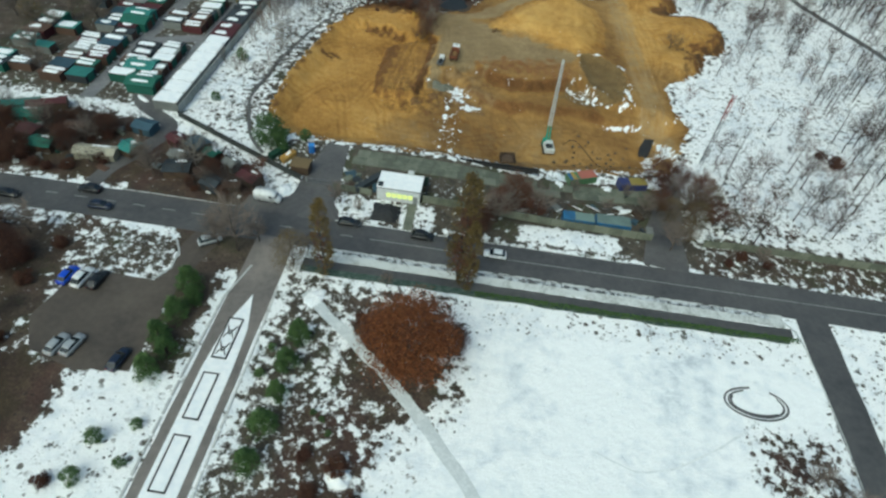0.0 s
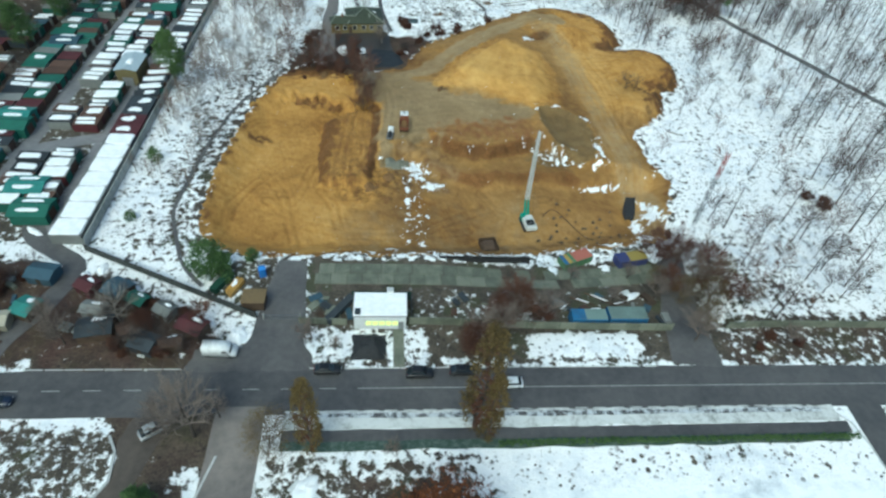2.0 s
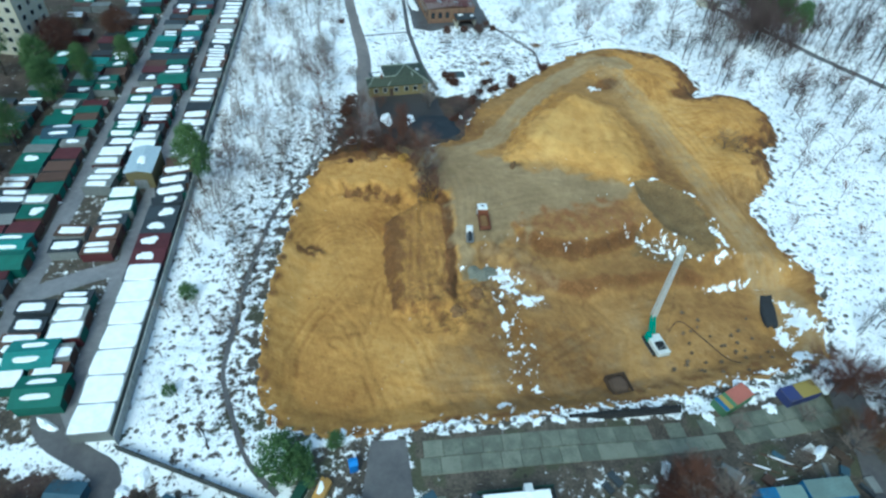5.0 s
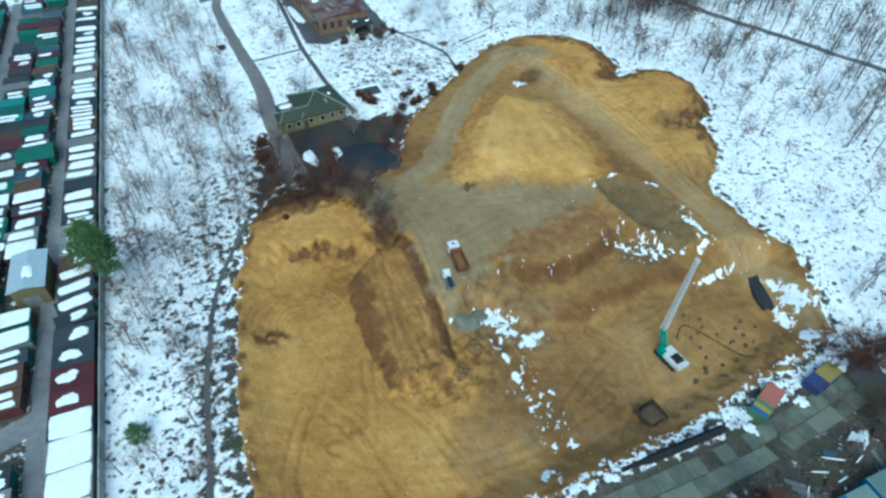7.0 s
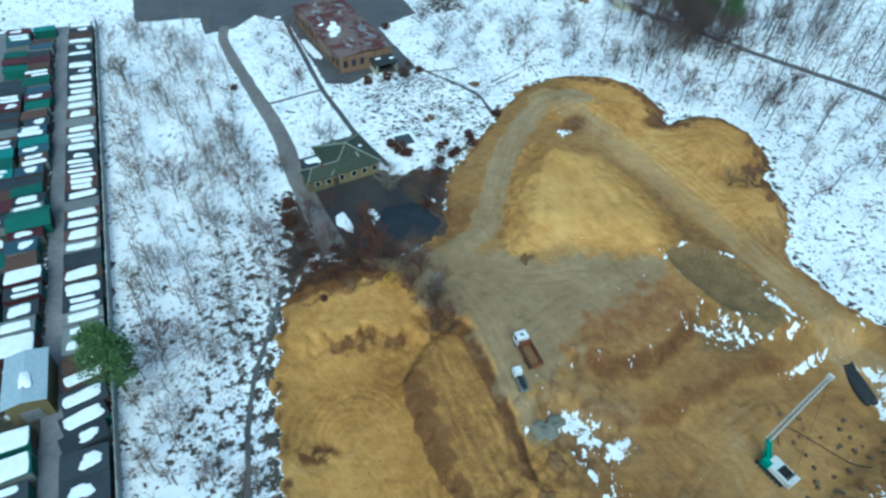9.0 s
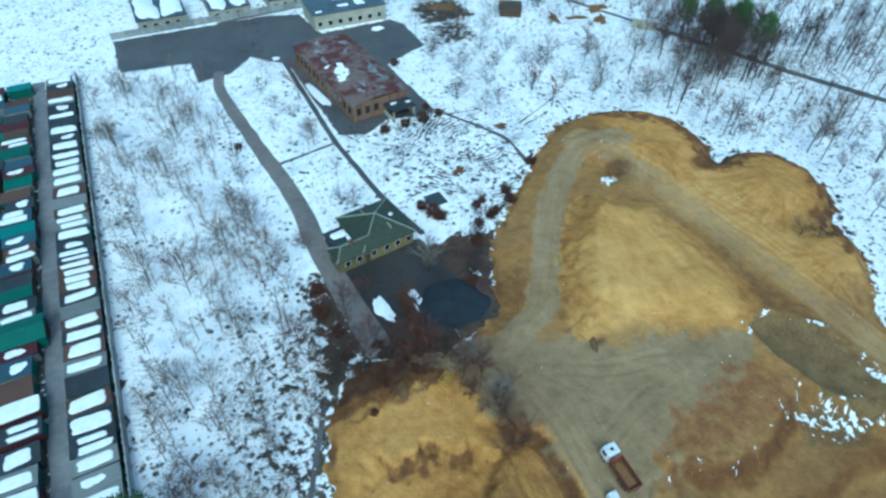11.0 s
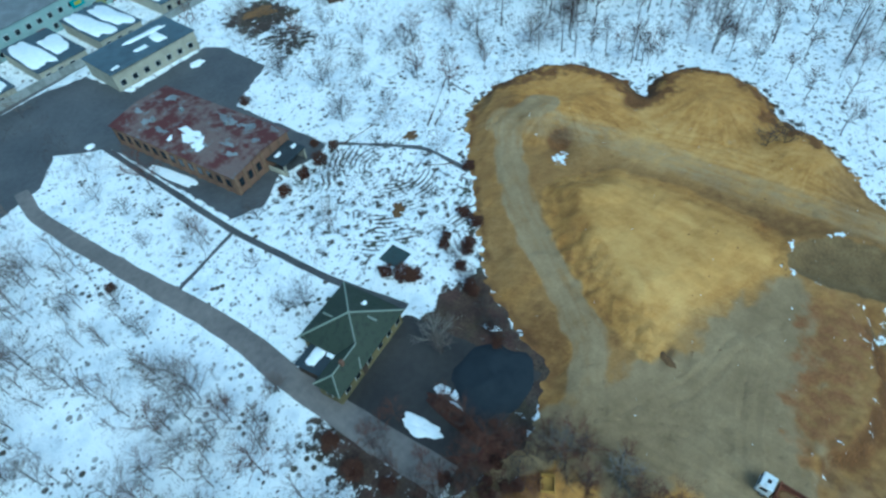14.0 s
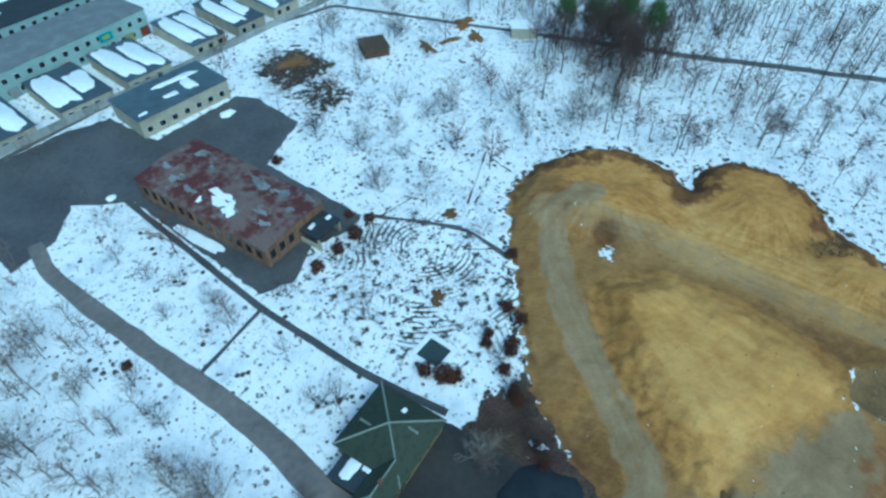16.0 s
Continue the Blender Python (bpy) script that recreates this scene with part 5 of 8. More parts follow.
def window_set(parent, spots, axis, depth, w, h, frame_mat=None, pane_mat=None):
    """Windows in a wall: a frame and a pane for each. spots: (along, base height); axis 'y-' means the wall faces -y at y = depth."""
    sign = -1 if axis[1] == "-" else 1
    for s, z in spots:
        def put(name, mat, ins, out, ww, hh, zz, under):
            a, b = sorted((depth + sign * ins, depth + sign * out))
            r = (s - ww / 2, s + ww / 2, a, b) if axis[0] == "y" else (a, b, s - ww / 2, s + ww / 2)
            return part(name, box(bmesh.new(), *r, zz, zz + hh), mat, under)
        win = put("window", frame_mat or WALL_WHITE, -0.05, 0.05, w + 0.16, h + 0.16, z - 0.08, parent)
        put("pane", pane_mat or GLASS, 0.0, 0.075, w, h, z, win)


# site hut: a white cabin with lit windows under a snowy roof
hut = thing("site_hut", pose(-14.6, 94.0, level(-14.6, 92.5) - 0.1), "white cabin with lit yellow windows and snowy roof", "cabin")
part("wall", box(bmesh.new(), -4.5, 4.5, -2.9, 2.7, -0.6, 2.9, 0.04), WALL_WHITE, hut)
part("roof", box(bmesh.new(), -4.75, 4.75, -2.6, 2.95, 2.9, 3.12, 0.05), ROOF_GREY, hut)
part("roof_snow", prism(bmesh.new(), [(-4.65, -2.5), (4.65, -2.45), (4.7, 2.8), (-4.6, 2.85)], 3.1, 3.3, 0.15), SNOW, hut, "even white snow")
window_set(hut, [(-2.0 + i * 1.15, 1.2) for i in range(5)], "y-", -2.9, 0.95, 1.1, None, LIT)
part("door", box(bmesh.new(), 3.2, 4.1, -2.98, -2.86, 0, 2.1, 0.02), STEEL, hut)
part("roof_unit", box(bmesh.new(), 1.1, 2.3, 2.5, 3.7, 2.2, 3.75, 0.08), WALL_WHITE, hut, "white roof box")
part("roof_vent", box(bmesh.new(), -4.4, -3.4, -2.3, -1.2, 3.1, 3.75, 0.05), ROOF_DARK, hut, "dark vent box")
dark_wall = thing("yard_screen", pose(-14.6, 97.6, level(-14.6, 97.6)), "dark green board fence round the cabin", "fence", kind="structure")
part("panel", blocks((-5.2, 5.6, 0.0, 0.12, -0.4, 2.4)), plain("dark_green_board", (0.025, 0.055, 0.045), None, 0.7), dark_wall)
part("panel", blocks((5.5, 5.62, -5.4, 0.0, -0.4, 2.2)), ROOF_DARK, dark_wall)
part("panel", stick(bmesh.new(), (-5.2, 0, 1.0), (-9.2, -5.6, 1.0), 0.9, 0.9, 4), ROOF_DARK, dark_wall)
ribbon("hut_path", [(-11.4, 91.0), (-11.3, 83.0)], 1.9, SLAB, "concrete path from the road to the cabin", 0.07, 0.05, "path", 2)
heap = thing("tar_sheet_heap", at_ground(-16.4, 87.2), "heap under dark sheeting with snow in folds", "heap")
bm = bmesh.new()
bmesh.ops.create_grid(bm, x_segments=16, y_segments=16, size=1)
for v in bm.verts:
    r = max(abs(v.co.x), abs(v.co.y))
    k = 1 + 0.25 * noise.noise((v.co.x * 2, v.co.y * 2, 3))
    v.co = Vector((v.co.x * 3.0 * k, v.co.y * 2.7 * k, (1 - r ** 2) * 1.9 + 0.5 * noise.noise((v.co.x * 2.6, v.co.y * 2.6, 0)) * (1 - r ** 2) - 0.12))
part("sheeting", bm, DARKSTONE, heap)


def house():
    """The olive-roofed house: a square block under a pyramid roof, with a low wing and a lean-to."""
    h = thing("house", pose(-21.7, 213.4, 0, 0, 0, 7), "ochre house with an olive sheet roof and snow patches", "house")
    z, w, top, low = 3.2, 5.35, 6.1, 4.75
    part("wall", blocks((-w, w, -w, w, -0.2, z)), WALL_YELLOW, h)
    part("wing_wall", blocks((-10.6, -w, -w, -1.5, -0.2, z - 0.02)), WALL_YELLOW, h)
    part("lean_wall", blocks((-9.2, -w - 0.02, -1.48, 3.6, -0.2, 2.3)), WOOD_DARK, h, "dark boarded lean-to")

    def sheet(name, *faces, mat=ROOF_OLIVE, label=""):
        bm = bmesh.new()
        for f in faces:
            a = [bm.verts.new(p) for p in f]
            b = [bm.verts.new((p[0], p[1], p[2] - 0.16)) for p in f]
            bm.faces.new(a)
            bm.faces.new(b[::-1])
            for i in range(len(f)):
                j = (i + 1) % len(f)
                bm.faces.new((a[i], b[i], b[j], a[j]))
        bmesh.ops.remove_doubles(bm, verts=bm.verts, dist=0.001)
        bmesh.ops.recalc_face_normals(bm, faces=bm.faces)
        return part(name, bm, mat, h, label)
    e, hub = w + 0.45, (0, 0, top)
    cs = [(-e, -e, z), (e, -e, z), (e, e, z), (-e, e, z)]
    for i in range(4):
        sheet("roof_slope", (cs[i], cs[(i + 1) % 4], hub))
    wx, y0, y1 = -11.0, -e + 0.02, -1.1
    ym = (y0 + y1) / 2
    sheet("wing_roof", ((wx, y0, z), (-3.2, y0, z), (-3.2, ym, low), (wx + 1.9, ym, low)))
    sheet("wing_roof", ((-3.2, y1, z), (wx, y1, z), (wx + 1.9, ym, low), (-3.2, ym, low)))
    sheet("wing_roof", ((wx, y1, z), (wx, y0, z), (wx + 1.9, ym, low)))
    sheet("lean_roof", ((-9.5, -1.2, 2.9), (-w, -1.2, 3.0), (-w, 3.9, 2.35), (-9.5, 3.9, 2.3)), mat=ROOF_DARK, label="lower dark lean-to roof")
    for c in cs:
        part("ridge_cap", stick(bmesh.new(), (c[0], c[1], c[2] + 0.03), (0, 0, top + 0.03), 0.15, 0.15, 5), ROOF_RIDGE, h, "pale ridge strip")
    for a, b in (((wx + 1.9, ym, low + 0.03), (-3.4, ym, low + 0.03)), ((wx, y0, z + 0.03), (wx + 1.9, ym, low + 0.03)), ((wx, y1, z + 0.03), (wx + 1.9, ym, low + 0.03))):
        part("ridge_cap", stick(bmesh.new(), a, b, 0.13, 0.13, 5), ROOF_RIDGE, h, "pale ridge strip")
    part("roof_vent", box(bmesh.new(), -1.4, -1.1, 2.0, 4.2, 4.6, 5.0, 0.04), ROOF_RIDGE, h, "low pale roof vent")
    part("roof_vent", box(bmesh.new(), 1.2, 1.5, -3.9, -1.7, 4.5, 4.95, 0.04), ROOF_RIDGE, h, "low pale roof vent")
    snow_patch(h, -7.0, 1.6, 1.9, 0.95, 2.72, 5, 0.2)
    snow_patch(h, -5.7, -0.6, 0.8, 0.95, 3.0, 6, 0.2)
    snow_patch(h, 3.2, -0.3, 0.45, 0.4, 4.5, 7, 0.2)
    window_set(h, [(-8.8, 1.2), (-6.4, 1.2), (-3.4, 1.2), (-0.6, 1.2), (1.8, 1.2), (4.2, 1.2)], "y-", -w, 1.0, 1.2)
    window_set(h, [(-3.4, 1.2)], "x-", -10.6, 1.0, 1.2)
    window_set(h, [(-2.5, 1.2), (2.5, 1.2)], "x+", w, 1.0, 1.2)
    part("door", box(bmesh.new(), -5.2, -4.2, -w - 0.12, -w + 0.02, 0, 2.1), WOOD_DARK, h)
    part("chimney", box(bmesh.new(), -7.3, -6.7, -3.9, -3.3, 4.3, 5.6, 0.04), WALL_BRICK, h)


house()


PILASTER = plain("weathered_ochre_brick", (0.24, 0.155, 0.095), (0.14, 0.09, 0.058), 0.85, 0, 1.4)


def red_building():
    """The long building with a peeling red roof of low pitch."""
    b = thing("office_building", pose(-5.6, 271.6, 0, 0, 0, 6.5), "long ochre brick building with peeling dark-red roof", "building")
    w, l, h = 7.7, 17.6, 4.7
    part("wall", box(bmesh.new(), -w, w, -l, l, -0.2, h), WALL_BRICK, b)
    part("roof", gable(bmesh.new(), -w, w, -l, l, h + 0.15, h + 0.95, "y", 0.35), ROOF_RED, b)

    def rise(x):
        return h + 0.17 + 0.8 * (1 - abs(x) / (w + 0.35))
    rng = random.Random(8)

    def on_roof(name, cx, cy, rx, ry, seed, mat, label, lift, rough):
        bm = bmesh.new()
        pts = patch_outline(cx, cy, rx, ry, seed, 22, rough)
        low = [bm.verts.new((x, y, rise(x) - 0.03)) for x, y in pts]
        top = [bm.verts.new((cx + (x - cx) * 0.93, cy + (y - cy) * 0.93, rise(x) + lift)) for x, y in pts]
        mid = bm.verts.new((cx, cy, rise(cx) + lift * 1.1))
        for i in range(len(pts)):
            j = (i + 1) % len(pts)
            bm.faces.new((low[i], low[j], top[j], top[i]))
            bm.faces.new((top[i], top[j], mid))
        part(name, bm, mat, b, label)
    for i in range(16):
        on_roof("roof_stain", rng.choice((-4, -1.5, 2.5, 5)) + rng.uniform(-0.8, 0.8), rng.uniform(-15, 15), rng.uniform(0.5, 1.3), rng.uniform(0.7, 2.6), i, ROOF_GREY, "patch of grey roofing", 0.012 + 0.002 * i, 0.6)
    on_roof("snow_patch", -2.6, -1.2, 1.8, 4.4, 21, SNOW, "patch of white snow", 0.12, 0.6)
    on_roof("snow_patch", -4.0, -4.9, 2.1, 1.7, 22, SNOW, "patch of white snow", 0.12, 0.5)
    on_roof("snow_patch", -5.2, 2.0, 1.0, 0.6, 23, SNOW, "patch of white snow", 0.1, 0.5)
    for x, y in ((2.0, 6.0), (3.0, -6.0), (-3.0, 9.0)):
        part("roof_vent", box(bmesh.new(), x, x + 0.7, y, y + 0.7, h + 0.5, h + 1.6, 0.04), ROOF_GREY, b)
    ys = [-15.6 + i * 2.6 for i in range(13)]
    window_set(b, [(y, 1.6) for y in ys], "x-", -w, 1.2, 1.8, WOOD_DARK)
    window_set(b, [(y, 1.6) for y in ys], "x+", w, 1.2, 1.8, WOOD_DARK)
    window_set(b, [(x, 1.6) for x in (-6.2, -3.8, -1.4)], "y-", -l, 1.1, 1.8, WOOD_DARK)
    for i in range(14):
        y = -16.9 + i * 2.6
        part("pilaster", blocks((-w - 0.2, -w, y - 0.25, y + 0.25, 0, h)), PILASTER, b)
    for i in range(7):
        x = -7.4 + i * 2.46
        part("pilaster", blocks((x - 0.25, x + 0.25, -l - 0.2, -l, 0, h)), PILASTER, b)
    part("canopy", box(bmesh.new(), 0.6, 7.2, -l - 4.9, -l - 0.2, 2.7, 3.0, 0.05), ROOF_DARK, b, "dark flat porch roof")
    for x in (1.0, 6.8):
        part("canopy_post", blocks((x - 0.2, x + 0.2, -l - 4.7, -l - 4.3, 0, 2.7)), WALL_CREAM, b)
    snow_patch(b, 2.6, -l - 1.6, 0.9, 0.5, 3.0, 31)
    snow_patch(b, 6.2, -l - 2.6, 0.7, 0.5, 3.0, 32)
    part("porch_wall", blocks((0.6, 0.9, -l - 4.2, -l - 0.2, 0, 1.1)), WALL_CREAM, b)
    part("porch_wall", blocks((6.9, 7.2, -l - 4.2, -l - 0.2, 0, 2.7)), WALL_CREAM, b)
    part("snow_bank", prism(bmesh.new(), patch_outline(-9.9, -1.2, 1.25, 7.2, 44, 40, 0.2), 0.02, 0.3, 0.2), SNOW, b)


red_building()


def long_building(name, x, y, sx, sy, h, wall, roof, label, snow=(), turn=0.0, windows=True, seed=1):
    b = thing(name, pose(x, y, 0, 0, 0, turn), label, "building")
    part("wall", box(bmesh.new(), -sx, sx, -sy, sy, -0.3, h), wall, b)
    part("roof", box(bmesh.new(), -sx - 0.3, sx + 0.3, -sy - 0.3, sy + 0.3, h, h + 0.25, 0.05), roof, b)
    for i, (cx, cy, rx, ry) in enumerate(snow):
        snow_patch(b, cx, cy, rx, ry, h + 0.25, seed * 17 + i, 0.16, 0.3)
    if windows:
        k = int(sx * 2 / 3.2)
        for z in (1.0, 4.0) if h > 5.4 else (1.1,):
            window_set(b, [(-sx + 1.8 + i * 3.2, z) for i in range(k)], "y-", -sy, 1.3, 1.3)
    return b


long_building("service_building", 7.6, 311.6, 11.6, 6.3, 4.6, WALL_CREAM, ROOF_SLATE, "cream building with a slate-blue flat roof and snow", [(3.2, 2.6, 6.0, 1.0), (4.5, -1.2, 1.5, 3.0), (-1.0, -2.5, 2.0, 0.8), (-9.5, -4.8, 1.2, 0.5)], -1.0)
for x, y, sx, sy, seed in ((10, 334, 6.0, 9.6, 2), (-6.5, 333.6, 6.2, 9.4, 3), (-25, 332.5, 6.0, 8.6, 4), (29.5, 337, 5.0, 10.0, 5), (43.5, 337.5, 4.6, 10.5, 6), (57, 338, 4.6, 10.0, 7), (-45, 333, 7, 8.5, 8), (72, 339, 5, 9.5, 9)):
    long_building("warehouse", x, y, sx, sy, 3.4, WALL_CREAM, ROOF_SLATE, "low warehouse under a slate-blue roof with thick snow", [(-sx * 0.5, 0.2, sx * 0.5, sy * 1.02), (sx * 0.52, -0.3, sx * 0.46, sy * (0.9 if seed % 3 else 0.6))], 0, True, seed)
long_building("factory_building", -2, 353.5, 26, 7.5, 7.0, WALL_TEAL, ROOF_GREY, "long pale green workshop with a grey roof", [], 6)
fac = bpy.data.objects["factory_building"]
part("sign_board", box(bmesh.new(), 11, 15, -7.62, -7.5, 3.2, 5.4), plain("turquoise_board", (0.08, 0.38, 0.40)), fac, "turquoise board")
part("sign_board", box(bmesh.new(), 12.0, 14.0, -7.72, -7.63, 3.9, 4.7), plain("yellow_board", (0.6, 0.5, 0.05)), fac, "yellow board")
for i, x in enumerate((-22, -15, -8, -1, 6, 18, 23)):
    part("gate", box(bmesh.new(), x, x + 2.6, -7.6, -7.48, 0, 2.6), plain("gate_paint", ((0.2, 0.05, 0.04), (0.3, 0.33, 0.33), (0.25, 0.27, 0.1))[i % 3]), fac)
long_building("factory_building", -20, 374, 40, 7, 6.5, WALL_TEAL, ROOF_DARK, "far workshop with a dark snow-patched roof", [(-20, 0, 12, 2), (10, 2, 9, 2)], 4, True, 12)
long_building("white_shed", 92.4, 267.2, 3.6, 2.4, 3.0, WALL_CREAM, SNOW, "small cream shed with a snowy flat roof", [], -52, False)
long_building("brown_shed", 58, 293.3, 3.4, 3.6, 2.2, WOOD_DARK, plain("brown_sheet", (0.12, 0.085, 0.05), (0.07, 0.05, 0.035)), "low brown shed among the snow", [], -30, False)
basin = thing("concrete_basin", pose(-6.2, 218.3, 0, 0, 0, 2), "square concrete basin with dark ice", "basin")
part("rim", blocks((-2.9, 2.9, -3.0, -2.1, 0, 0.4), (-2.9, 2.9, 2.1, 3.0, 0, 0.4), (-2.9, -2.0, -2.1, 2.1, 0, 0.4), (2.0, 2.9, -2.1, 2.1, 0, 0.4), bevel=0.05), SNOW, basin, "rim under white snow")
part("ice", blocks((-2.0, 2.0, -2.1, 2.1, 0.02, 0.16)), plain("dark_ice", (0.055, 0.075, 0.075), (0.035, 0.045, 0.045), 0.3), basin)

def apartment_block(x, y, turn):
    """A tall pale block of flats behind the garages."""
    b = thing("apartment_block", pose(x, y, 0, 0, 0, turn), "tall pale beige block of flats behind trees", "building")
    part("wall", box(bmesh.new(), -8, 8, -6, 6, -0.3, 23.0), WALL_CREAM, b)
    part("roof", box(bmesh.new(), -8.3, 8.3, -6.3, 6.3, 23.0, 23.5, 0.05), ROOF_GREY, b)
    for k in range(8):
        window_set(b, [(-6.2 + i * 3.1, 1.1 + k * 2.8) for i in range(5)], "y-", -6, 1.4, 1.4)
        window_set(b, [(-3.6 + i * 3.6, 1.1 + k * 2.8) for i in range(3)], "x+", 8, 1.4, 1.4)


apartment_block(-131, 240, -12)

# ---- garages ----
GREEN, RED, BLUE, GREY = [plain(f"{n}_garage", c, None, 0.6, 0, 0.7) for n, c in (("green", (0.03, 0.13, 0.095)), ("red", (0.085, 0.024, 0.028)), ("blue", (0.05, 0.095, 0.13)), ("grey", (0.22, 0.23, 0.22)))]
TURQ = plain("turquoise_garage", (0.05, 0.21, 0.185), None, 0.6, 0, 0.7)
RUST = plain("rust_garage", (0.105, 0.062, 0.045), None, 0.7, 0, 0.7)
GCOL = {"green": GREEN, "red": RED, "blue": BLUE, "grey": GREY, "dark": ROOF_DARK, "rust": RUST, "turquoise": TURQ, "cream": WALL_CREAM}


def garage(x, y, w, d, h, face, roof, wall, snow, seed, group, turn=0.0):
    """A lock-up of width w (along y) and depth d (along x); face: -1 opens to -x, +1 to +x. snow: 'full', 'strips', 'spot' or ''."""
    words = {"full": "covered in snow", "strips": "with strips of snow", "broad": "with a broad strip of snow", "spot": "with a patch of snow", "": "bare of snow"}[snow]
    g = thing("garage", pose(x, y, level(x, y), 0, 0, turn), f"{wall} lock-up garage, {roof} roof {words}", "garage", group)
    a, b = d / 2, w / 2
    part("wall", box(bmesh.new(), -a, a, -b + 0.03, b - 0.03, -0.3, h), GCOL[wall], g)
    tilt = 0.22
    bm = bmesh.new()
    v = [bm.verts.new(p) for p in ((-a - 0.15, -b, h), (a + 0.15, -b, h), (a + 0.15, b, h), (-a - 0.15, b, h), (-a - 0.15, -b, h + (tilt if face < 0 else 0.08)), (a + 0.15, -b, h + (tilt if face > 0 else 0.08)), (a + 0.15, b, h + (tilt if face > 0 else 0.08)), (-a - 0.15, b, h + (tilt if face < 0 else 0.08)))]
    for q in ((3, 2, 1, 0), (4, 5, 6, 7), (0, 1, 5, 4), (1, 2, 6, 5), (2, 3, 7, 6), (3, 0, 4, 7)):
        bm.faces.new([v[i] for i in q])
    part("roof", bm, GCOL[roof], g)
    r = sorted((face * a - face * 0.02, face * a + face * 0.06))
    part("door", box(bmesh.new(), *r, -1.25, 1.25, 0, 2.0), RUST if seed % 3 else GREEN, g)
    top = h + 0.17
    rng = random.Random(seed)
    if snow == "full":
        part("snow_cover", prism(bmesh.new(), patch_outline(rng.uniform(-0.1, 0.1), 0, a * 1.0, b * 0.98, seed, 32, 0.04, 14), top - 0.08, top + 0.16, 0.12), SNOW, g, "thick white snow")
    elif snow == "broad":
        part("snow_strip", prism(bmesh.new(), patch_outline(rng.uniform(-0.2, 0.2), rng.uniform(-0.15, 0.15), a * rng.uniform(0.82, 0.96), b * rng.uniform(0.55, 0.8), seed, 32, 0.09, 8), top - 0.06, top + 0.14, 0.12), SNOW, g, "broad strip of white snow")
    elif snow == "strips":
        k = rng.choice((1, 2, 2))
        for i in range(k):
            cy = (i - (k - 1) / 2) * w / k + rng.uniform(-0.15, 0.15)
            part("snow_strip", prism(bmesh.new(), patch_outline(rng.uniform(-0.5, 0.5), cy, a * rng.uniform(0.66, 0.95), w / k * rng.uniform(0.27, 0.42), seed + i, 28, 0.1, 9), top - 0.06, top + 0.12, 0.1), SNOW, g, "strip of white snow")
    elif snow == "spot":
        part("snow_spot", prism(bmesh.new(), patch_outline(rng.uniform(-0.9, 0.9), 0, a * 0.55, b * 0.6, seed, 18, 0.3), top - 0.06, top + 0.1, 0.1), SNOW, g, "patch of white snow")
    return g


rng = random.Random(77)
y, i = 111.2, 0
while y < 300:
    w = rng.choice((2.7, 3.0, 3.3, 3.8)) if y > 158 else 4.1 if y > 140 else 4.9
    if y < 140:
        st = ("grey", "grey", "full")
    elif y < 143.5:
        st = ("dark", "dark", "full")
    elif 144 < y < 152:
        st = ("red", "red", "spot")
    elif y < 158:
        st = ("dark", "dark", "spot")
    else:
        st = (rng.choice(("dark", "dark", "grey", "rust")), rng.choice(("grey", "dark", "rust", "green", "dark")), rng.choice(("broad", "broad", "broad", "strips", "strips", "spot", "")))
    garage(-74.0, y + w / 2, w, 5.7, 2.25, -1, *st, 100 + i, "garages by the long fence", (14 if 158 < y < 178 else 0) + rng.uniform(-3, 3) if y > 150 else 0)
    y += w + (0.05 if y < 140 else rng.choice((0.05, 0.1, 0.3)))
    i += 1
for col, x, face in (("b", -83.6, 1), ("c", -89.5, -1), ("d", -99.4, 1), ("e", -105.3, -1), ("f", -115, 1), ("g", -121, -1)):
    y = 115.0 + rng.uniform(0, 3)
    while y < 300:
        w = rng.choice((3.0, 3.2, 3.5, 4.2))
        if col in "bc" and 139 < y + w / 2 < 149 or col == "b" and 169 < y + w / 2 < 181 or col in "fg" and rng.random() < 0.45 or rng.random() < 0.07:
            y += w + 0.6
            continue
        bare = col in "bc" and y > 200 or col in "defg" and y > 150
        roof = rng.choice(("dark", "dark", "grey", "green", "green", "red", "rust", "turquoise", "blue") if bare or col not in "bc" else ("dark", "dark", "dark", "grey", "green", "rust"))
        garage(x + rng.uniform(-0.5, 0.5), y + w / 2, w, rng.uniform(4.8, 5.7), rng.uniform(1.9, 2.25), face, roof, rng.choice(("green", "grey", "rust", "red", "dark", "grey", "grey")), rng.choice(("", "", "", "strips", "spot") if bare else ("strips", "strips", "broad", "broad", "full") if col in "bc" else ("strips", "strips", "broad", "spot", "")), int(y * 7) + ord(col), "garages in the inner rows", rng.uniform(-4, 4))
        y += w + rng.choice((0.1, 0.2, 0.9))
        i += 1

# a taller two-storey garage with cream walls, and a green-roofed pair
tall = thing("tall_garage", pose(-80.9, 175.2, 0), "tall cream garage with pale sheet roof and snow", "garage")
part("wall", box(bmesh.new(), -2.6, 2.6, -4.6, 4.2, -0.2, 4.4), WALL_YELLOW, tall)
part("roof", gable(bmesh.new(), -2.6, 2.6, -4.6, 4.2, 4.4, 5.0, "y", 0.3), plain("pale_blue_sheet", (0.42, 0.5, 0.55), (0.33, 0.4, 0.45), 0.5), tall)
snow_patch(tall, 0.2, -1.0, 0.9, 1.6, 4.9, 61, 0.12, 0.3)
part("door", box(bmesh.new(), -1.3, 1.3, -4.72, -4.58, 0, 2.3), STEEL, tall)
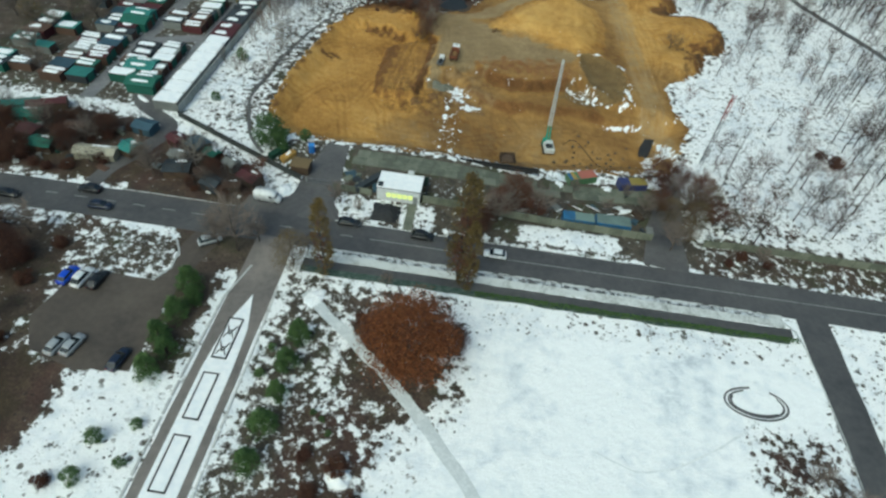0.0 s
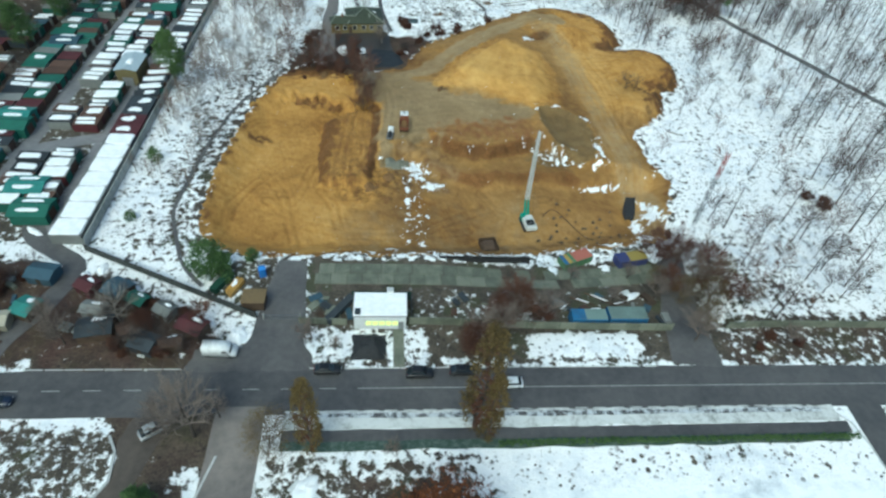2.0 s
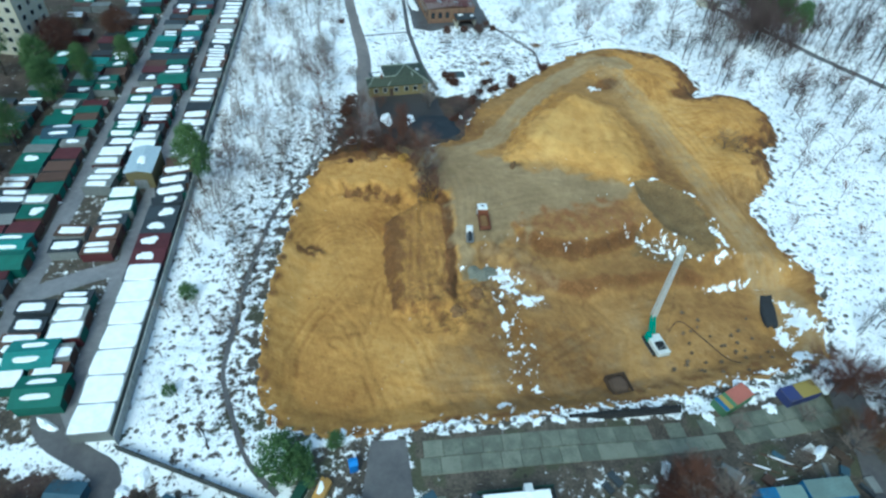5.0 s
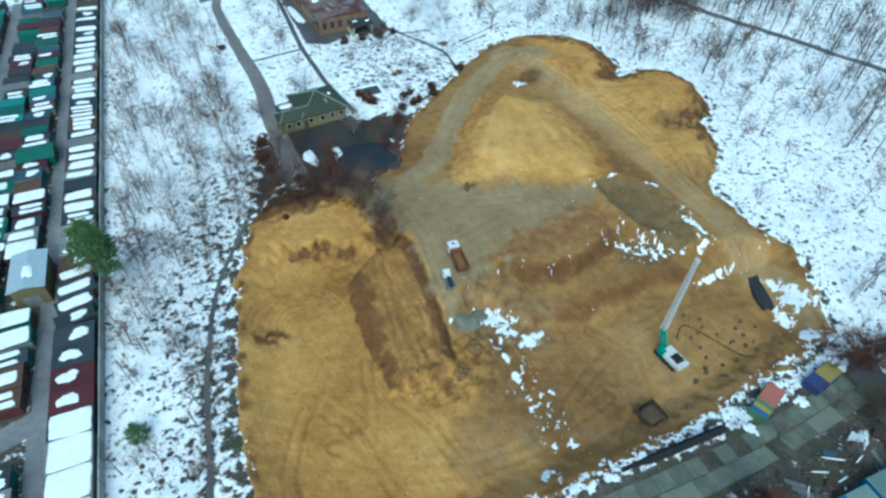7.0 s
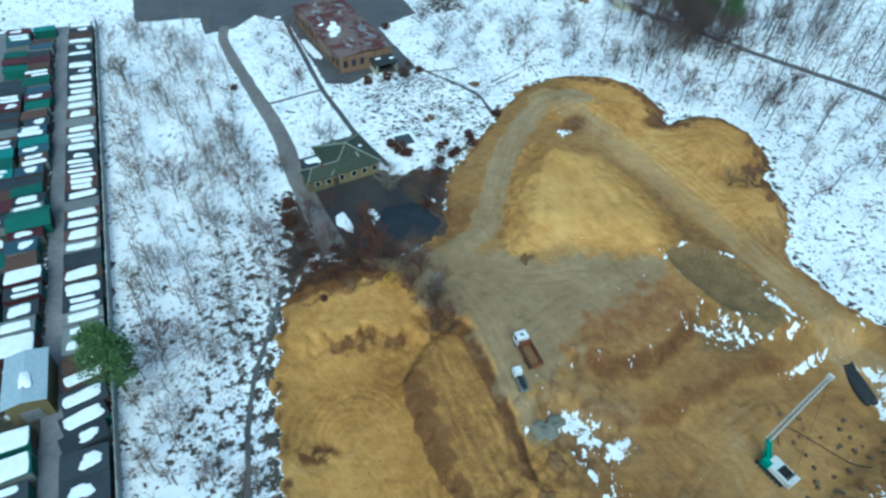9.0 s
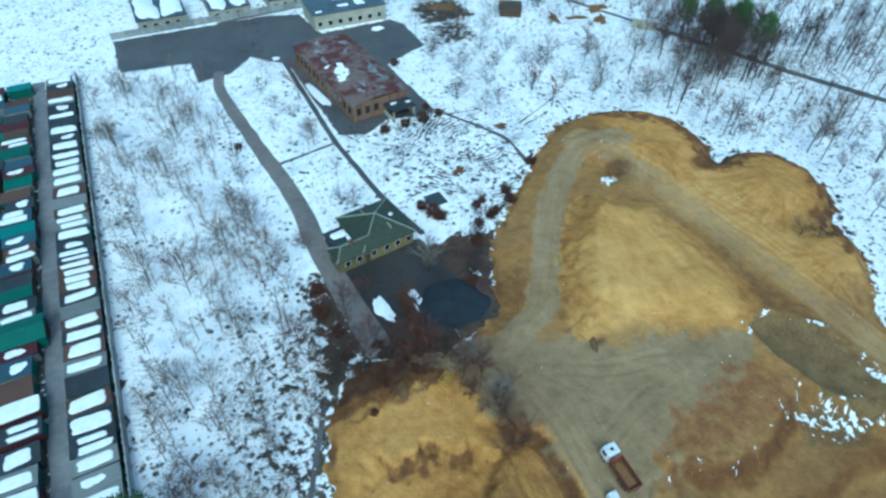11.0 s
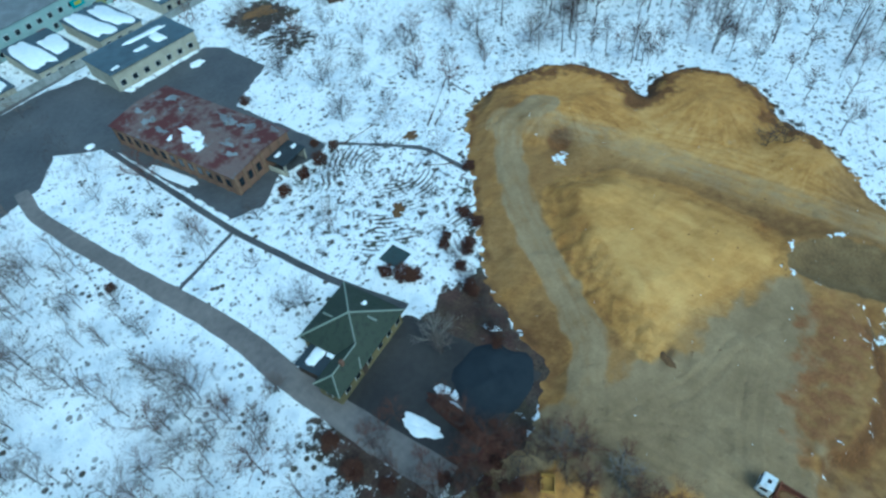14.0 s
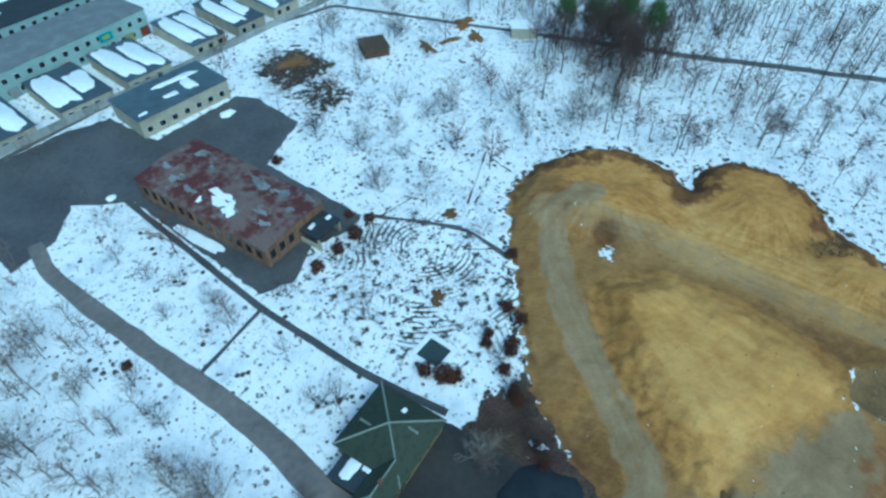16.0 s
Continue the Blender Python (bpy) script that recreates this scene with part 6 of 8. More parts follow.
for x, y, c in ((-82.9, 119.0, "green"), (-86.6, 126.0, "turquoise"), (-100, 152, "turquoise"), (-99, 148, "green"), (-103, 190, "blue"), (-83, 214.6, "green")):
    g = thing("gabled_garage", at_ground(x, y, rng.uniform(-4, 4)), f"{c} sheet garage with a ridged roof and snow strips", "garage")
    part("wall", box(bmesh.new(), -3.4, 3.4, -2.6, 2.6, -0.2, 2.5), GCOL[c], g)
    part("roof", gable(bmesh.new(), -3.4, 3.4, -2.6, 2.6, 2.5, 3.3, "x", 0.3), GCOL[c], g)
    if rng.random() < 0.7:
        for s in (-1, 1):
            bm = prism(bmesh.new(), patch_outline(rng.uniform(-0.6, 0.6), s * 1.3, 2.1, 0.55, int(x * s), 18, 0.15), 2.85, 3.06, 0.1)
            part("snow_strip", bm, SNOW, g, "strip of white snow")
    part("door", box(bmesh.new(), 3.38, 3.5, -1.2, 1.2, 0, 2.1), RUST, g)

# allotment sheds south of the lane
for i, (x, y, sx, sy, c, t) in enumerate(((-74.6, 102.6, 2.2, 1.8, "blue", -10), (-74.0, 94.5, 1.6, 1.8, "turquoise", -20), (-80.0, 91.6, 4.2, 1.5, "cream", 5), (-60.6, 98.8, 1.9, 1.9, "blue", -28), (-66.0, 99.6, 1.6, 1.4, "red", -28), (-56.5, 96.3, 1.6, 1.1, "green", -28), (-88, 99, 2.6, 1.8, "rust", 10), (-92, 92, 2.4, 1.8, "green", 0), (-101, 101, 2.8, 1.8, "green", 10), (-97, 95.5, 2, 1.6, "red", -10), (-109, 93, 3, 1.6, "dark", 5), (-46.0, 90.6, 2.2, 1.6, "red", -25), (-52.8, 87.2, 1.9, 1.6, "dark", -20), (-48.6, 87.2, 1.6, 1.0, "rust", 12), (-51.4, 94.0, 1.5, 1.2, "grey", -28), (-56.2, 90.0, 1.4, 1.2, "rust", 30), (-63.0, 94.2, 1.8, 1.2, "grey", -10), (-61.5, 90.3, 2.6, 1.9, "dark", 10), (-105.5, 104, 5.0, 1.2, "turquoise", 24), (-99.5, 106, 4.0, 1.4, "red", 24))):
    s = thing("allotment_shed", at_ground(x, y, t), f"small {c} allotment shed among brown scrub", "shed", "allotment sheds")
    part("wall", box(bmesh.new(), -sx, sx, -sy, sy, -0.3, 1.9), WOOD_DARK if i % 2 else GCOL[c], s)
    part("roof", gable(bmesh.new(), -sx, sx, -sy, sy, 1.9, 2.5, "x", 0.25, 0.1), GCOL[c], s)
    if i % 3:
        part("snow_patch", prism(bmesh.new(), patch_outline(0.2 * sx, sy * 0.55, sx * 0.5, sy * 0.3, i + 5, 16, 0.3), 2.1, 2.36, 0.1), SNOW, s, "patch of white snow")
    part("door", box(bmesh.new(), -0.4, 0.4, -sy - 0.06, -sy + 0.02, 0, 1.7), WOOD_DARK, s)


# ---- trees and shrubs ----
def bare_crown(rng, h, spread, limbs, forks, twigs, low=0.3, thin=1.0):
    """Trunk and limbs of a leafless tree; returns the two meshes' bmesh."""
    trunk, crown = bmesh.new(), bmesh.new()
    p, r = Vector((0, 0, -0.4)), 0.018 * h * thin
    tops = []
    for i in range(5):
        q = Vector((rng.uniform(-0.02, 0.02) * h, rng.uniform(-0.02, 0.02) * h, h * 0.88 * (i + 1) / 5))
        stick(trunk, p, q, r * (1 - i * 0.18), r * (1 - (i + 1) * 0.18), 6)
        tops.append((p.copy(), q.copy()))
        p = q
    for i in range(limbs):
        f = low + (1 - low) * (i + rng.random()) / limbs
        k = min(4, int(f * 5))
        a = tops[k][0].lerp(tops[k][1], f * 5 - k)
        az, up = rng.uniform(0, 6.283), rng.uniform(0.5, 1.1)
        ln = spread * (1.15 - 0.75 * f) * rng.uniform(0.7, 1.15)
        d = Vector((math.cos(az), math.sin(az), up)).normalized()
        b = a + d * ln
        r0 = 0.0095 * h * thin * (1.25 - f)
        stick(crown, a, b, r0, r0 * 0.45, 4)
        for _ in range(forks):
            s = rng.uniform(0.3, 1.0)
            c = a.lerp(b, s)
            d2 = (d + Vector((rng.gauss(0, 0.6), rng.gauss(0, 0.6), rng.uniform(-0.1, 0.7)))).normalized()
            e = c + d2 * ln * rng.uniform(0.3, 0.6)
            stick(crown, c, e, r0 * 0.45, r0 * 0.2, 3)
            for _ in range(twigs):
                c2 = c.lerp(e, rng.uniform(0.25, 1))
                d3 = (d2 + Vector((rng.gauss(0, 0.7), rng.gauss(0, 0.7), rng.uniform(-0.1, 0.7)))).normalized()
                stick(crown, c2, c2 + d3 * ln * rng.uniform(0.22, 0.48), r0 * 0.22, r0 * 0.1, 3)
    return trunk, crown


def leaf(bm, p, size, rng, lean=None):
    """One small bent leaf or needle spray."""
    u = Vector((rng.gauss(0, 1), rng.gauss(0, 1), rng.gauss(0, 0.6))).normalized() if lean is None else lean
    w = u.cross(Vector((rng.gauss(0, 1), rng.gauss(0, 1), rng.gauss(0, 1)))).normalized()
    k = u.cross(w) * size * 0.12
    v = [bm.verts.new(p + q) for q in (-u * size * 0.5, w * size * 0.28 + k, u * size * 0.5, -w * size * 0.28 + k)]
    bm.faces.new((v[0], v[1], v[2]))
    bm.faces.new((v[0], v[2], v[3]))


def leafy_crown(rng, h, r, count, size, bottom=0.1, cone=0.0, clumps=26):
    """A crown of small leaves in uneven clumps; cone 1 narrows it towards the top."""
    bm = bmesh.new()
    cs = []
    for _ in range(clumps):
        f = rng.random() ** 0.8
        rr = r * ((1 - f) * cone + (1 - cone) * math.sqrt(max(0.05, 1 - (2 * f - 1) ** 2))) * rng.uniform(0.5, 1.0)
        a = rng.uniform(0, 6.283)
        cs.append((Vector((rr * math.cos(a), rr * math.sin(a), h * (bottom + (1 - bottom) * f * 0.95))), rng.uniform(0.22, 0.42) * r * (1 - 0.5 * f * cone)))
    for _ in range(count):
        c, s = rng.choice(cs)
        d = Vector((rng.gauss(0, 1), rng.gauss(0, 1), rng.gauss(0, 0.8)))
        d = d.normalized() * s * rng.random() ** 0.4
        leaf(bm, c + d, size * rng.uniform(0.6, 1.3), rng, (Vector((c.x, c.y, -0.25 * h * 0.1)).normalized() + d.normalized() * 0.7).normalized() if cone > 0.5 else None)
    return bm


PROTO = {}


def plant(kind, x, y, size=1.0, turn=0.0, lift=0.0):
    """Sets a tree or shrub of a kind on the ground, as a copy of the first of its kind."""
    m = pose(x, y, level(x, y) + lift, 0, 0, turn) @ Matrix.Diagonal((size, size, size, 1))
    if kind in PROTO:
        return copy_thing(PROTO[kind], m)
    base, seed = kind.rsplit("_", 1)
    rng = random.Random(int(seed) * 31 + len(base))
    if base in ("bare_tree", "pale_sapling", "red_sapling", "big_tree", "pale_tree", "brown_tree"):
        h, sp, a, b, c, low, thin = {"bare_tree": (9.5, 3.5, 22, 5, 6, 0.38, 0.72), "pale_sapling": (5.5, 2.4, 18, 5, 7, 0.15, 0.48), "red_sapling": (6.5, 2.8, 20, 5, 6, 0.2, 0.58), "pale_tree": (10.0, 5.0, 24, 5, 4, 0.2, 1.3), "big_tree": (12.0, 5.6, 28, 6, 6, 0.25, 1.45), "brown_tree": (9.5, 4.8, 34, 7, 9, 0.12, 0.85)}[base]
        t, c2 = bare_crown(rng, h * rng.uniform(0.85, 1.15), sp * rng.uniform(0.85, 1.15), a, b, c, low, thin)
        name, label, cat = {"bare_tree": ("tree", "slender leafless grey-brown tree standing in snow", "tree"), "pale_sapling": ("sapling", "thin pale leafless sapling in the snow", "tree"), "red_sapling": ("sapling", "leafless reddish sapling with fine twigs", "tree"), "pale_tree": ("tree", "pale leafless tree with spreading silvery limbs", "tree"), "big_tree": ("tree", "large spreading leafless tree with dark limbs", "tree"), "brown_tree": ("tree", "dense twiggy red-brown tree beside the drive", "tree")}[base]
        ob = thing(name, m, label, cat)
        part("trunk", t, TWIG_PALE if base == "pale_tree" else BARK, ob)
        part("crown", c2, {"pale_tree": TWIG_PALE, "big_tree": TWIG_OLIVE, "bare_tree": TWIG_ROSE, "pale_sapling": TWIG_OLIVE, "red_sapling": TWIG_RED, "brown_tree": TWIG_RED}.get(base, TWIG), ob)
    elif base == "fir":
        ob = thing("fir", m, "dark green conifer on snowy ground", "fir")
        part("trunk", stick(bmesh.new(), (0, 0, -0.3), (0, 0, 3.2), 0.12, 0.04, 6), BARK, ob)
        part("crown", leafy_crown(rng, 4.2, 1.9, 3600, 0.22, 0.03, 0.8, 80), NEEDLE, ob)
    elif base == "pine":
        ob = thing("pine", m, "tall dark green pine beside the garages", "pine")
        part("trunk", stick(bmesh.new(), (0, 0, -0.3), (0, 0, 11.5), 0.26, 0.08, 7), BARK, ob)
        part("crown", leafy_crown(rng, 13.0, 3.6, 7000, 0.34, 0.3, 0.45, 120), NEEDLE, ob)
    elif base == "evergreen_bush":
        ob = thing("evergreen_bush", m, "rounded dark green evergreen bush in snow", "bush")
        part("stem", stick(bmesh.new(), (0, 0, -0.2), (0.1, 0, 1.2), 0.09, 0.03, 5), BARK, ob)
        part("crown", leafy_crown(rng, 2.3, 1.25, 2600, 0.15, 0.0, 0.15, 50), NEEDLE, ob)
    elif base == "russet_bush":
        ob = thing("russet_bush", m, "low dense russet-brown bush", "bush")
        bm = bmesh.new()
        for _ in range(60):
            a, k = rng.uniform(0, 6.283), rng.random()
            stick(bm, (0, 0, -0.1), (math.cos(a) * 1.2 * k, math.sin(a) * 1.2 * k, 1.5 * (1.1 - k * k)), 0.025, 0.01, 3)
        part("branchwork", bm, TWIG_RED, ob)
        part("crown", leafy_crown(rng, 1.75, 1.2, 2000, 0.19, 0.0, 0.0, 40), RUSSET, ob)
    elif base == "brush":
        ob = thing("bare_bush", m, "leafless grey-brown bush with fine stems", "bush")
        t, c2 = bare_crown(rng, 2.7, 2.0, 26, 4, 4, 0.04, 0.9)
        part("stem", t, BARK, ob)
        part("crown", c2, TWIG, ob)
    elif base == "russet_tree":
        ob = thing("leafy_tree", m, "broad tree still holding red-brown leaves", "tree")
        t, c2 = bare_crown(rng, 9.5, 5.0, 20, 4, 2, 0.2, 1.1)
        part("trunk", t, BARK, ob)
        part("branchwork", c2, TWIG_RED, ob)
        part("crown", leafy_crown(rng, 9.8, 5.8, 15000, 0.3, 0.12, 0.0, 190), RED_LEAF if seed == "0" else RUSSET, ob)
    elif base == "olive_tree":
        ob = thing("leafy_tree", m, "bushy tree with thin olive-brown foliage", "tree")
        t, c2 = bare_crown(rng, 9.0, 4.2, 30, 5, 4, 0.15, 1.0)
        part("trunk", t, BARK, ob)
        part("branchwork", c2, TWIG_OLIVE, ob)
        part("crown", leafy_crown(rng, 9.0, 3.9, 3800, 0.2, 0.1, 0.1, 150), OLIVE_LEAF, ob)
    elif base == "poplar":
        ob = thing("poplar", m, "narrow columnar poplar with brown leaves", "tree")
        t, c2 = bare_crown(rng, 15.0, 1.6, 40, 3, 3, 0.1, 0.9)
        part("trunk", t, BARK, ob)
        part("branchwork", c2, TWIG_RED, ob)
        part("crown", leafy_crown(rng, 15.0, 1.7, 3600, 0.24, 0.03, 0.25, 120), OLIVE_LEAF, ob)
    PROTO[kind] = ob
    return ob


def tag_group(ob, group):
    ob["group"] = group
    return ob


rng = random.Random(12)
# conifers and shrubs of the park beside the driveway
for i, (x, y, s) in enumerate(((-45.2, 43.4, 1.15), (-46.4, 49.6, 1.1), (-45.7, 54.4, 1.15), (-46, 60.6, 1.0), (-24.4, 53.8, 1.05), (-24.8, 48.2, 1.0), (-24.8, 43.0, 0.8), (-25, 37.3, 1.1), (-25.3, 31.6, 0.95), (-44.2, 47.2, 0.8), (-44.4, 58, 0.8))):
    tag_group(plant(f"fir_{i % 3}", x, y, s * (1.12 if x < -40 else 0.98), i * 70), "conifers beside the driveway")
for i, (x, y, s) in enumerate(((-47.6, 31.9, 1.1), (-47.7, 26, 1.1), (-42.9, 34.8, 0.7), (-42.4, 28.9, 0.7), (-28.6, 46, 0.65), (-28.2, 51, 0.6), (-27.2, 37.6, 0.6), (-15.5, 38, 0.4), (-18.5, 41, 0.4), (-17, 40, 0.4), (-65.6, 138.6, 1.3), (-64.6, 118.4, 0.9), (-39.2, 107.6, 1.1))):
    plant(f"evergreen_bush_{i % 2}", x, y, s, i * 50)
plant("evergreen_bush_0", -46.2, 104.6, 2.9, 20)
plant("evergreen_bush_1", -44.2, 103.2, 2.1, 80)
plant("pine_0", -69.0, 170.8, 1.2, 0)
for x, y, s in ((-118, 178, 0.9), (-122, 168, 0.8), (-112, 186, 0.9), (-110, 158, 0.7), (-126, 205, 1.0), (-109, 204, 0.9), (-113, 212, 1.0), (-104, 214, 0.8), (-96, 222, 0.7), (-125, 190, 1.0), (-128, 222, 1.0)):
    plant("pine_0", x, y, s, x * 7)
for i in range(26):
    x, y = rng.uniform(-150, -104), rng.uniform(140, 300)
    plant(("olive_tree_0", "big_tree_0", "russet_tree_1", "olive_tree_0", "big_tree_1")[i % 5], x, y, rng.uniform(0.7, 1.1), rng.uniform(0, 360))
for x, y, s in ((45.5, 111, 1.0), (50.5, 105, 0.9), (42, 101.5, 0.75), (9.6, 95.2, 0.95), (6.2, 91.0, 0.7), (14, 92.6, 0.6), (53, 98, 0.7), (-45, 92.4, 0.55)):
    plant("brown_tree_0", x, y, s, x * 23)
for x, y, s in ((43.5, 99, 0.75), (46.5, 93.5, 0.7), (40.5, 104, 0.6), (49, 98, 0.8), (53, 104, 0.8)):
    plant("olive_tree_0", x, y, s, x * 19)
for x, y, s in ((101, 250, 0.9), (104, 243, 1.0), (99, 258, 0.8), (107, 236, 0.9), (100, 246, 0.75)):
    plant("pine_0", x, y, s, x * 7)
for x, y, s in ((-58.5, 92.5, 0.9), (-16.0, 201.6, 0.85), (-20.5, 178.0, 0.75), (-19.0, 170.5, 0.7)):
    plant("pale_tree_0", x, y, s, x * 11)
plant("russet_tree_0", -6.1, 52.6, 1.3, 10)
plant("russet_tree_1", -11.5, 55.5, 0.6, 60)
plant("russet_tree_1", 0.6, 56.5, 0.55, 200)
for x, y, s in ((-112, 90, 0.6), (-104, 97, 0.55), (-96, 88, 0.6), (-88, 94, 0.5), (-120, 98, 0.7), (-82, 100, 0.5)):
    plant("russet_tree_1", x, y, s, x * 17)
for x, y, s in ((-79, 60, 0.8), (-88, 66, 0.8), (-92, 52, 0.9), (-76, 38, 0.8), (-84, 44, 0.7), (-103, 62, 0.9), (-97, 74.0 - 8, 0.7), (-54.5, 91.5, 0.4), (-68, 27, 0.7)):
    plant("russet_tree_1", x, y, s, x * 9)
plant("russet_tree_1", 2.2, 86.6, 0.62, 40)
plant("poplar_0", -24.3, 68.6, 1.3, 0)
plant("poplar_0", 0.4, 71.6, 1.4, 120)
plant("poplar_0", 2.0, 70.2, 0.9, 10)
plant("olive_tree_0", -30.3, 69.2, 1.0, 40)
for x, y, s, k in ((-41.6, 71.2, 1.3, 0), (-45.5, 71.6, 1.0, 1), (-38.5, 74.2, 0.7, 1), (-12.4, 67.8, 0.45, 1), (-27.2, 88.6, 0.55, 0), (2.6, 88.4, 0.95, 1), (6.5, 89.5, 0.85, 0), (9.0, 93.5, 0.85, 1), (15.9, 94.0, 0.8, 0), (12.2, 99.6, 0.6, 1), (23.5, 105.6, 0.5, 1), (35.5, 106.0, 0.5, 1), (38.8, 99.6, 0.75, 1), (42.5, 88.5, 0.8, 0), (48.5, 103.5, 0.9, 0), (52.0, 110.0, 0.8, 1), (46.8, 109.2, 0.7, 0), (55.5, 96.5, 0.8, 1), (60, 88, 0.5, 0), (-112, 150, 0.8, 0), (-118, 140, 0.8, 1), (-124, 156, 0.9, 0), (-108, 170, 0.7, 1), (-116, 128, 0.8, 0), (-128, 130, 0.8, 1), (-110, 120, 0.7, 0), (-64.5, 266.4, 0.8, 0), (-16.5, 200.3, 0.55, 0), (57, 42, 0.7, 1), (61, 38.5, 0.6, 0), (-22, 86.5, 0.4, 1), (30, 98.8, 0.5, 1), (-35.5, 216, 0.5, 0), (-66, 88, 0.7, 0), (-84, 96, 0.8, 1), (-95, 98, 0.8, 0), (-54.5, 88, 0.5, 1), (-70, 92, 0.6, 0), (-104, 87, 0.9, 1), (-80, 68, 0.8, 0), (-88, 58, 0.9, 1), (-76, 48, 0.8, 0), (-70, 36, 0.9, 1), (-82, 32, 0.8, 0)):
    plant(f"big_tree_{k}", x, y, s, x * 13)
for x, y, s in ((9.2, 248.0, 0.9), (7.6, 251.8, 0.8), (-8.6, 214.4, 1.6), (-7.4, 212.6, 1.1), (0.4, 212.6, 1.0), (1.6, 208.6, 1.0), (-39.3, 254, 1.0), (4.2, 247.0, 1.5), (-0.4, 246.6, 1.35), (-6.0, 246.0, 1.3), (-9.8, 217.2, 1.3), (9.4, 275.8, 1.3), (-8.2, 213, 1.0), (-51.3, 25, 1.2), (-36.8, 204, 1.3), (-38, 199, 1.5), (-36.5, 194, 1.2), (88.5, 127, 2.0), (86, 130, 1.4), (50, 104, 1.5), (57, 89, 1.1), (62, 87.6, 1.0), (54, 86.6, 1.0), (-74, 57, 1.6), (-77, 62, 1.5), (-73, 66, 1.3), (-80, 52, 1.8), (-71, 45, 1.2), (-13, 33, 1.6), (-10, 28, 1.5), (-16, 29, 1.4), (-18, 34, 1.2), (-12.5, 56.5, 1.6), (-15, 59, 1.3), (-9, 61, 1.2)):
    plant(f"russet_bush_{rng.randrange(2)}", x, y, s, rng.uniform(0, 360))
for i, (x, y, s) in enumerate(((-24.5, 262, 1.3), (-28, 276, 1.3), (-22.4, 223.5, 1.5), (-24.6, 226, 1.1), (-27, 268, 1.0), (-23, 254, 1.0), (-30, 258, 0.9), (-21.5, 237, 0.9), (-13.6, 245.6, 1.2), (21, 276, 1.6), (23, 279, 1.3), (27.5, 255.6, 1.2), (16.9, 252.6, 1.5), (18, 254.5, 1.2), (26.5, 247.5, 1.1), (33, 262, 1.3), (30, 283, 1.7), (36, 274, 1.2), (44, 262, 1.3), (38, 250, 1.2), (48, 248, 1.1), (-40.5, 250, 1.2), (-41.5, 243, 1.0), (-43, 232, 1.1), (9, 222, 0.9), (14, 240, 1.0))):
    plant(f"brush_{i % 2}", x, y, s, i * 47)
for x, y in [(8.0, 211.1), (19.3, 220.8), (3.0, 209.1), (8.6, 214.3)]:
    plant("russet_bush_0", x, y, 1.35, x * 40)
plant("brush_0", 54.0, 176.0, 1.5, 20)
plant("brush_1", 55.6, 173.6, 1.2, 90)
plant("russet_tree_1", 8.2, 94.6, 0.6, 70)
plant("russet_tree_1", 11.6, 97.0, 0.5, 150)
for i in range(9):
    plant(f"red_sapling_{i % 2}", 45.5 + rng.gauss(0, 3.2), 110.0 + rng.gauss(0, 3.0), rng.uniform(0.9, 1.3), rng.uniform(0, 360))
# brown scrub over the allotments
for i in range(120):
    x, y = rng.uniform(-118, -42), rng.uniform(85.5, 105)
    if y > 108 - (x + 70) * 0.48 - 6 and x > -72 or -76 < x < -68 and y < 108:
        continue
    plant(("russet_bush_0", "russet_bush_1", "brush_0", "brush_1")[i % 4], x, y, rng.uniform(0.8, 1.7), rng.uniform(0, 360))
for i in range(30):
    x, y = rng.uniform(-58, -41), rng.uniform(85.5, 97)
    if y < 92.5 - (x + 44) * 0.5:
        plant(("russet_bush_0", "russet_bush_1", "brush_0")[i % 3], x, y, rng.uniform(0.5, 1.0), rng.uniform(0, 360))
# scrub and saplings at the site's north-west corner
for i in range(46):
    t = rng.random()
    x, y = -46 + 24 * t + rng.gauss(0, 2.4), 181 + 6 * math.sin(t * 3) + rng.gauss(0, 2.6)
    plant(("russet_bush_0", "brush_0", "red_sapling_0", "brush_1", "red_sapling_1")[i % 5], x, y, rng.uniform(0.5, 1.15) * (0.8 if i % 5 in (2, 4) else 1), rng.uniform(0, 360))
for i in range(30):
    x, y = rng.uniform(-41, -26), rng.uniform(177, 185)
    plant(("russet_bush_0", "red_sapling_0", "russet_bush_1", "red_sapling_1", "brush_0")[i % 5], x, y, rng.uniform(0.45, 0.8), rng.uniform(0, 360))
for i in range(22):
    x, y = rng.uniform(-23, -17.5), rng.uniform(163, 182)
    plant(("red_sapling_1", "red_sapling_0", "brush_1")[i % 3], x, y, rng.uniform(0.75, 1.2), rng.uniform(0, 360))
for i in range(9):
    x, y = rng.gauss(-23.8, 0.5), rng.uniform(184, 198)
    plant(("red_sapling_0", "brush_1", "red_sapling_1")[i % 3], x, y, rng.uniform(0.7, 1.1), rng.uniform(0, 360), 0.5)
for i in range(18):
    x, y = rng.uniform(-9, 6), 0
    y = 187 + (x + 9) * 1.55 + rng.gauss(-0.5, 0.8) + 6
    plant(("russet_bush_1", "brush_0")[i % 2], x - 2.5, y, rng.uniform(0.5, 1.1), rng.uniform(0, 360))
for i in range(12):
    plant(("red_sapling_0", "red_sapling_1", "bare_tree_2")[i % 3], rng.uniform(-35, -28.5), rng.uniform(185, 200), rng.uniform(0.6, 0.95), rng.uniform(0, 360))
for i in range(8):
    plant(("red_sapling_1", "bare_tree_0")[i % 2], rng.uniform(-23, -18), rng.uniform(168, 184), rng.uniform(0.55, 0.9), rng.uniform(0, 360))
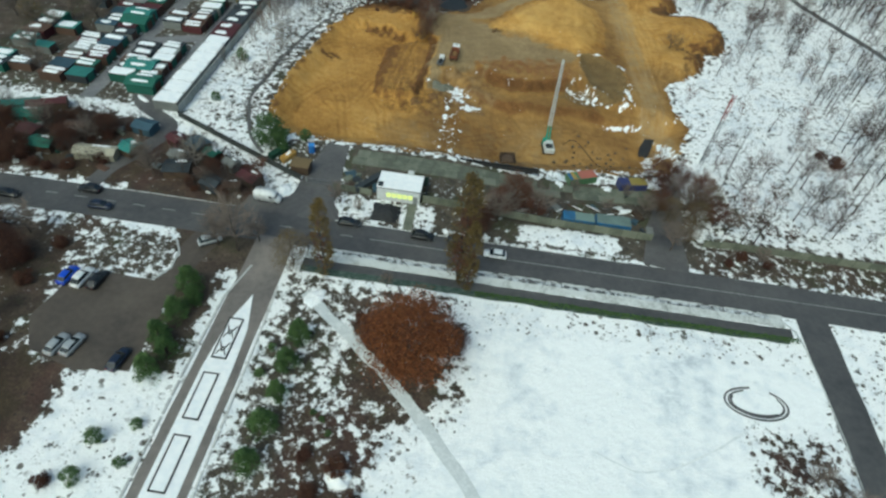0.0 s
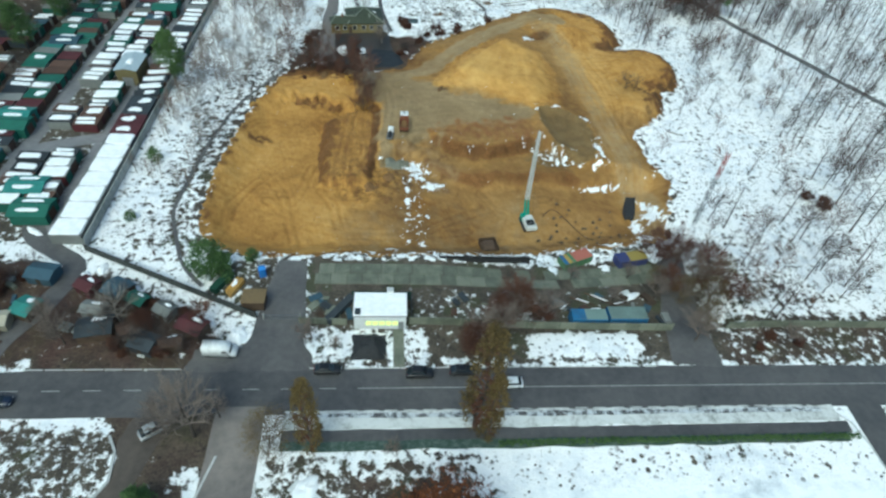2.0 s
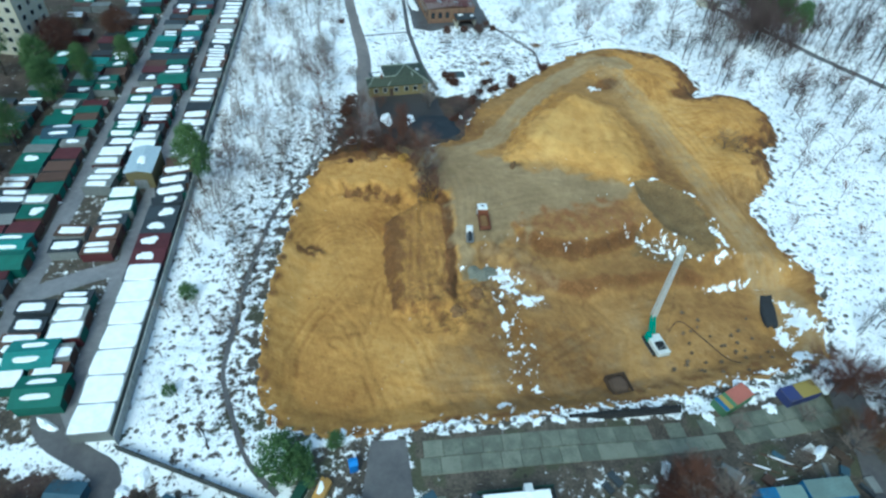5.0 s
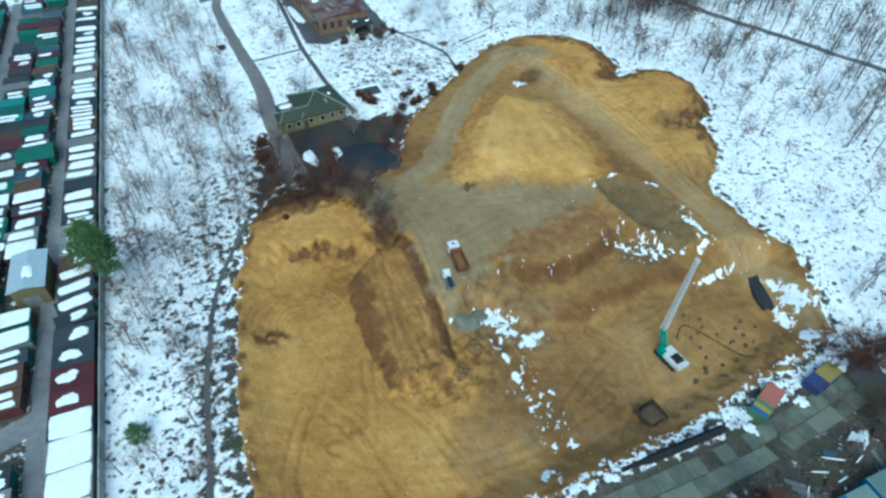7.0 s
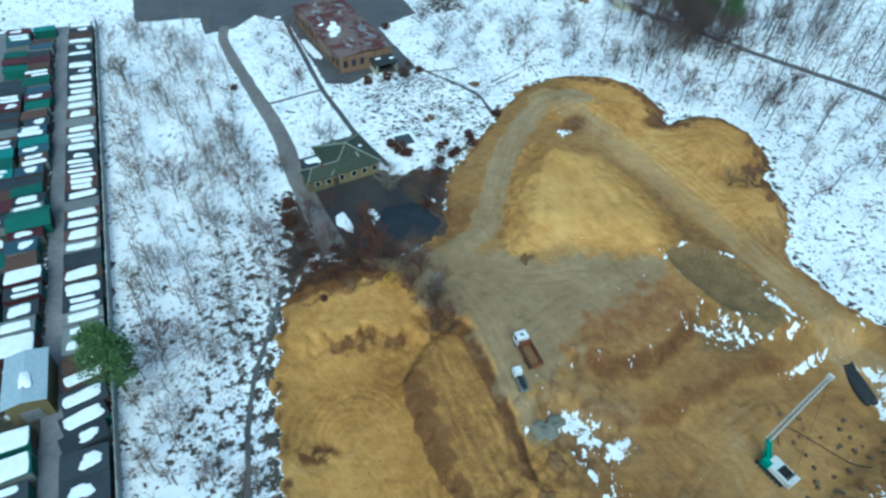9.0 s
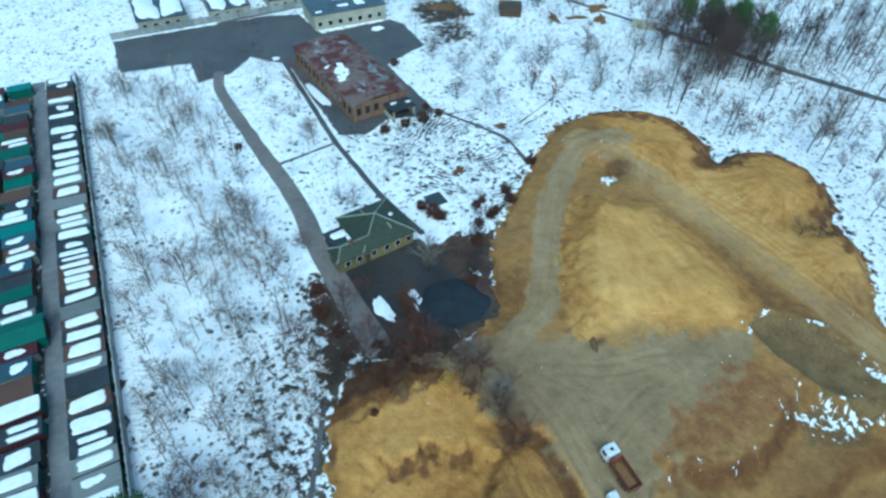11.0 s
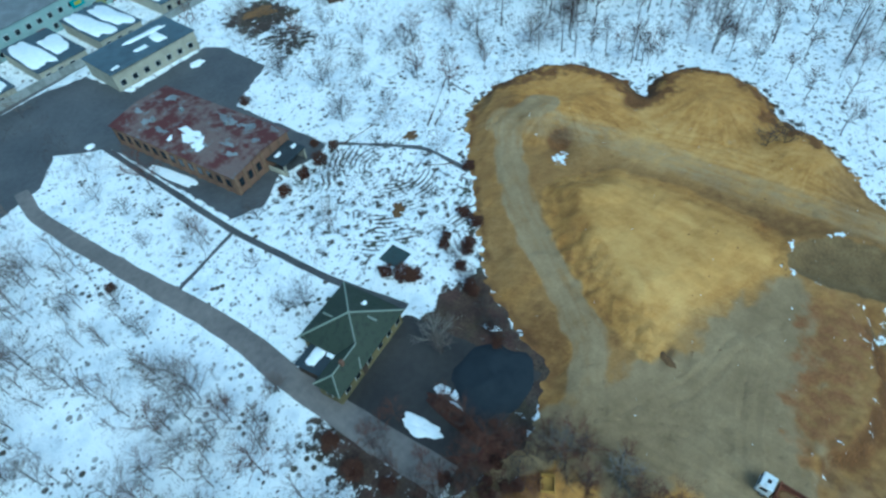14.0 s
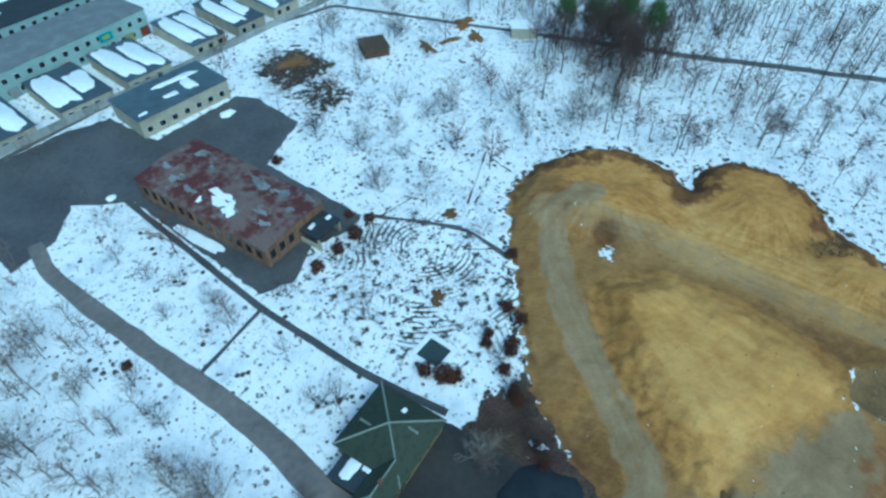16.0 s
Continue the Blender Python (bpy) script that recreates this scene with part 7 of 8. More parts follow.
# the wood east of the site
KEEP = PIT
def clear(x, y, gap):
    return float(inside(np.array(x), np.array(y), KEEP)) < -gap
count = 0
while count < 285:
    x, y = rng.uniform(52, 160), rng.uniform(95, 322)
    if not clear(x, y, 4) or abs((x - 96) * 0.92 + (y - 262) * 0.4) < 3 or (x < 75 and 122 < y < 165 and rng.random() < 0.8) or y > 235 and x < 88 or (x < 62 and y > 205) or rng.random() < 0.25 * (x > 120):
        continue
    tag_group(plant(f"bare_tree_{rng.randrange(5)}" if rng.random() < 0.68 else f"red_sapling_{rng.randrange(2)}", x, y, rng.uniform(0.65, 1.2), rng.uniform(0, 360)), "trees of the wood")
    count += 1
for i in range(90):
    x, y = rng.gauss(96, 9), rng.gauss(239, 11)
    if clear(x, y, 5):
        tag_group(plant(f"bare_tree_{i % 5}", x, y, rng.uniform(1.05, 1.6), rng.uniform(0, 360)), "dense grove by the forest track")
# saplings of the strip between garages and site, and of the northern meadow
for i in range(120):
    x, y = rng.uniform(-69, -41), rng.uniform(124, 292)
    if not clear(x, y, 3.5) or (y < 150 and rng.random() < 0.75) or (y > 225 and rng.random() < 0.5) or x > -38:
        continue
    tag_group(plant(("pale_sapling_0", "pale_sapling_1", "pale_sapling_2", "red_sapling_0", "pale_sapling_2")[i % 5], x, y, rng.uniform(0.75, 1.4), rng.uniform(0, 360)), "saplings of the snowy strip")
for i in range(95):
    x, y = rng.uniform(-30, 84), rng.uniform(212, 320)
    if not clear(x, y, 6) or (-19.5 < x < 23 and y > 243) or (-34 < x < -12 and y < 222) or (-20 < x < -15):
        continue
    tag_group(plant(("brush_0", "brush_1", "pale_sapling_1", "pale_sapling_0", "red_sapling_1")[i % 5], x, y, rng.uniform(0.9, 1.9), rng.uniform(0, 360)), "shrubs of the northern meadow")
# low hedge between footway and field
hedge = thing("hedge", pose(0, 0, 0), "low clipped dark green hedge dusted with snow", "hedge")
proto = part("shrub", leafy_crown(random.Random(3), 0.85, 0.55, 260, 0.2, 0.0, 0.0, 12), NEEDLE, hedge)
for i in range(64):
    ob = proto if i == 0 else proto.copy()
    if i:
        scene.collection.objects.link(ob)
    ob.location = (4 + i * 0.93 + rng.uniform(-0.1, 0.1), 69.1 + rng.uniform(-0.12, 0.12), 0)
    ob.rotation_euler = (0, 0, rng.uniform(0, 6))


def dead_stems(name, spots, rng, label, mat, height_range, spread=0.5, n=5):
    """Dead stems and grass over the snow, past counting."""
    verts, faces = [], []
    for x, y in spots:
        z = level(x, y)
        for _ in range(n):
            a, h = rng.uniform(0, 6.283), rng.uniform(*height_range)
            bx, by = x + rng.gauss(0, spread), y + rng.gauss(0, spread)
            tx, ty, w = bx + math.cos(a) * h * 0.5, by + math.sin(a) * h * 0.5, 0.03
            k = len(verts)
            verts += [(bx - math.sin(a) * w, by + math.cos(a) * w, z - 0.05), (bx + math.sin(a) * w, by - math.cos(a) * w, z - 0.05), (tx, ty, z + h)]
            faces.append((k, k + 1, k + 2))
    me = bpy.data.meshes.new(name)
    me.from_pydata(verts, [], faces)
    me.materials.append(mat)
    return tagged(new(name, me), label, "dead stems", kind="stuff")


spots = []
while len(spots) < 2000:
    x, y = rng.uniform(50, 150), rng.uniform(95, 322)
    if noise.noise((x * 0.07, y * 0.07, 1)) > -0.1 and clear(x, y, 1.5):
        spots.append((x, y))
dead_stems("undergrowth", spots, rng, "dead grey-brown undergrowth of the wood", TWIG, (0.2, 0.8), 0.6)
spots = []
while len(spots) < 3000:
    x, y = rng.uniform(-69, -38), rng.uniform(112, 295)
    if noise.noise((x * 0.09, y * 0.09, 5)) > 0.0 - (x > -58 and 150 < y < 195) * 0.4 and clear(x, y, 1):
        spots.append((x, y))
dead_stems("dry_grass", spots, rng, "dry brown grass and stems over snow", TWIG, (0.2, 0.8), 0.5)
spots = []
while len(spots) < 2600:
    x, y = rng.uniform(-30, 86), rng.uniform(212, 320)
    if noise.noise((x * 0.1, y * 0.1, 9)) > 0.05 and clear(x, y, 1) and not (-19 < x < 23 and y > 243) and not (-34 < x < -12 and y < 222):
        spots.append((x, y))
dead_stems("dry_grass", spots, rng, "dry grass and weeds over the meadow snow", TWIG, (0.3, 1.0), 0.5)


def thicket(name, spots, rng, label, tall, mat=TWIG):
    """Far slender trees past counting: thin trunks with fine branches."""
    verts, faces = [], []

    def bar(a, b, r0, r1):
        k = len(verts)
        for p, r in ((a, r0), (b, r1)):
            for q in (0.0, 2.094, 4.189):
                verts.append((p[0] + r * math.cos(q), p[1] + r * math.sin(q), p[2]))
        for i in range(3):
            faces.append((k + i, k + (i + 1) % 3, k + 3 + (i + 1) % 3, k + 3 + i))

    for x, y in spots:
        z, h = level(x, y), rng.uniform(*tall)
        tx, ty = x + rng.gauss(0, 0.25), y + rng.gauss(0, 0.25)
        bar((x, y, z - 0.3), (tx, ty, z + h), 0.014 * h + 0.03, 0.04)
        for _ in range(16):
            f, a = rng.uniform(0.3, 0.98), rng.uniform(0, 6.283)
            ln = h * rng.uniform(0.18, 0.38) * (1.15 - 0.6 * f)
            p = (x + (tx - x) * f, y + (ty - y) * f, z + h * f)
            q = (p[0] + math.cos(a) * ln, p[1] + math.sin(a) * ln, p[2] + ln * rng.uniform(0.4, 1.2))
            bar(p, q, 0.042, 0.02)
            for _ in range(4):
                a2, g = a + rng.gauss(0, 0.8), rng.uniform(0.4, 1)
                m = tuple(p[i] + (q[i] - p[i]) * g for i in range(3))
                bar(m, (m[0] + math.cos(a2) * ln * 0.5, m[1] + math.sin(a2) * ln * 0.5, m[2] + ln * 0.4), 0.022, 0.014)
    me = bpy.data.meshes.new(name)
    me.from_pydata(verts, [], faces)
    me.materials.append(mat)
    return tagged(new(name, me), label, "wood", kind="stuff")


spots = []
while len(spots) < 400:
    x, y = (rng.uniform(54, 175), rng.uniform(92, 330)) if len(spots) < 150 else (rng.uniform(92, 175), rng.uniform(120, 310))
    if clear(x, y, 4) and not (x < 73 and 120 < y < 165 and rng.random() < 0.75) and not (y > 232 and x < 86) and abs((x - 96) * 0.92 + (y - 262) * 0.4) > 2.5 and not (x < 62 and y > 205):
        spots.append((x, y))
thicket("winter_wood", spots, rng, "slender leafless trees of the snowy wood", (7.0, 12.5))
spots = []
while len(spots) < 250:
    x, y = rng.uniform(-69, -40), rng.uniform(128, 295)
    if clear(x, y, 3) and noise.noise((x * 0.06, y * 0.06, 2)) > -0.15 and not -40 < x < -30:
        spots.append((x, y))
thicket("sapling_thicket", spots, rng, "thin grey saplings between fence and site", (3.0, 6.5), TWIG_OLIVE)


# ---- vehicles ----
def wheel(parent, x, y, r, w):
    bm = bmesh.new()
    n = 16
    for s0, s1, r0, r1 in ((-w / 2, -w / 2, 0.6 * r, 0.92 * r), (-w / 2, -w / 4, 0.92 * r, r), (-w / 4, w / 4, r, r), (w / 4, w / 2, r, 0.92 * r), (w / 2, w / 2, 0.92 * r, 0.6 * r)):
        a = [bm.verts.new((r0 * math.cos(6.2832 * k / n), s0, r0 * math.sin(6.2832 * k / n))) for k in range(n)]
        b = [bm.verts.new((r1 * math.cos(6.2832 * k / n), s1, r1 * math.sin(6.2832 * k / n))) for k in range(n)]
        for k in range(n):
            bm.faces.new((a[k], a[(k + 1) % n], b[(k + 1) % n], b[k]))
    tyre = part("wheel", bm, RUBBER, parent)
    tyre.location = (x, y, r)
    rim = stick(bmesh.new(), (0, -w * 0.42, 0), (0, w * 0.42, 0), r * 0.6, r * 0.6, 12)
    part("rim", rim, STEEL, tyre, "steel rim")
    return tyre


def loft(rows, mat_index=None):
    """A body from cross-sections (x, half width, z low, z high, shoulder)."""
    bm = bmesh.new()
    rings = []
    for x, hw, z0, z1, sh in rows:
        pts = [(-hw, z0), (-hw, z0 + (z1 - z0) * 0.55), (-hw * sh, z1), (hw * sh, z1), (hw, z0 + (z1 - z0) * 0.55), (hw, z0)]
        rings.append([bm.verts.new((x, y, z)) for y, z in pts])
    for a, b in zip(rings, rings[1:]):
        for i in range(6):
            bm.faces.new((a[i], b[i], b[(i + 1) % 6], a[(i + 1) % 6]))
    bm.faces.new(rings[0])
    bm.faces.new(rings[-1][::-1])
    bmesh.ops.recalc_face_normals(bm, faces=bm.faces)
    return bm


PAINTS = {k: car_paint(k + "_car_paint", c) for k, c in (("white", (0.75, 0.77, 0.78)), ("black", (0.012, 0.013, 0.016)), ("blue", (0.01, 0.07, 0.55)), ("silver", (0.35, 0.37, 0.39)), ("navy", (0.012, 0.02, 0.045)))}
LAMP = plain("lamp_glass", (0.6, 0.6, 0.58), None, 0.2)
TAIL = plain("tail_lamp", (0.3, 0.01, 0.01), None, 0.3)


def car(x, y, turn, colour, place, long=4.5, tall=1.48, wide=1.78):
    c = thing("car", at_ground(x, y, turn, 0.06), f"{colour} passenger car {place}", "car")
    L, W = long / 2, wide / 2
    p = PAINTS[colour]
    part("body", loft([(-L, W * 0.8, 0.35, 0.72, 0.9), (-L + 0.12, W * 0.95, 0.25, 0.92, 0.92), (-L * 0.55, W, 0.22, 0.98, 0.93), (L * 0.35, W, 0.22, 0.95, 0.93), (L * 0.8, W * 0.96, 0.24, 0.82, 0.9), (L, W * 0.8, 0.35, 0.66, 0.88)]), p, c, "", True)
    part("glazing", loft([(-L * 0.86, W * 0.82, 0.9, 0.95, 0.9), (-L * 0.55, W * 0.86, 0.9, tall - 0.06, 0.8), (L * 0.12, W * 0.86, 0.9, tall - 0.05, 0.8), (L * 0.5, W * 0.84, 0.88, 0.93, 0.9)]), GLASS, c, "dark glass")
    part("roof", loft([(-L * 0.6, W * 0.68, tall - 0.09, tall - 0.05, 0.9), (-L * 0.5, W * 0.72, tall - 0.1, tall, 0.85), (L * 0.08, W * 0.72, tall - 0.1, tall, 0.85), (L * 0.17, W * 0.68, tall - 0.1, tall - 0.06, 0.9)]), p, c, "", True)
    for sx in (-0.62, 0.62):
        for sy in (-1, 1):
            wheel(c, L * sx, sy * (W - 0.1), 0.31, 0.2)
    for s in (-1, 1):
        part("headlight", box(bmesh.new(), L - 0.12, L - 0.01, s * W * 0.6 - 0.16, s * W * 0.6 + 0.16, 0.55, 0.68, 0.02), LAMP, c)
        part("tail_light", box(bmesh.new(), -L + 0.0, -L + 0.1, s * W * 0.62 - 0.14, s * W * 0.62 + 0.14, 0.66, 0.8, 0.02), TAIL, c)
        part("mirror", box(bmesh.new(), L * 0.3, L * 0.38, s * (W + 0.08) - 0.09, s * (W + 0.08) + 0.09, 0.92, 1.04, 0.02), p, c)
    return c


car(6.8, 79.5, 180, "white", "driving along the wet road", 4.5)
car(-71.4, 77.0, 2, "navy", "on the wet road", 4.5)
car(-75.8, 81.2, 180, "black", "on the wet road", 4.6, 1.6, 1.85)
car(-90.0, 76.6, 0, "black", "on the wet road", 4.5)
car(-23.0, 82.4, 0, "black", "parked beside the cabin", 4.4)
car(-7.9, 81.6, 0, "black", "parked at the kerb", 4.7, 1.7, 1.9)
car(-0.7, 82.0, 0, "black", "parked at the kerb", 4.5)
car(-67.6, 59.2, 82, "blue", "in the wet car park", 4.4)
car(-64.9, 59.2, 82, "white", "in the wet car park", 4.8, 1.75, 1.9)
car(-62.2, 59.2, 84, "black", "in the wet car park", 4.5)
car(-61.4, 45.6, 78, "silver", "in the lower car park", 4.3)
car(-59.0, 45.9, 78, "silver", "in the lower car park", 4.4)
car(-50.8, 44.6, 80, "navy", "at the car park's edge", 4.5)
car(-47.4, 72.2, 35, "silver", "by the car park exit", 4.4, 1.6)


def van(x, y, turn):
    v = thing("van", at_ground(x, y, turn, 0.06), "white panel van beside a snow heap", "van")
    p = PAINTS["white"]
    part("body", loft([(-2.75, 0.9, 0.35, 2.25, 0.9), (-2.6, 0.98, 0.3, 2.42, 0.9), (1.0, 0.98, 0.3, 2.42, 0.9), (1.75, 0.97, 0.3, 1.7, 0.88), (2.1, 0.96, 0.3, 1.2, 0.9), (2.7, 0.85, 0.35, 0.95, 0.9)]), p, v, "", True)
    part("windscreen", loft([(1.08, 0.86, 1.5, 2.34, 0.92), (1.85, 0.9, 1.1, 1.6, 0.95), (2.0, 0.88, 1.15, 1.34, 0.95)]), GLASS, v)
    for sx in (-1.7, 1.75):
        for sy in (-1, 1):
            wheel(v, sx, sy * 0.88, 0.34, 0.22)
    for s in (-1, 1):
        part("headlight", box(bmesh.new(), 2.55, 2.68, s * 0.6 - 0.15, s * 0.6 + 0.15, 0.65, 0.85, 0.02), LAMP, v)
        part("side_window", box(bmesh.new(), 0.55, 1.35, s * 0.97 - 0.02, s * 0.97 + 0.02, 1.3, 1.85, 0.01), GLASS, v)
        part("mirror", box(bmesh.new(), 1.5, 1.6, s * 1.12 - 0.1, s * 1.12 + 0.1, 1.25, 1.6, 0.02), RUBBER, v)


van(-40.7, 86.0, -3)
RUSTBED = plain("rusty_bed", (0.20, 0.075, 0.04), (0.12, 0.05, 0.03), 0.8, 0, 0.8)
EARTH = plain("loose_earth", (0.21, 0.12, 0.05), (0.12, 0.07, 0.032), 0.95, 0, 1.2, 0.05)


def dump_truck(x, y, turn):
    t = thing("dump_truck", at_ground(x, y, turn) @ Matrix.Diagonal((0.86, 0.86, 0.86, 1)), "dump truck with white cab and rusty red-brown bed", "truck")
    part("chassis", blocks((-3.6, 3.4, -0.45, 0.45, 0.7, 1.05)), RUBBER, t)
    cab = part("cab", box(bmesh.new(), 1.7, 3.7, -1.22, 1.22, 0.8, 2.9, 0.12, 0.06), PAINTS["white"], t)
    part("windscreen", box(bmesh.new(), 3.6, 3.72, -1.0, 1.0, 1.75, 2.6, 0.02), GLASS, cab)
    for s in (-1, 1):
        part("side_window", box(bmesh.new(), 2.3, 3.3, s * 1.19 - 0.03, s * 1.19 + 0.03, 1.75, 2.5, 0.01), GLASS, cab)
        part("headlight", box(bmesh.new(), 3.66, 3.76, s * 0.9 - 0.18, s * 0.9 + 0.18, 0.95, 1.15, 0.02), LAMP, cab)
    part("roof_hatch", box(bmesh.new(), 2.4, 2.9, -0.3, 0.3, 2.88, 2.98, 0.02), RUBBER, cab)
    part("bed_floor", box(bmesh.new(), -3.9, 1.3, -1.25, 1.25, 1.15, 1.3, 0.02), RUSTBED, t)
    for s in (-1, 1):
        part("bed_side", box(bmesh.new(), -3.9, 1.3, s * 1.2 - 0.06, s * 1.2 + 0.06, 1.3, 2.35, 0.02), RUSTBED, t)
        for k in range(5):
            part("bed_rib", box(bmesh.new(), -3.6 + k * 1.1, -3.48 + k * 1.1, s * 1.29 - 0.05, s * 1.29 + 0.05, 1.2, 2.3), RUSTBED, t)
    part("headboard", box(bmesh.new(), 1.2, 1.34, -1.26, 1.26, 1.3, 2.7, 0.02), RUSTBED, t)
    part("tailgate", box(bmesh.new(), -3.98, -3.86, -1.26, 1.26, 1.3, 2.2, 0.02), RUSTBED, t)
    part("bed_dirt", prism(bmesh.new(), patch_outline(-1.3, 0, 2.4, 1.05, 4, 16, 0.1), 1.3, 1.65, 0.4), EARTH, t, "loose brown earth")
    for sx in (2.6, -1.6, -2.8):
        for sy in (-1, 1):
            wheel(t, sx, sy * 1.0, 0.5, 0.36)


dump_truck(-9.7, 153.6, 88)


def small_truck(x, y, turn):
    t = thing("small_truck", at_ground(x, y, turn) @ Matrix.Diagonal((0.82, 0.78, 0.82, 1)), "small grey flatbed truck with pale cab", "truck")
    part("chassis", blocks((-2.4, 2.3, -0.35, 0.35, 0.5, 0.8)), RUBBER, t)
    cab = part("cab", box(bmesh.new(), 1.0, 2.5, -0.9, 0.9, 0.55, 2.1, 0.1, 0.05), PAINTS["white"], t)
    part("windscreen", box(bmesh.new(), 2.42, 2.52, -0.75, 0.75, 1.3, 1.9, 0.02), GLASS, cab)
    part("flatbed", box(bmesh.new(), -2.5, 0.8, -0.95, 0.95, 0.8, 0.95, 0.02), STEEL, t)
    for s in (-1, 1):
        part("dropside", box(bmesh.new(), -2.5, 0.8, s * 0.92 - 0.03, s * 0.92 + 0.03, 0.95, 1.3), STEEL, t)
    part("tank", stick(bmesh.new(), (-2.1, 0, 1.35), (0.4, 0, 1.35), 0.45, 0.45, 12), DARKSTONE, t, "dark tank")
    for sx in (1.7, -1.6):
        for sy in (-1, 1):
            wheel(t, sx, sy * 0.8, 0.38, 0.24)


small_truck(-13.1, 149.4, 84)
TEAL = plain("teal_machine", (0.015, 0.28, 0.20), (0.01, 0.2, 0.15), 0.45, 0, 1.0)
MACHINE_WHITE = plain("white_machine", (0.62, 0.64, 0.62), (0.45, 0.46, 0.44), 0.5, 0, 0.9)


def crawler_crane():
    """A crawler crane with a teal foot and a tall pale lattice boom."""
    x, y, z = 18.0, 124.3, level(18.0, 124.3)
    c = thing("crawler_crane", pose(x, y, z, 0, 0, 98) @ Matrix.Diagonal((0.8, 0.8, 0.8, 1)), "white and teal crawler crane with tall pale boom", "crane")
    for s in (-1, 1):
        tr = bmesh.new()
        box(tr, -2.9, 2.9, s * 1.45 - 0.35, s * 1.45 + 0.35, 0.0, 0.95, 0.28)
        tk = part("track", tr, RUBBER, c, "muddy crawler track")
        for k in range(6):
            part("roller", stick(bmesh.new(), (-2.2 + k * 0.88, s * 1.45 - 0.38, 0.4), (-2.2 + k * 0.88, s * 1.45 + 0.38, 0.4), 0.24, 0.24, 10), STEEL, tk)
    part("undercarriage", blocks((-1.3, 1.3, -1.2, 1.2, 0.35, 1.1)), RUBBER, c)
    body = part("body", box(bmesh.new(), -3.4, 1.6, -1.5, 1.5, 1.1, 2.5, 0.14), MACHINE_WHITE, c)
    part("engine_grille", box(bmesh.new(), -2.9, -0.6, -1.1, 1.1, 2.5, 2.62, 0.03), RUBBER, body)
    part("counterweight", box(bmesh.new(), -3.9, -3.38, -1.5, 1.5, 1.2, 2.6, 0.1), MACHINE_WHITE, c)
    cab = part("cab", box(bmesh.new(), 0.6, 2.3, 0.75, 1.65, 1.1, 2.9, 0.1), TEAL, c, "teal cab")
    part("cab_glass", box(bmesh.new(), 2.2, 2.34, 0.85, 1.55, 1.7, 2.75, 0.02), GLASS, cab)
    foot, top = Vector((1.7, -0.1, 1.8)), Vector((3.9, -0.1, 6.4))
    bm = bmesh.new()
    for s in (-0.45, 0.45):
        stick(bm, foot + Vector((0, s, 0)), top + Vector((0, s, 0)), 0.28, 0.22, 5)
        stick(bm, foot + Vector((0.9, s, -0.5)), top + Vector((0.2, s, -0.4)), 0.16, 0.14, 5)
    part("boom_foot", bm, TEAL, c, "teal boom foot")
    tip = Vector((3.3, 0.8, 28.4))
    boom, lace = bmesh.new(), bmesh.new()
    offs = [Vector((a, b, 0)) * 0.42 for a, b in ((-1, -1), (1, -1), (1, 1), (-1, 1))]
    for o in offs:
        stick(boom, top + o, tip + o * 0.6, 0.16, 0.12, 4)
    n = 18
    for k in range(n):
        for i in range(4):
            f0, f1 = k / n, (k + 1) / n
            a = (top + offs[i]).lerp(tip + offs[i] * 0.5, f0)
            b = (top + offs[(i + 1) % 4]).lerp(tip + offs[(i + 1) % 4] * 0.5, f1)
            stick(lace, a, b, 0.085, 0.085, 3)
    lat = part("boom", boom, MACHINE_WHITE, c, "pale lattice boom")
    part("lacing", lace, MACHINE_WHITE, lat)
    part("sheave_head", box(bmesh.new(), tip.x - 0.5, tip.x + 0.5, tip.y - 0.25, tip.y + 0.25, tip.z - 0.3, tip.z + 0.6, 0.08), MACHINE_WHITE, c)
    part("rope", stick(bmesh.new(), tip, (-3.0, 0.2, 3.4), 0.03, 0.03, 3), RUBBER, c)
    part("gantry", stick(stick(bmesh.new(), (-2.6, -0.7, 2.5), (-2.9, 0, 4.3), 0.1, 0.08, 4), (-2.6, 0.7, 2.5), (-2.9, 0, 4.3), 0.1, 0.08, 4), STEEL, c)


crawler_crane()


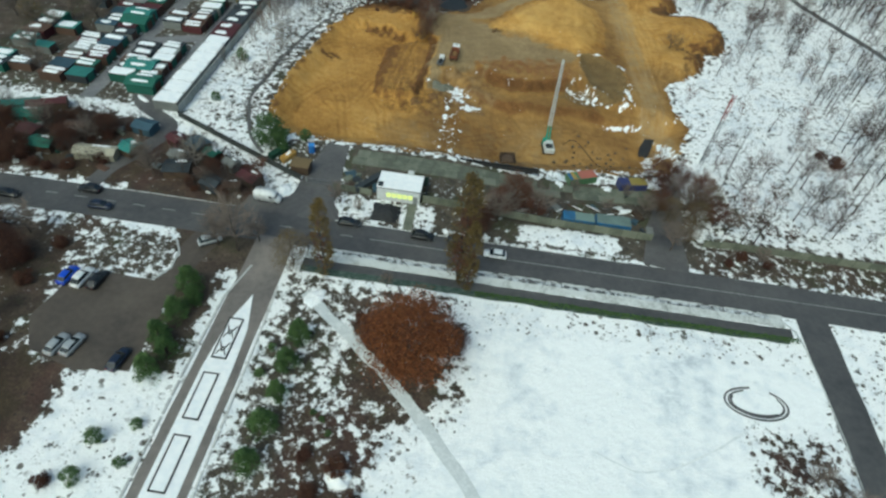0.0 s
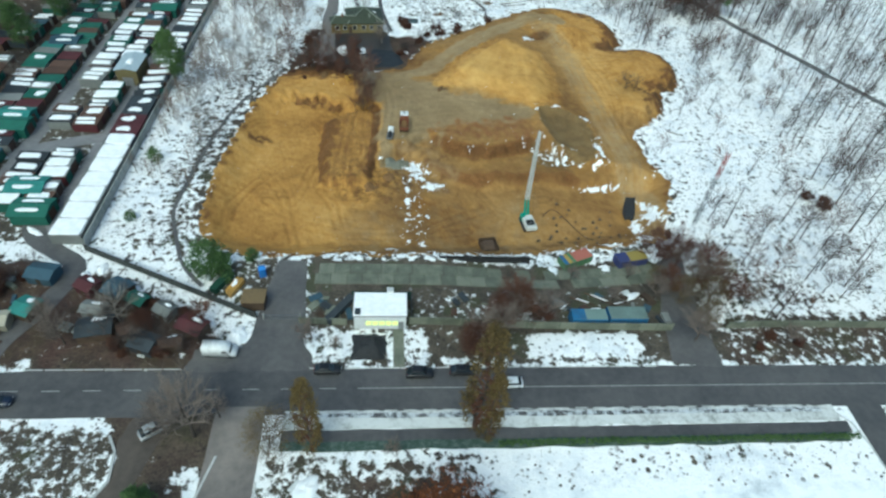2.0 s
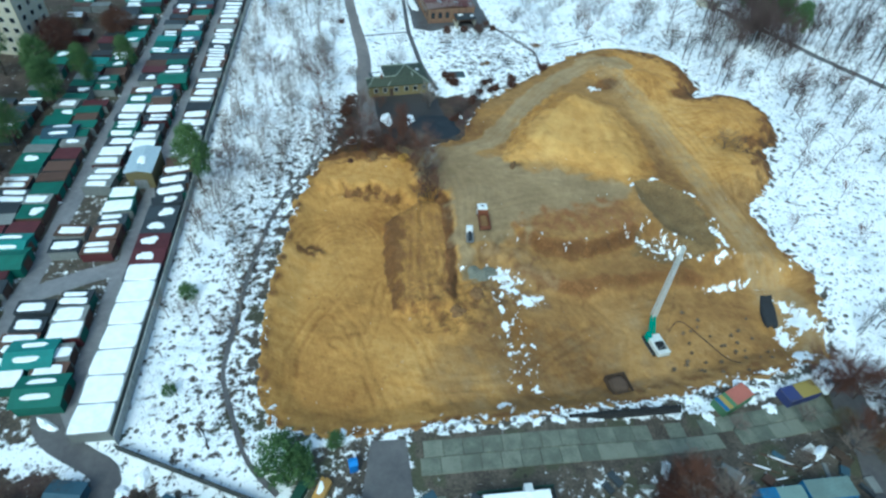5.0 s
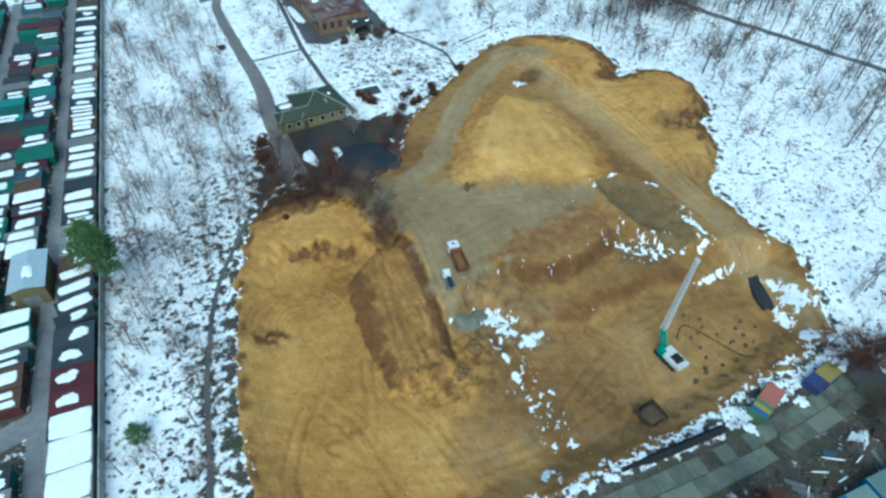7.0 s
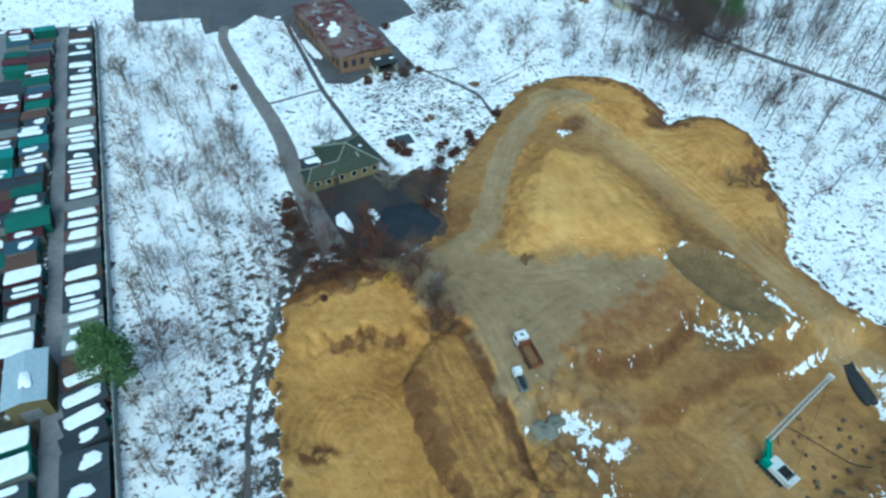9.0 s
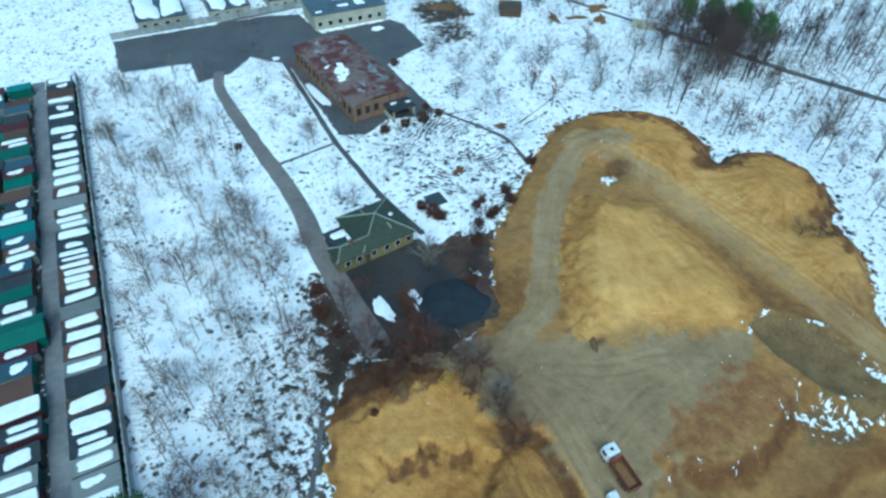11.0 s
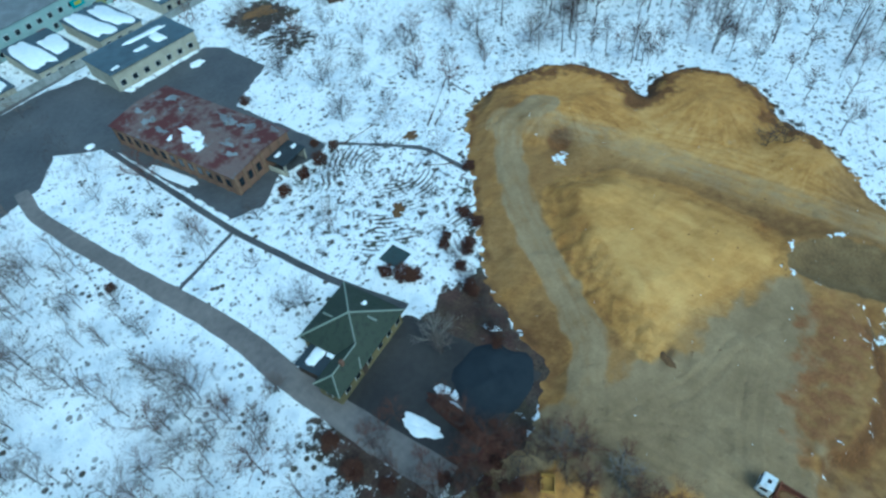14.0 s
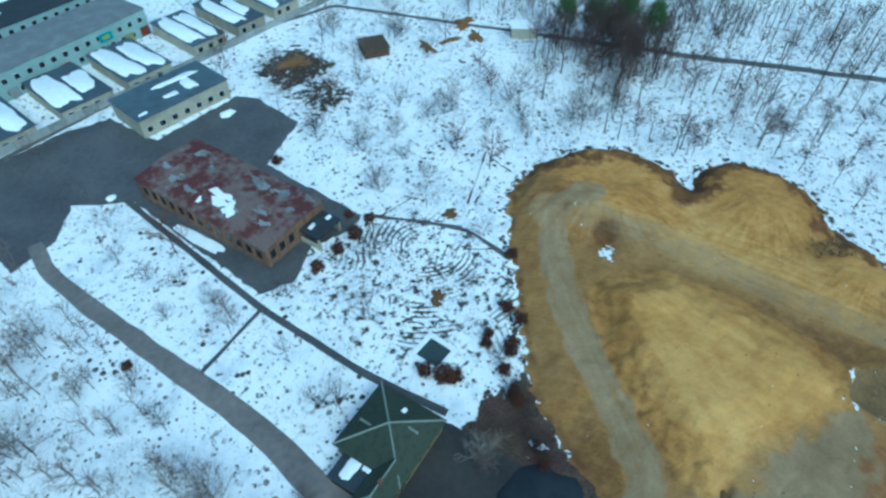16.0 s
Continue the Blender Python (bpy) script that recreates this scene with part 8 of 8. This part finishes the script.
def container(x, y, turn, z, body, roof, label, long=6.9, wide=2.6, high=2.5):
    c = thing("shipping_container", pose(x, y, z, 0, 0, turn), label, "container")
    a, b = long / 2, wide / 2
    part("wall", box(bmesh.new(), -a, a, -b, b, 0.12, high, 0.03), body, c)
    part("roof", box(bmesh.new(), -a + 0.05, a - 0.05, -b + 0.05, b - 0.05, high, high + 0.06, 0.02), roof[0], c)
    if len(roof) > 1:
        step = long * 0.38 / (len(roof) - 1)
        for i, m in enumerate(roof[1:]):
            part("roof_panel", box(bmesh.new(), -a + 0.05 + i * step, -a + 0.05 + (i + 1) * step - 0.03, -b + 0.06, b - 0.06, high + 0.05, high + 0.075), m, c)
    for s in (-1, 1):
        part("door", box(bmesh.new(), a - 0.01, a + 0.05, min(0.02 * s, s * b * 0.96), max(0.02 * s, s * b * 0.96), 0.25, high - 0.1), body, c)
        for k in (0.3, 0.7):
            part("lock_bar", stick(bmesh.new(), (a + 0.08, s * b * k, 0.25), (a + 0.08, s * b * k, high - 0.1), 0.03, 0.03, 5), STEEL, c)
    for i in range(int(long / 0.45)):
        xx = -a + 0.3 + i * 0.45
        if xx < a - 0.2:
            for s in (-1, 1):
                part("rib", box(bmesh.new(), xx, xx + 0.2, s * b - 0.04, s * b + 0.04, 0.25, high - 0.08), body, c)
    for sx in (-1, 1):
        for sy in (-1, 1):
            part("corner_casting", box(bmesh.new(), sx * a - 0.1, sx * a + 0.1, sy * b - 0.1, sy * b + 0.1, 0, 0.2), STEEL, c)


def paint(name, c):
    return plain(name, c, tuple(v * 0.6 + 0.02 for v in c), 0.6, 0.0, 0.5)


C_BLUE, C_SEA, C_RED, C_YEL, C_GRN, C_INDIGO, C_OCHRE = paint("container_blue", (0.03, 0.14, 0.30)), paint("container_greygreen", (0.17, 0.24, 0.22)), paint("container_coral", (0.38, 0.13, 0.095)), paint("container_yellow", (0.36, 0.27, 0.07)), paint("container_green", (0.10, 0.22, 0.10)), paint("container_indigo", (0.04, 0.05, 0.15)), paint("container_ochre", (0.28, 0.22, 0.06))
container(23.6, 93.4, 0, level(23.6, 93.4), C_BLUE, (C_SEA, C_BLUE), "blue shipping container with a worn grey-green roof", 6.6)
container(31.0, 93.8, 0, level(31, 93.8), C_BLUE, (C_SEA,), "blue container with a mossy grey-green roof", 7.2, 3.0)
container(25.4, 110.5, 23, -3.3, C_GRN, (C_RED, C_BLUE, C_YEL, C_GRN), "container with coral roof and coloured end stripes", 6.9, 2.8)
container(37.3, 110.6, 12, -3.2, C_INDIGO, (C_OCHRE, C_INDIGO), "indigo container with an ochre roof", 6.6, 2.8)


def crate(name, x, y, sx, sy, h, turn, mat, label, category, lift=0.0):
    c = thing(name, at_ground(x, y, turn, lift), label, category)
    t = 0.1
    for r in ((-sx, sx, -sy, -sy + t, 0, h), (-sx, sx, sy - t, sy, 0, h), (-sx, -sx + t, -sy + t, sy - t, 0, h), (sx - t, sx, -sy + t, sy - t, 0, h)):
        part("side", blocks(r), mat, c)
    part("floor", blocks((-sx + t, sx - t, -sy + t, sy - t, 0.0, 0.15)), mat, c)
    return c


sk = crate("waste_skip", 8.1, 116.0, 1.8, 1.9, 1.3, 8, WOOD_DARK, "dark brown open skip at the pit's edge", "skip")
part("waste_fill", prism(bmesh.new(), patch_outline(0, 0, 1.6, 1.7, 3, 14, 0.1), 0.15, 1.2, 0.5), WOOD_DARK, sk, "dark brown waste")
crate("yellow_skip", -24.4, 177.5, 1.1, 0.9, 1.0, 30, plain("dull_yellow", (0.42, 0.26, 0.06), None, 0.7), "small dull yellow skip in sand", "skip")
toilet = thing("portable_toilet", at_ground(-36.6, 103.6, 10), "blue portable toilet beside the gate", "toilet")
part("cabin", box(bmesh.new(), -0.6, 0.6, -0.6, 0.6, 0, 2.1, 0.05), paint("toilet_blue", (0.02, 0.13, 0.5)), toilet)
part("roof", gable(bmesh.new(), -0.6, 0.6, -0.6, 0.6, 2.1, 2.35, "x", 0.06, 0.06), paint("toilet_roof", (0.05, 0.22, 0.6)), toilet)
part("door", box(bmesh.new(), -0.42, 0.42, -0.64, -0.58, 0.1, 1.95, 0.02), paint("toilet_door", (0.03, 0.17, 0.5)), toilet)
FRESH_PLANK = paint("fresh_plank", (0.55, 0.32, 0.07))
stack = thing("plank_stack", at_ground(-41.2, 100.2, 66), "stack of fresh yellow-orange planks", "planks")
for i in range(5):
    part("plank", box(bmesh.new(), -2.1 + 0.15 * i, 2.1 + 0.1 * (i % 3), -0.8 + i * 0.32, -0.52 + i * 0.32, 0, 0.9 + 0.08 * (i % 2), 0.02), FRESH_PLANK, stack)
part("snow_patch", prism(bmesh.new(), patch_outline(0.6, 0.2, 1.1, 0.5, 2, 14, 0.4), 0.9, 1.04, 0.1), SNOW, stack)
screen = thing("board_screen", at_ground(-43.8, 101.4, 62), "leaning dark green board screen", "screen")
part("board", box(bmesh.new(), -2.4, 2.4, -0.9, 0.5, 0, 1.2, 0.03), plain("screen_green", (0.02, 0.07, 0.045)), screen)
shed = thing("guard_shed", at_ground(-36.9, 96.6, 0), "brown wooden guard shed by the gate", "shed")
part("wall", box(bmesh.new(), -1.9, 1.9, -1.5, 1.5, -0.2, 2.2), WOOD_DARK, shed)
part("roof", box(bmesh.new(), -2.1, 2.1, -1.7, 1.7, 2.2, 2.35, 0.03), plain("ply_roof", (0.17, 0.12, 0.06), (0.1, 0.075, 0.05)), shed)
part("door", box(bmesh.new(), -0.4, 0.4, -1.58, -1.48, 0, 1.9), WOOD_DARK, shed)
gate = thing("site_gate", at_ground(-31.6, 93.1, 0), "low grey sliding gate across the drive", "gate")
part("gate_frame", blocks((-3.0, 2.9, -0.05, 0.05, 1.2, 1.3), (-3.0, 2.9, -0.05, 0.05, 0.15, 0.25)), STEEL, gate)
for i in range(18):
    part("bar", blocks((-2.9 + i * 0.33, -2.86 + i * 0.33, -0.03, 0.03, 0.2, 1.25)), STEEL, gate)
for x in (-3.2, 3.1):
    part("post", blocks((x - 0.12, x + 0.12, -0.12, 0.12, -0.3, 1.7)), CONCRETE, gate)

# three black bars stand in for a dark hoarding and its shadow
pipes = thing("black_pipe_stack", pose(6, 109.1, level(6, 109.1) + 0.3), "black bars in place of a dark hoarding and its shadow", "pipes")
for k, (dy, dz) in enumerate(((-0.35, 0), (0.35, 0), (0, 0.58))):
    part("pipe", stick(bmesh.new(), (-9.2, dy, dz), (9.3, dy, dz), 0.34, 0.34, 12), RUBBER, pipes)
rng = random.Random(51)
PILE = plain("pile_concrete", (0.14, 0.10, 0.06))
for k in range(52):
    x, y = 19 + (k % 8) * 2.7 + rng.uniform(-1.2, 1.2), 116.5 + (k // 8) * 2.4 + rng.uniform(-1.1, 1.1)
    if float(inside(np.array(x), np.array(y), PAD)) < 0.6 or abs(x - 18.5) < 4 and abs(y - 124) < 4 or rng.random() < 0.25:
        continue
    pl = thing("pile_head", at_ground(x, y, rng.uniform(0, 90)), "short dark concrete pile head in sand", "pile", "pile heads on the pad")
    h, w = rng.uniform(0.25, 0.6), rng.uniform(0.16, 0.3)
    part("shaft", box(bmesh.new(), -w, w, -w, w, -0.3, h, 0.03), PILE, pl)
    part("spoil_ring", prism(bmesh.new(), patch_outline(0, 0, w * 2.4, w * 2.2, k, 12, 0.4), -0.2, 0.1, 0.3), EARTH, pl)
hose = thing("hose", pose(0, 0, 0), "long black hose curling over the sand", "hose")
bm = bmesh.new()
pts = [(22 + 10 * f, 127 + 2.5 * math.sin(f * 5) - 6 * f * f) for f in (i / 20 for i in range(21))]
for a, b in zip(pts, pts[1:]):
    stick(bm, (*a, level(*a) + 0.08), (*b, level(*b) + 0.08), 0.09, 0.09, 5)
part("tube", bm, RUBBER, hose)

# lattice mast in the wood
mast = thing("lattice_mast", at_ground(54.6, 120.8, 20), "slender red and white lattice mast", "mast")
RED_MAST = paint("mast_red", (0.35, 0.05, 0.04))
cs = [Vector((a, b, 0)) * 0.45 for a, b in ((0, 1.0), (-0.87, -0.5), (0.87, -0.5))]
for k in range(6):
    z0, z1, m = Vector((0, 0, k * 3.2)), Vector((0, 0, (k + 1) * 3.2)), RED_MAST if k > 3 else STEEL
    for i in range(3):
        part("leg", stick(bmesh.new(), cs[i] + z0 - Vector((0, 0, 0.4 if k == 0 else 0)), cs[i] + z1, 0.06, 0.06, 4), m, mast)
        part("brace", stick(bmesh.new(), cs[i] + z0, cs[(i + 1) % 3] + z1, 0.035, 0.035, 3), m, mast)
        part("brace", stick(bmesh.new(), cs[(i + 1) % 3] + z0, cs[i] + z1, 0.035, 0.035, 3), m, mast)


# ---- snow drifts, heaps and rubble ----
def mound(name, x, y, rx, ry, h, turn, mat, label, category, seed, ragged=0.35, n=26, kind=""):
    """A low uneven heap that follows the ground."""
    rng = random.Random(seed)
    ph = [rng.uniform(0, 6.28) for _ in range(5)]
    bm, rings = bmesh.new(), []
    ct, st = math.cos(radians(turn)), math.sin(radians(turn))
    for f in (1.0, 0.93, 0.75, 0.5, 0.25):
        ring = []
        for i in range(n):
            a = 6.2832 * i / n
            w = 1 + ragged * (0.5 * math.sin(2 * a + ph[0]) + 0.45 * math.sin(3 * a + ph[1]) + 0.4 * math.sin(5 * a + ph[2]) + 0.35 * math.sin(8 * a + ph[3]))
            u, v = rx * f * w * math.cos(a), ry * f * w * math.sin(a)
            px, py = x + u * ct - v * st, y + u * st + v * ct
            top = h * (1 - f ** 2.2) ** 0.8 * (1 + 0.3 * math.sin(3 * a + ph[4] + f * 4)) if f < 1 else -0.15
            ring.append(bm.verts.new((px - x, py - y, level(px, py) - level(x, y) + top)))
        rings.append(ring)
    c = bm.verts.new((0, 0, h))
    for a, b in zip(rings, rings[1:]):
        for i in range(n):
            bm.faces.new((a[i], a[(i + 1) % n], b[(i + 1) % n], b[i]))
    for i in range(n):
        bm.faces.new((rings[-1][i], rings[-1][(i + 1) % n], c))
    ob = part(name, bm, mat, None, "", True)
    ob.matrix_world = pose(x, y, level(x, y))
    return tagged(ob, label, category, kind=kind)


for i, (x, y, rx, ry, t) in enumerate(((-27.6, 195.6, 1.4, 3.6, 12), (-21.4, 196.6, 0.9, 1.3, 30), (-23.6, 193.6, 0.6, 1.2, 0), (-20.9, 194.3, 0.8, 1.1, 0), (-22.4, 193.5, 0.7, 1.5, 10), (-8.6, 196.6, 0.6, 1.4, 20), (20.5, 107.7, 1.0, 1.6, 10), (31.6, 108.5, 1.2, 1.5, 0), (43.6, 111.5, 1.8, 0.8, 30))):
    mound("snow_drift", x, y, rx, ry, 0.22, t, SNOW, "ragged drift of white snow beside the site", "snow drift", i + 1, 0.2, 44)
for i, (x, y, rx, ry, h) in enumerate(((-38.6, 89.6, 1.5, 2.2, 0.7), (-44.0, 91.8, 1.3, 1.0, 0.5), (-24.5, 62.8, 2.4, 1.6, 0.4), (-12.4, 31.8, 1.6, 2.0, 1.0), (-65.6, 105.0, 1.6, 0.8, 0.5), (-68.0, 103.0, 1.2, 1.0, 0.5), (-81.5, 114.6, 2.2, 0.7, 0.4), (13.8, 299.5, 2.0, 1.6, 0.5), (-19.8, 293, 1.2, 1.0, 0.4), (34.6, 100.2, 2.2, 0.7, 0.5))):
    mound("snow_mound", x, y, rx, ry, h, i * 24, SNOW, "heap of shovelled snow beside the way", "snow heap", 60 + i, 0.16)
mound("grit_mound", -15.9, 191.6, 6.8, 5.6, 1.0, 10, plain("black_grit", (0.012, 0.016, 0.022), (0.024, 0.03, 0.038), 0.9, 0, 0.8, 0.1), "broad heap of blue-black grit", "heap", 5, 0.12)
# a low dark block with an uneven outline, east of the pad
bank = part("sheeted_bank", prism(bmesh.new(), patch_outline(0, 0, 5.4, 1.5, 9, 44, 0.16, 5), -0.5, 0.55, 0.4), DARKSTONE, None, "", True)
bank.matrix_world = at_ground(44.0, 131.2, 72)
tagged(bank, "long low dark bank with uneven edges", "heap")
mound("earth_mound", -23.8, 191.4, 7.6, 1.25, 1.1, 84, plain("red_earth", (0.07, 0.03, 0.02), (0.04, 0.02, 0.016), 0.95, 0, 1.2, 0.08), "long heap of red-brown earth and brush", "heap", 6, 0.12)
mound("grey_spoil", -11.4, 142.4, 2.8, 1.9, 0.8, 20, plain("grey_spoil", (0.19, 0.19, 0.15), (0.12, 0.12, 0.1), 0.95), "pale grey spoil heap beside the yard", "heap", 7, 0.3)
for i, (x, y, rx, ry, h) in enumerate(((-13.2, 137.2, 1.3, 1.8, 0.6), (-17.4, 133.0, 1.6, 1.2, 0.7), (0.4, 172.4, 1.4, 0.7, 0.4), (-31.5, 178.8, 1.6, 1.2, 0.7))):
    mound("earth_mound", x, y, rx, ry, h * 0.8, i * 33, EARTH, "crumbling heap of brown earth on sand", "heap", 80 + i, 0.16)
for i, (x, y, rx, ry) in enumerate(((87, 284.5, 4.5, 2.2), (82.5, 277, 4.0, 1.6), (69, 283.6, 3.4, 1.4), (40, 305.5, 3.6, 3.6), (76, 281, 3.0, 1.0), (62, 296, 1.6, 1.0))):
    mound("peat_mound", x, y, rx, ry, 0.7, i * 40, EARTH, "low dark heap of dug earth in snow", "heap", 110 + i, 0.5)
for i, (x, y) in enumerate([(21.1, 236.9), (3.0, 225.3)]):
    mound("bare_patch", x, y, 2.0, 1.2, 0.12, i * 50, EARTH, "bare patch of brown soil in snow", "soil", 140 + i, 0.4)
clods = []
for k in range(130):
    f = k / 130
    x, y = rng.uniform(-46, 48), rng.uniform(112, 180)
    if float(inside(np.array(x), np.array(y), PIT)) < 2:
        continue
    clods.append((x, y))
verts, faces = [], []
for x, y in clods:
    s, z = rng.uniform(0.08, 0.26), level(x, y)
    k = len(verts)
    verts += [(x - s, y, z), (x, y - s, z), (x + s * 0.8, y + s * 0.3, z), (x, y + s, z), (x + s * 0.1, y, z + s * 0.8)]
    faces += [(k, k + 1, k + 4), (k + 1, k + 2, k + 4), (k + 2, k + 3, k + 4), (k + 3, k, k + 4)]
me = bpy.data.meshes.new("clods")
me.from_pydata(verts, [], faces)
me.materials.append(EARTH)
tagged(new("clods", me), "loose brown clods scattered over the sand", "clods", kind="stuff")
for i, (x, y, t, ln) in enumerate(((24, 98.6, -25, 5.0), (27.5, 99.4, -30, 6.0), (31, 98.0, 15, 4.0), (20, 97.0, 40, 3.5), (-58.5, 110.5, 118, 4.5), (26.0, 96.6, 5, 4.5), (12.5, 95.2, -10, 3.5), (33.6, 239.5, 24, 17.5), (31.0, 236.2, 18, 9.0), (40.2, 238.0, 80, 6.5), (17.0, 226.5, 130, 6.0), (15.5, 246.4, -8, 9.0), (62.6, 156.4, -28, 4.6))):
    lg = thing("timber", at_ground(x, y, t, 0.15), "weathered timber lying with snow on it", "timber", "loose timbers")
    part("beam", stick(bmesh.new(), (-ln / 2, 0, 0), (ln / 2, 0, 0), 0.17, 0.14, 7), WOOD_DARK, lg)
    part("snow_patch", prism(bmesh.new(), patch_outline(0, 0, ln * 0.3, 0.12, i, 12, 0.2), 0.1, 0.24, 0.04), SNOW, lg)

# scrap and sheets lying about the allotments and beside the cabin
rng = random.Random(91)
SCRAP = [BLUE, GREY, RUST, WOOD_DARK, ROOF_DARK, SNOW_DIRTY, SLAB, GREEN]
WORDS = ["blue", "grey", "rusty", "dark wooden", "black", "snow-covered", "concrete", "green"]
for i in range(96):
    if i < 62:
        x, y = rng.uniform(-112, -46), rng.uniform(85, 104)
        if y > 104 - (x + 70) * 0.46 - 5 and x > -72 or -77 < x < -67:
            continue
    else:
        x, y = rng.choice(((rng.uniform(-27, -20), rng.uniform(93.5, 99)), (rng.uniform(-8, 18), rng.uniform(93.5, 99.5)), (rng.uniform(36, 40), rng.uniform(93, 100)), (rng.uniform(18, 36), rng.uniform(96, 101))))
    k = rng.randrange(len(SCRAP) - (i >= 62))
    a, b, h = rng.uniform(0.4, 1.6), rng.uniform(0.3, 0.8), rng.uniform(0.1, 0.6)
    ob = part("scrap_panel", box(bmesh.new(), -a, a, -b, b, -0.15, h, 0.04, 0.03), SCRAP[k])
    ob.matrix_world = at_ground(x, y, rng.uniform(0, 180))
    tagged(ob, f"{WORDS[k]} panel lying among scrap and scrub", "scrap", "scrap by the sheds")
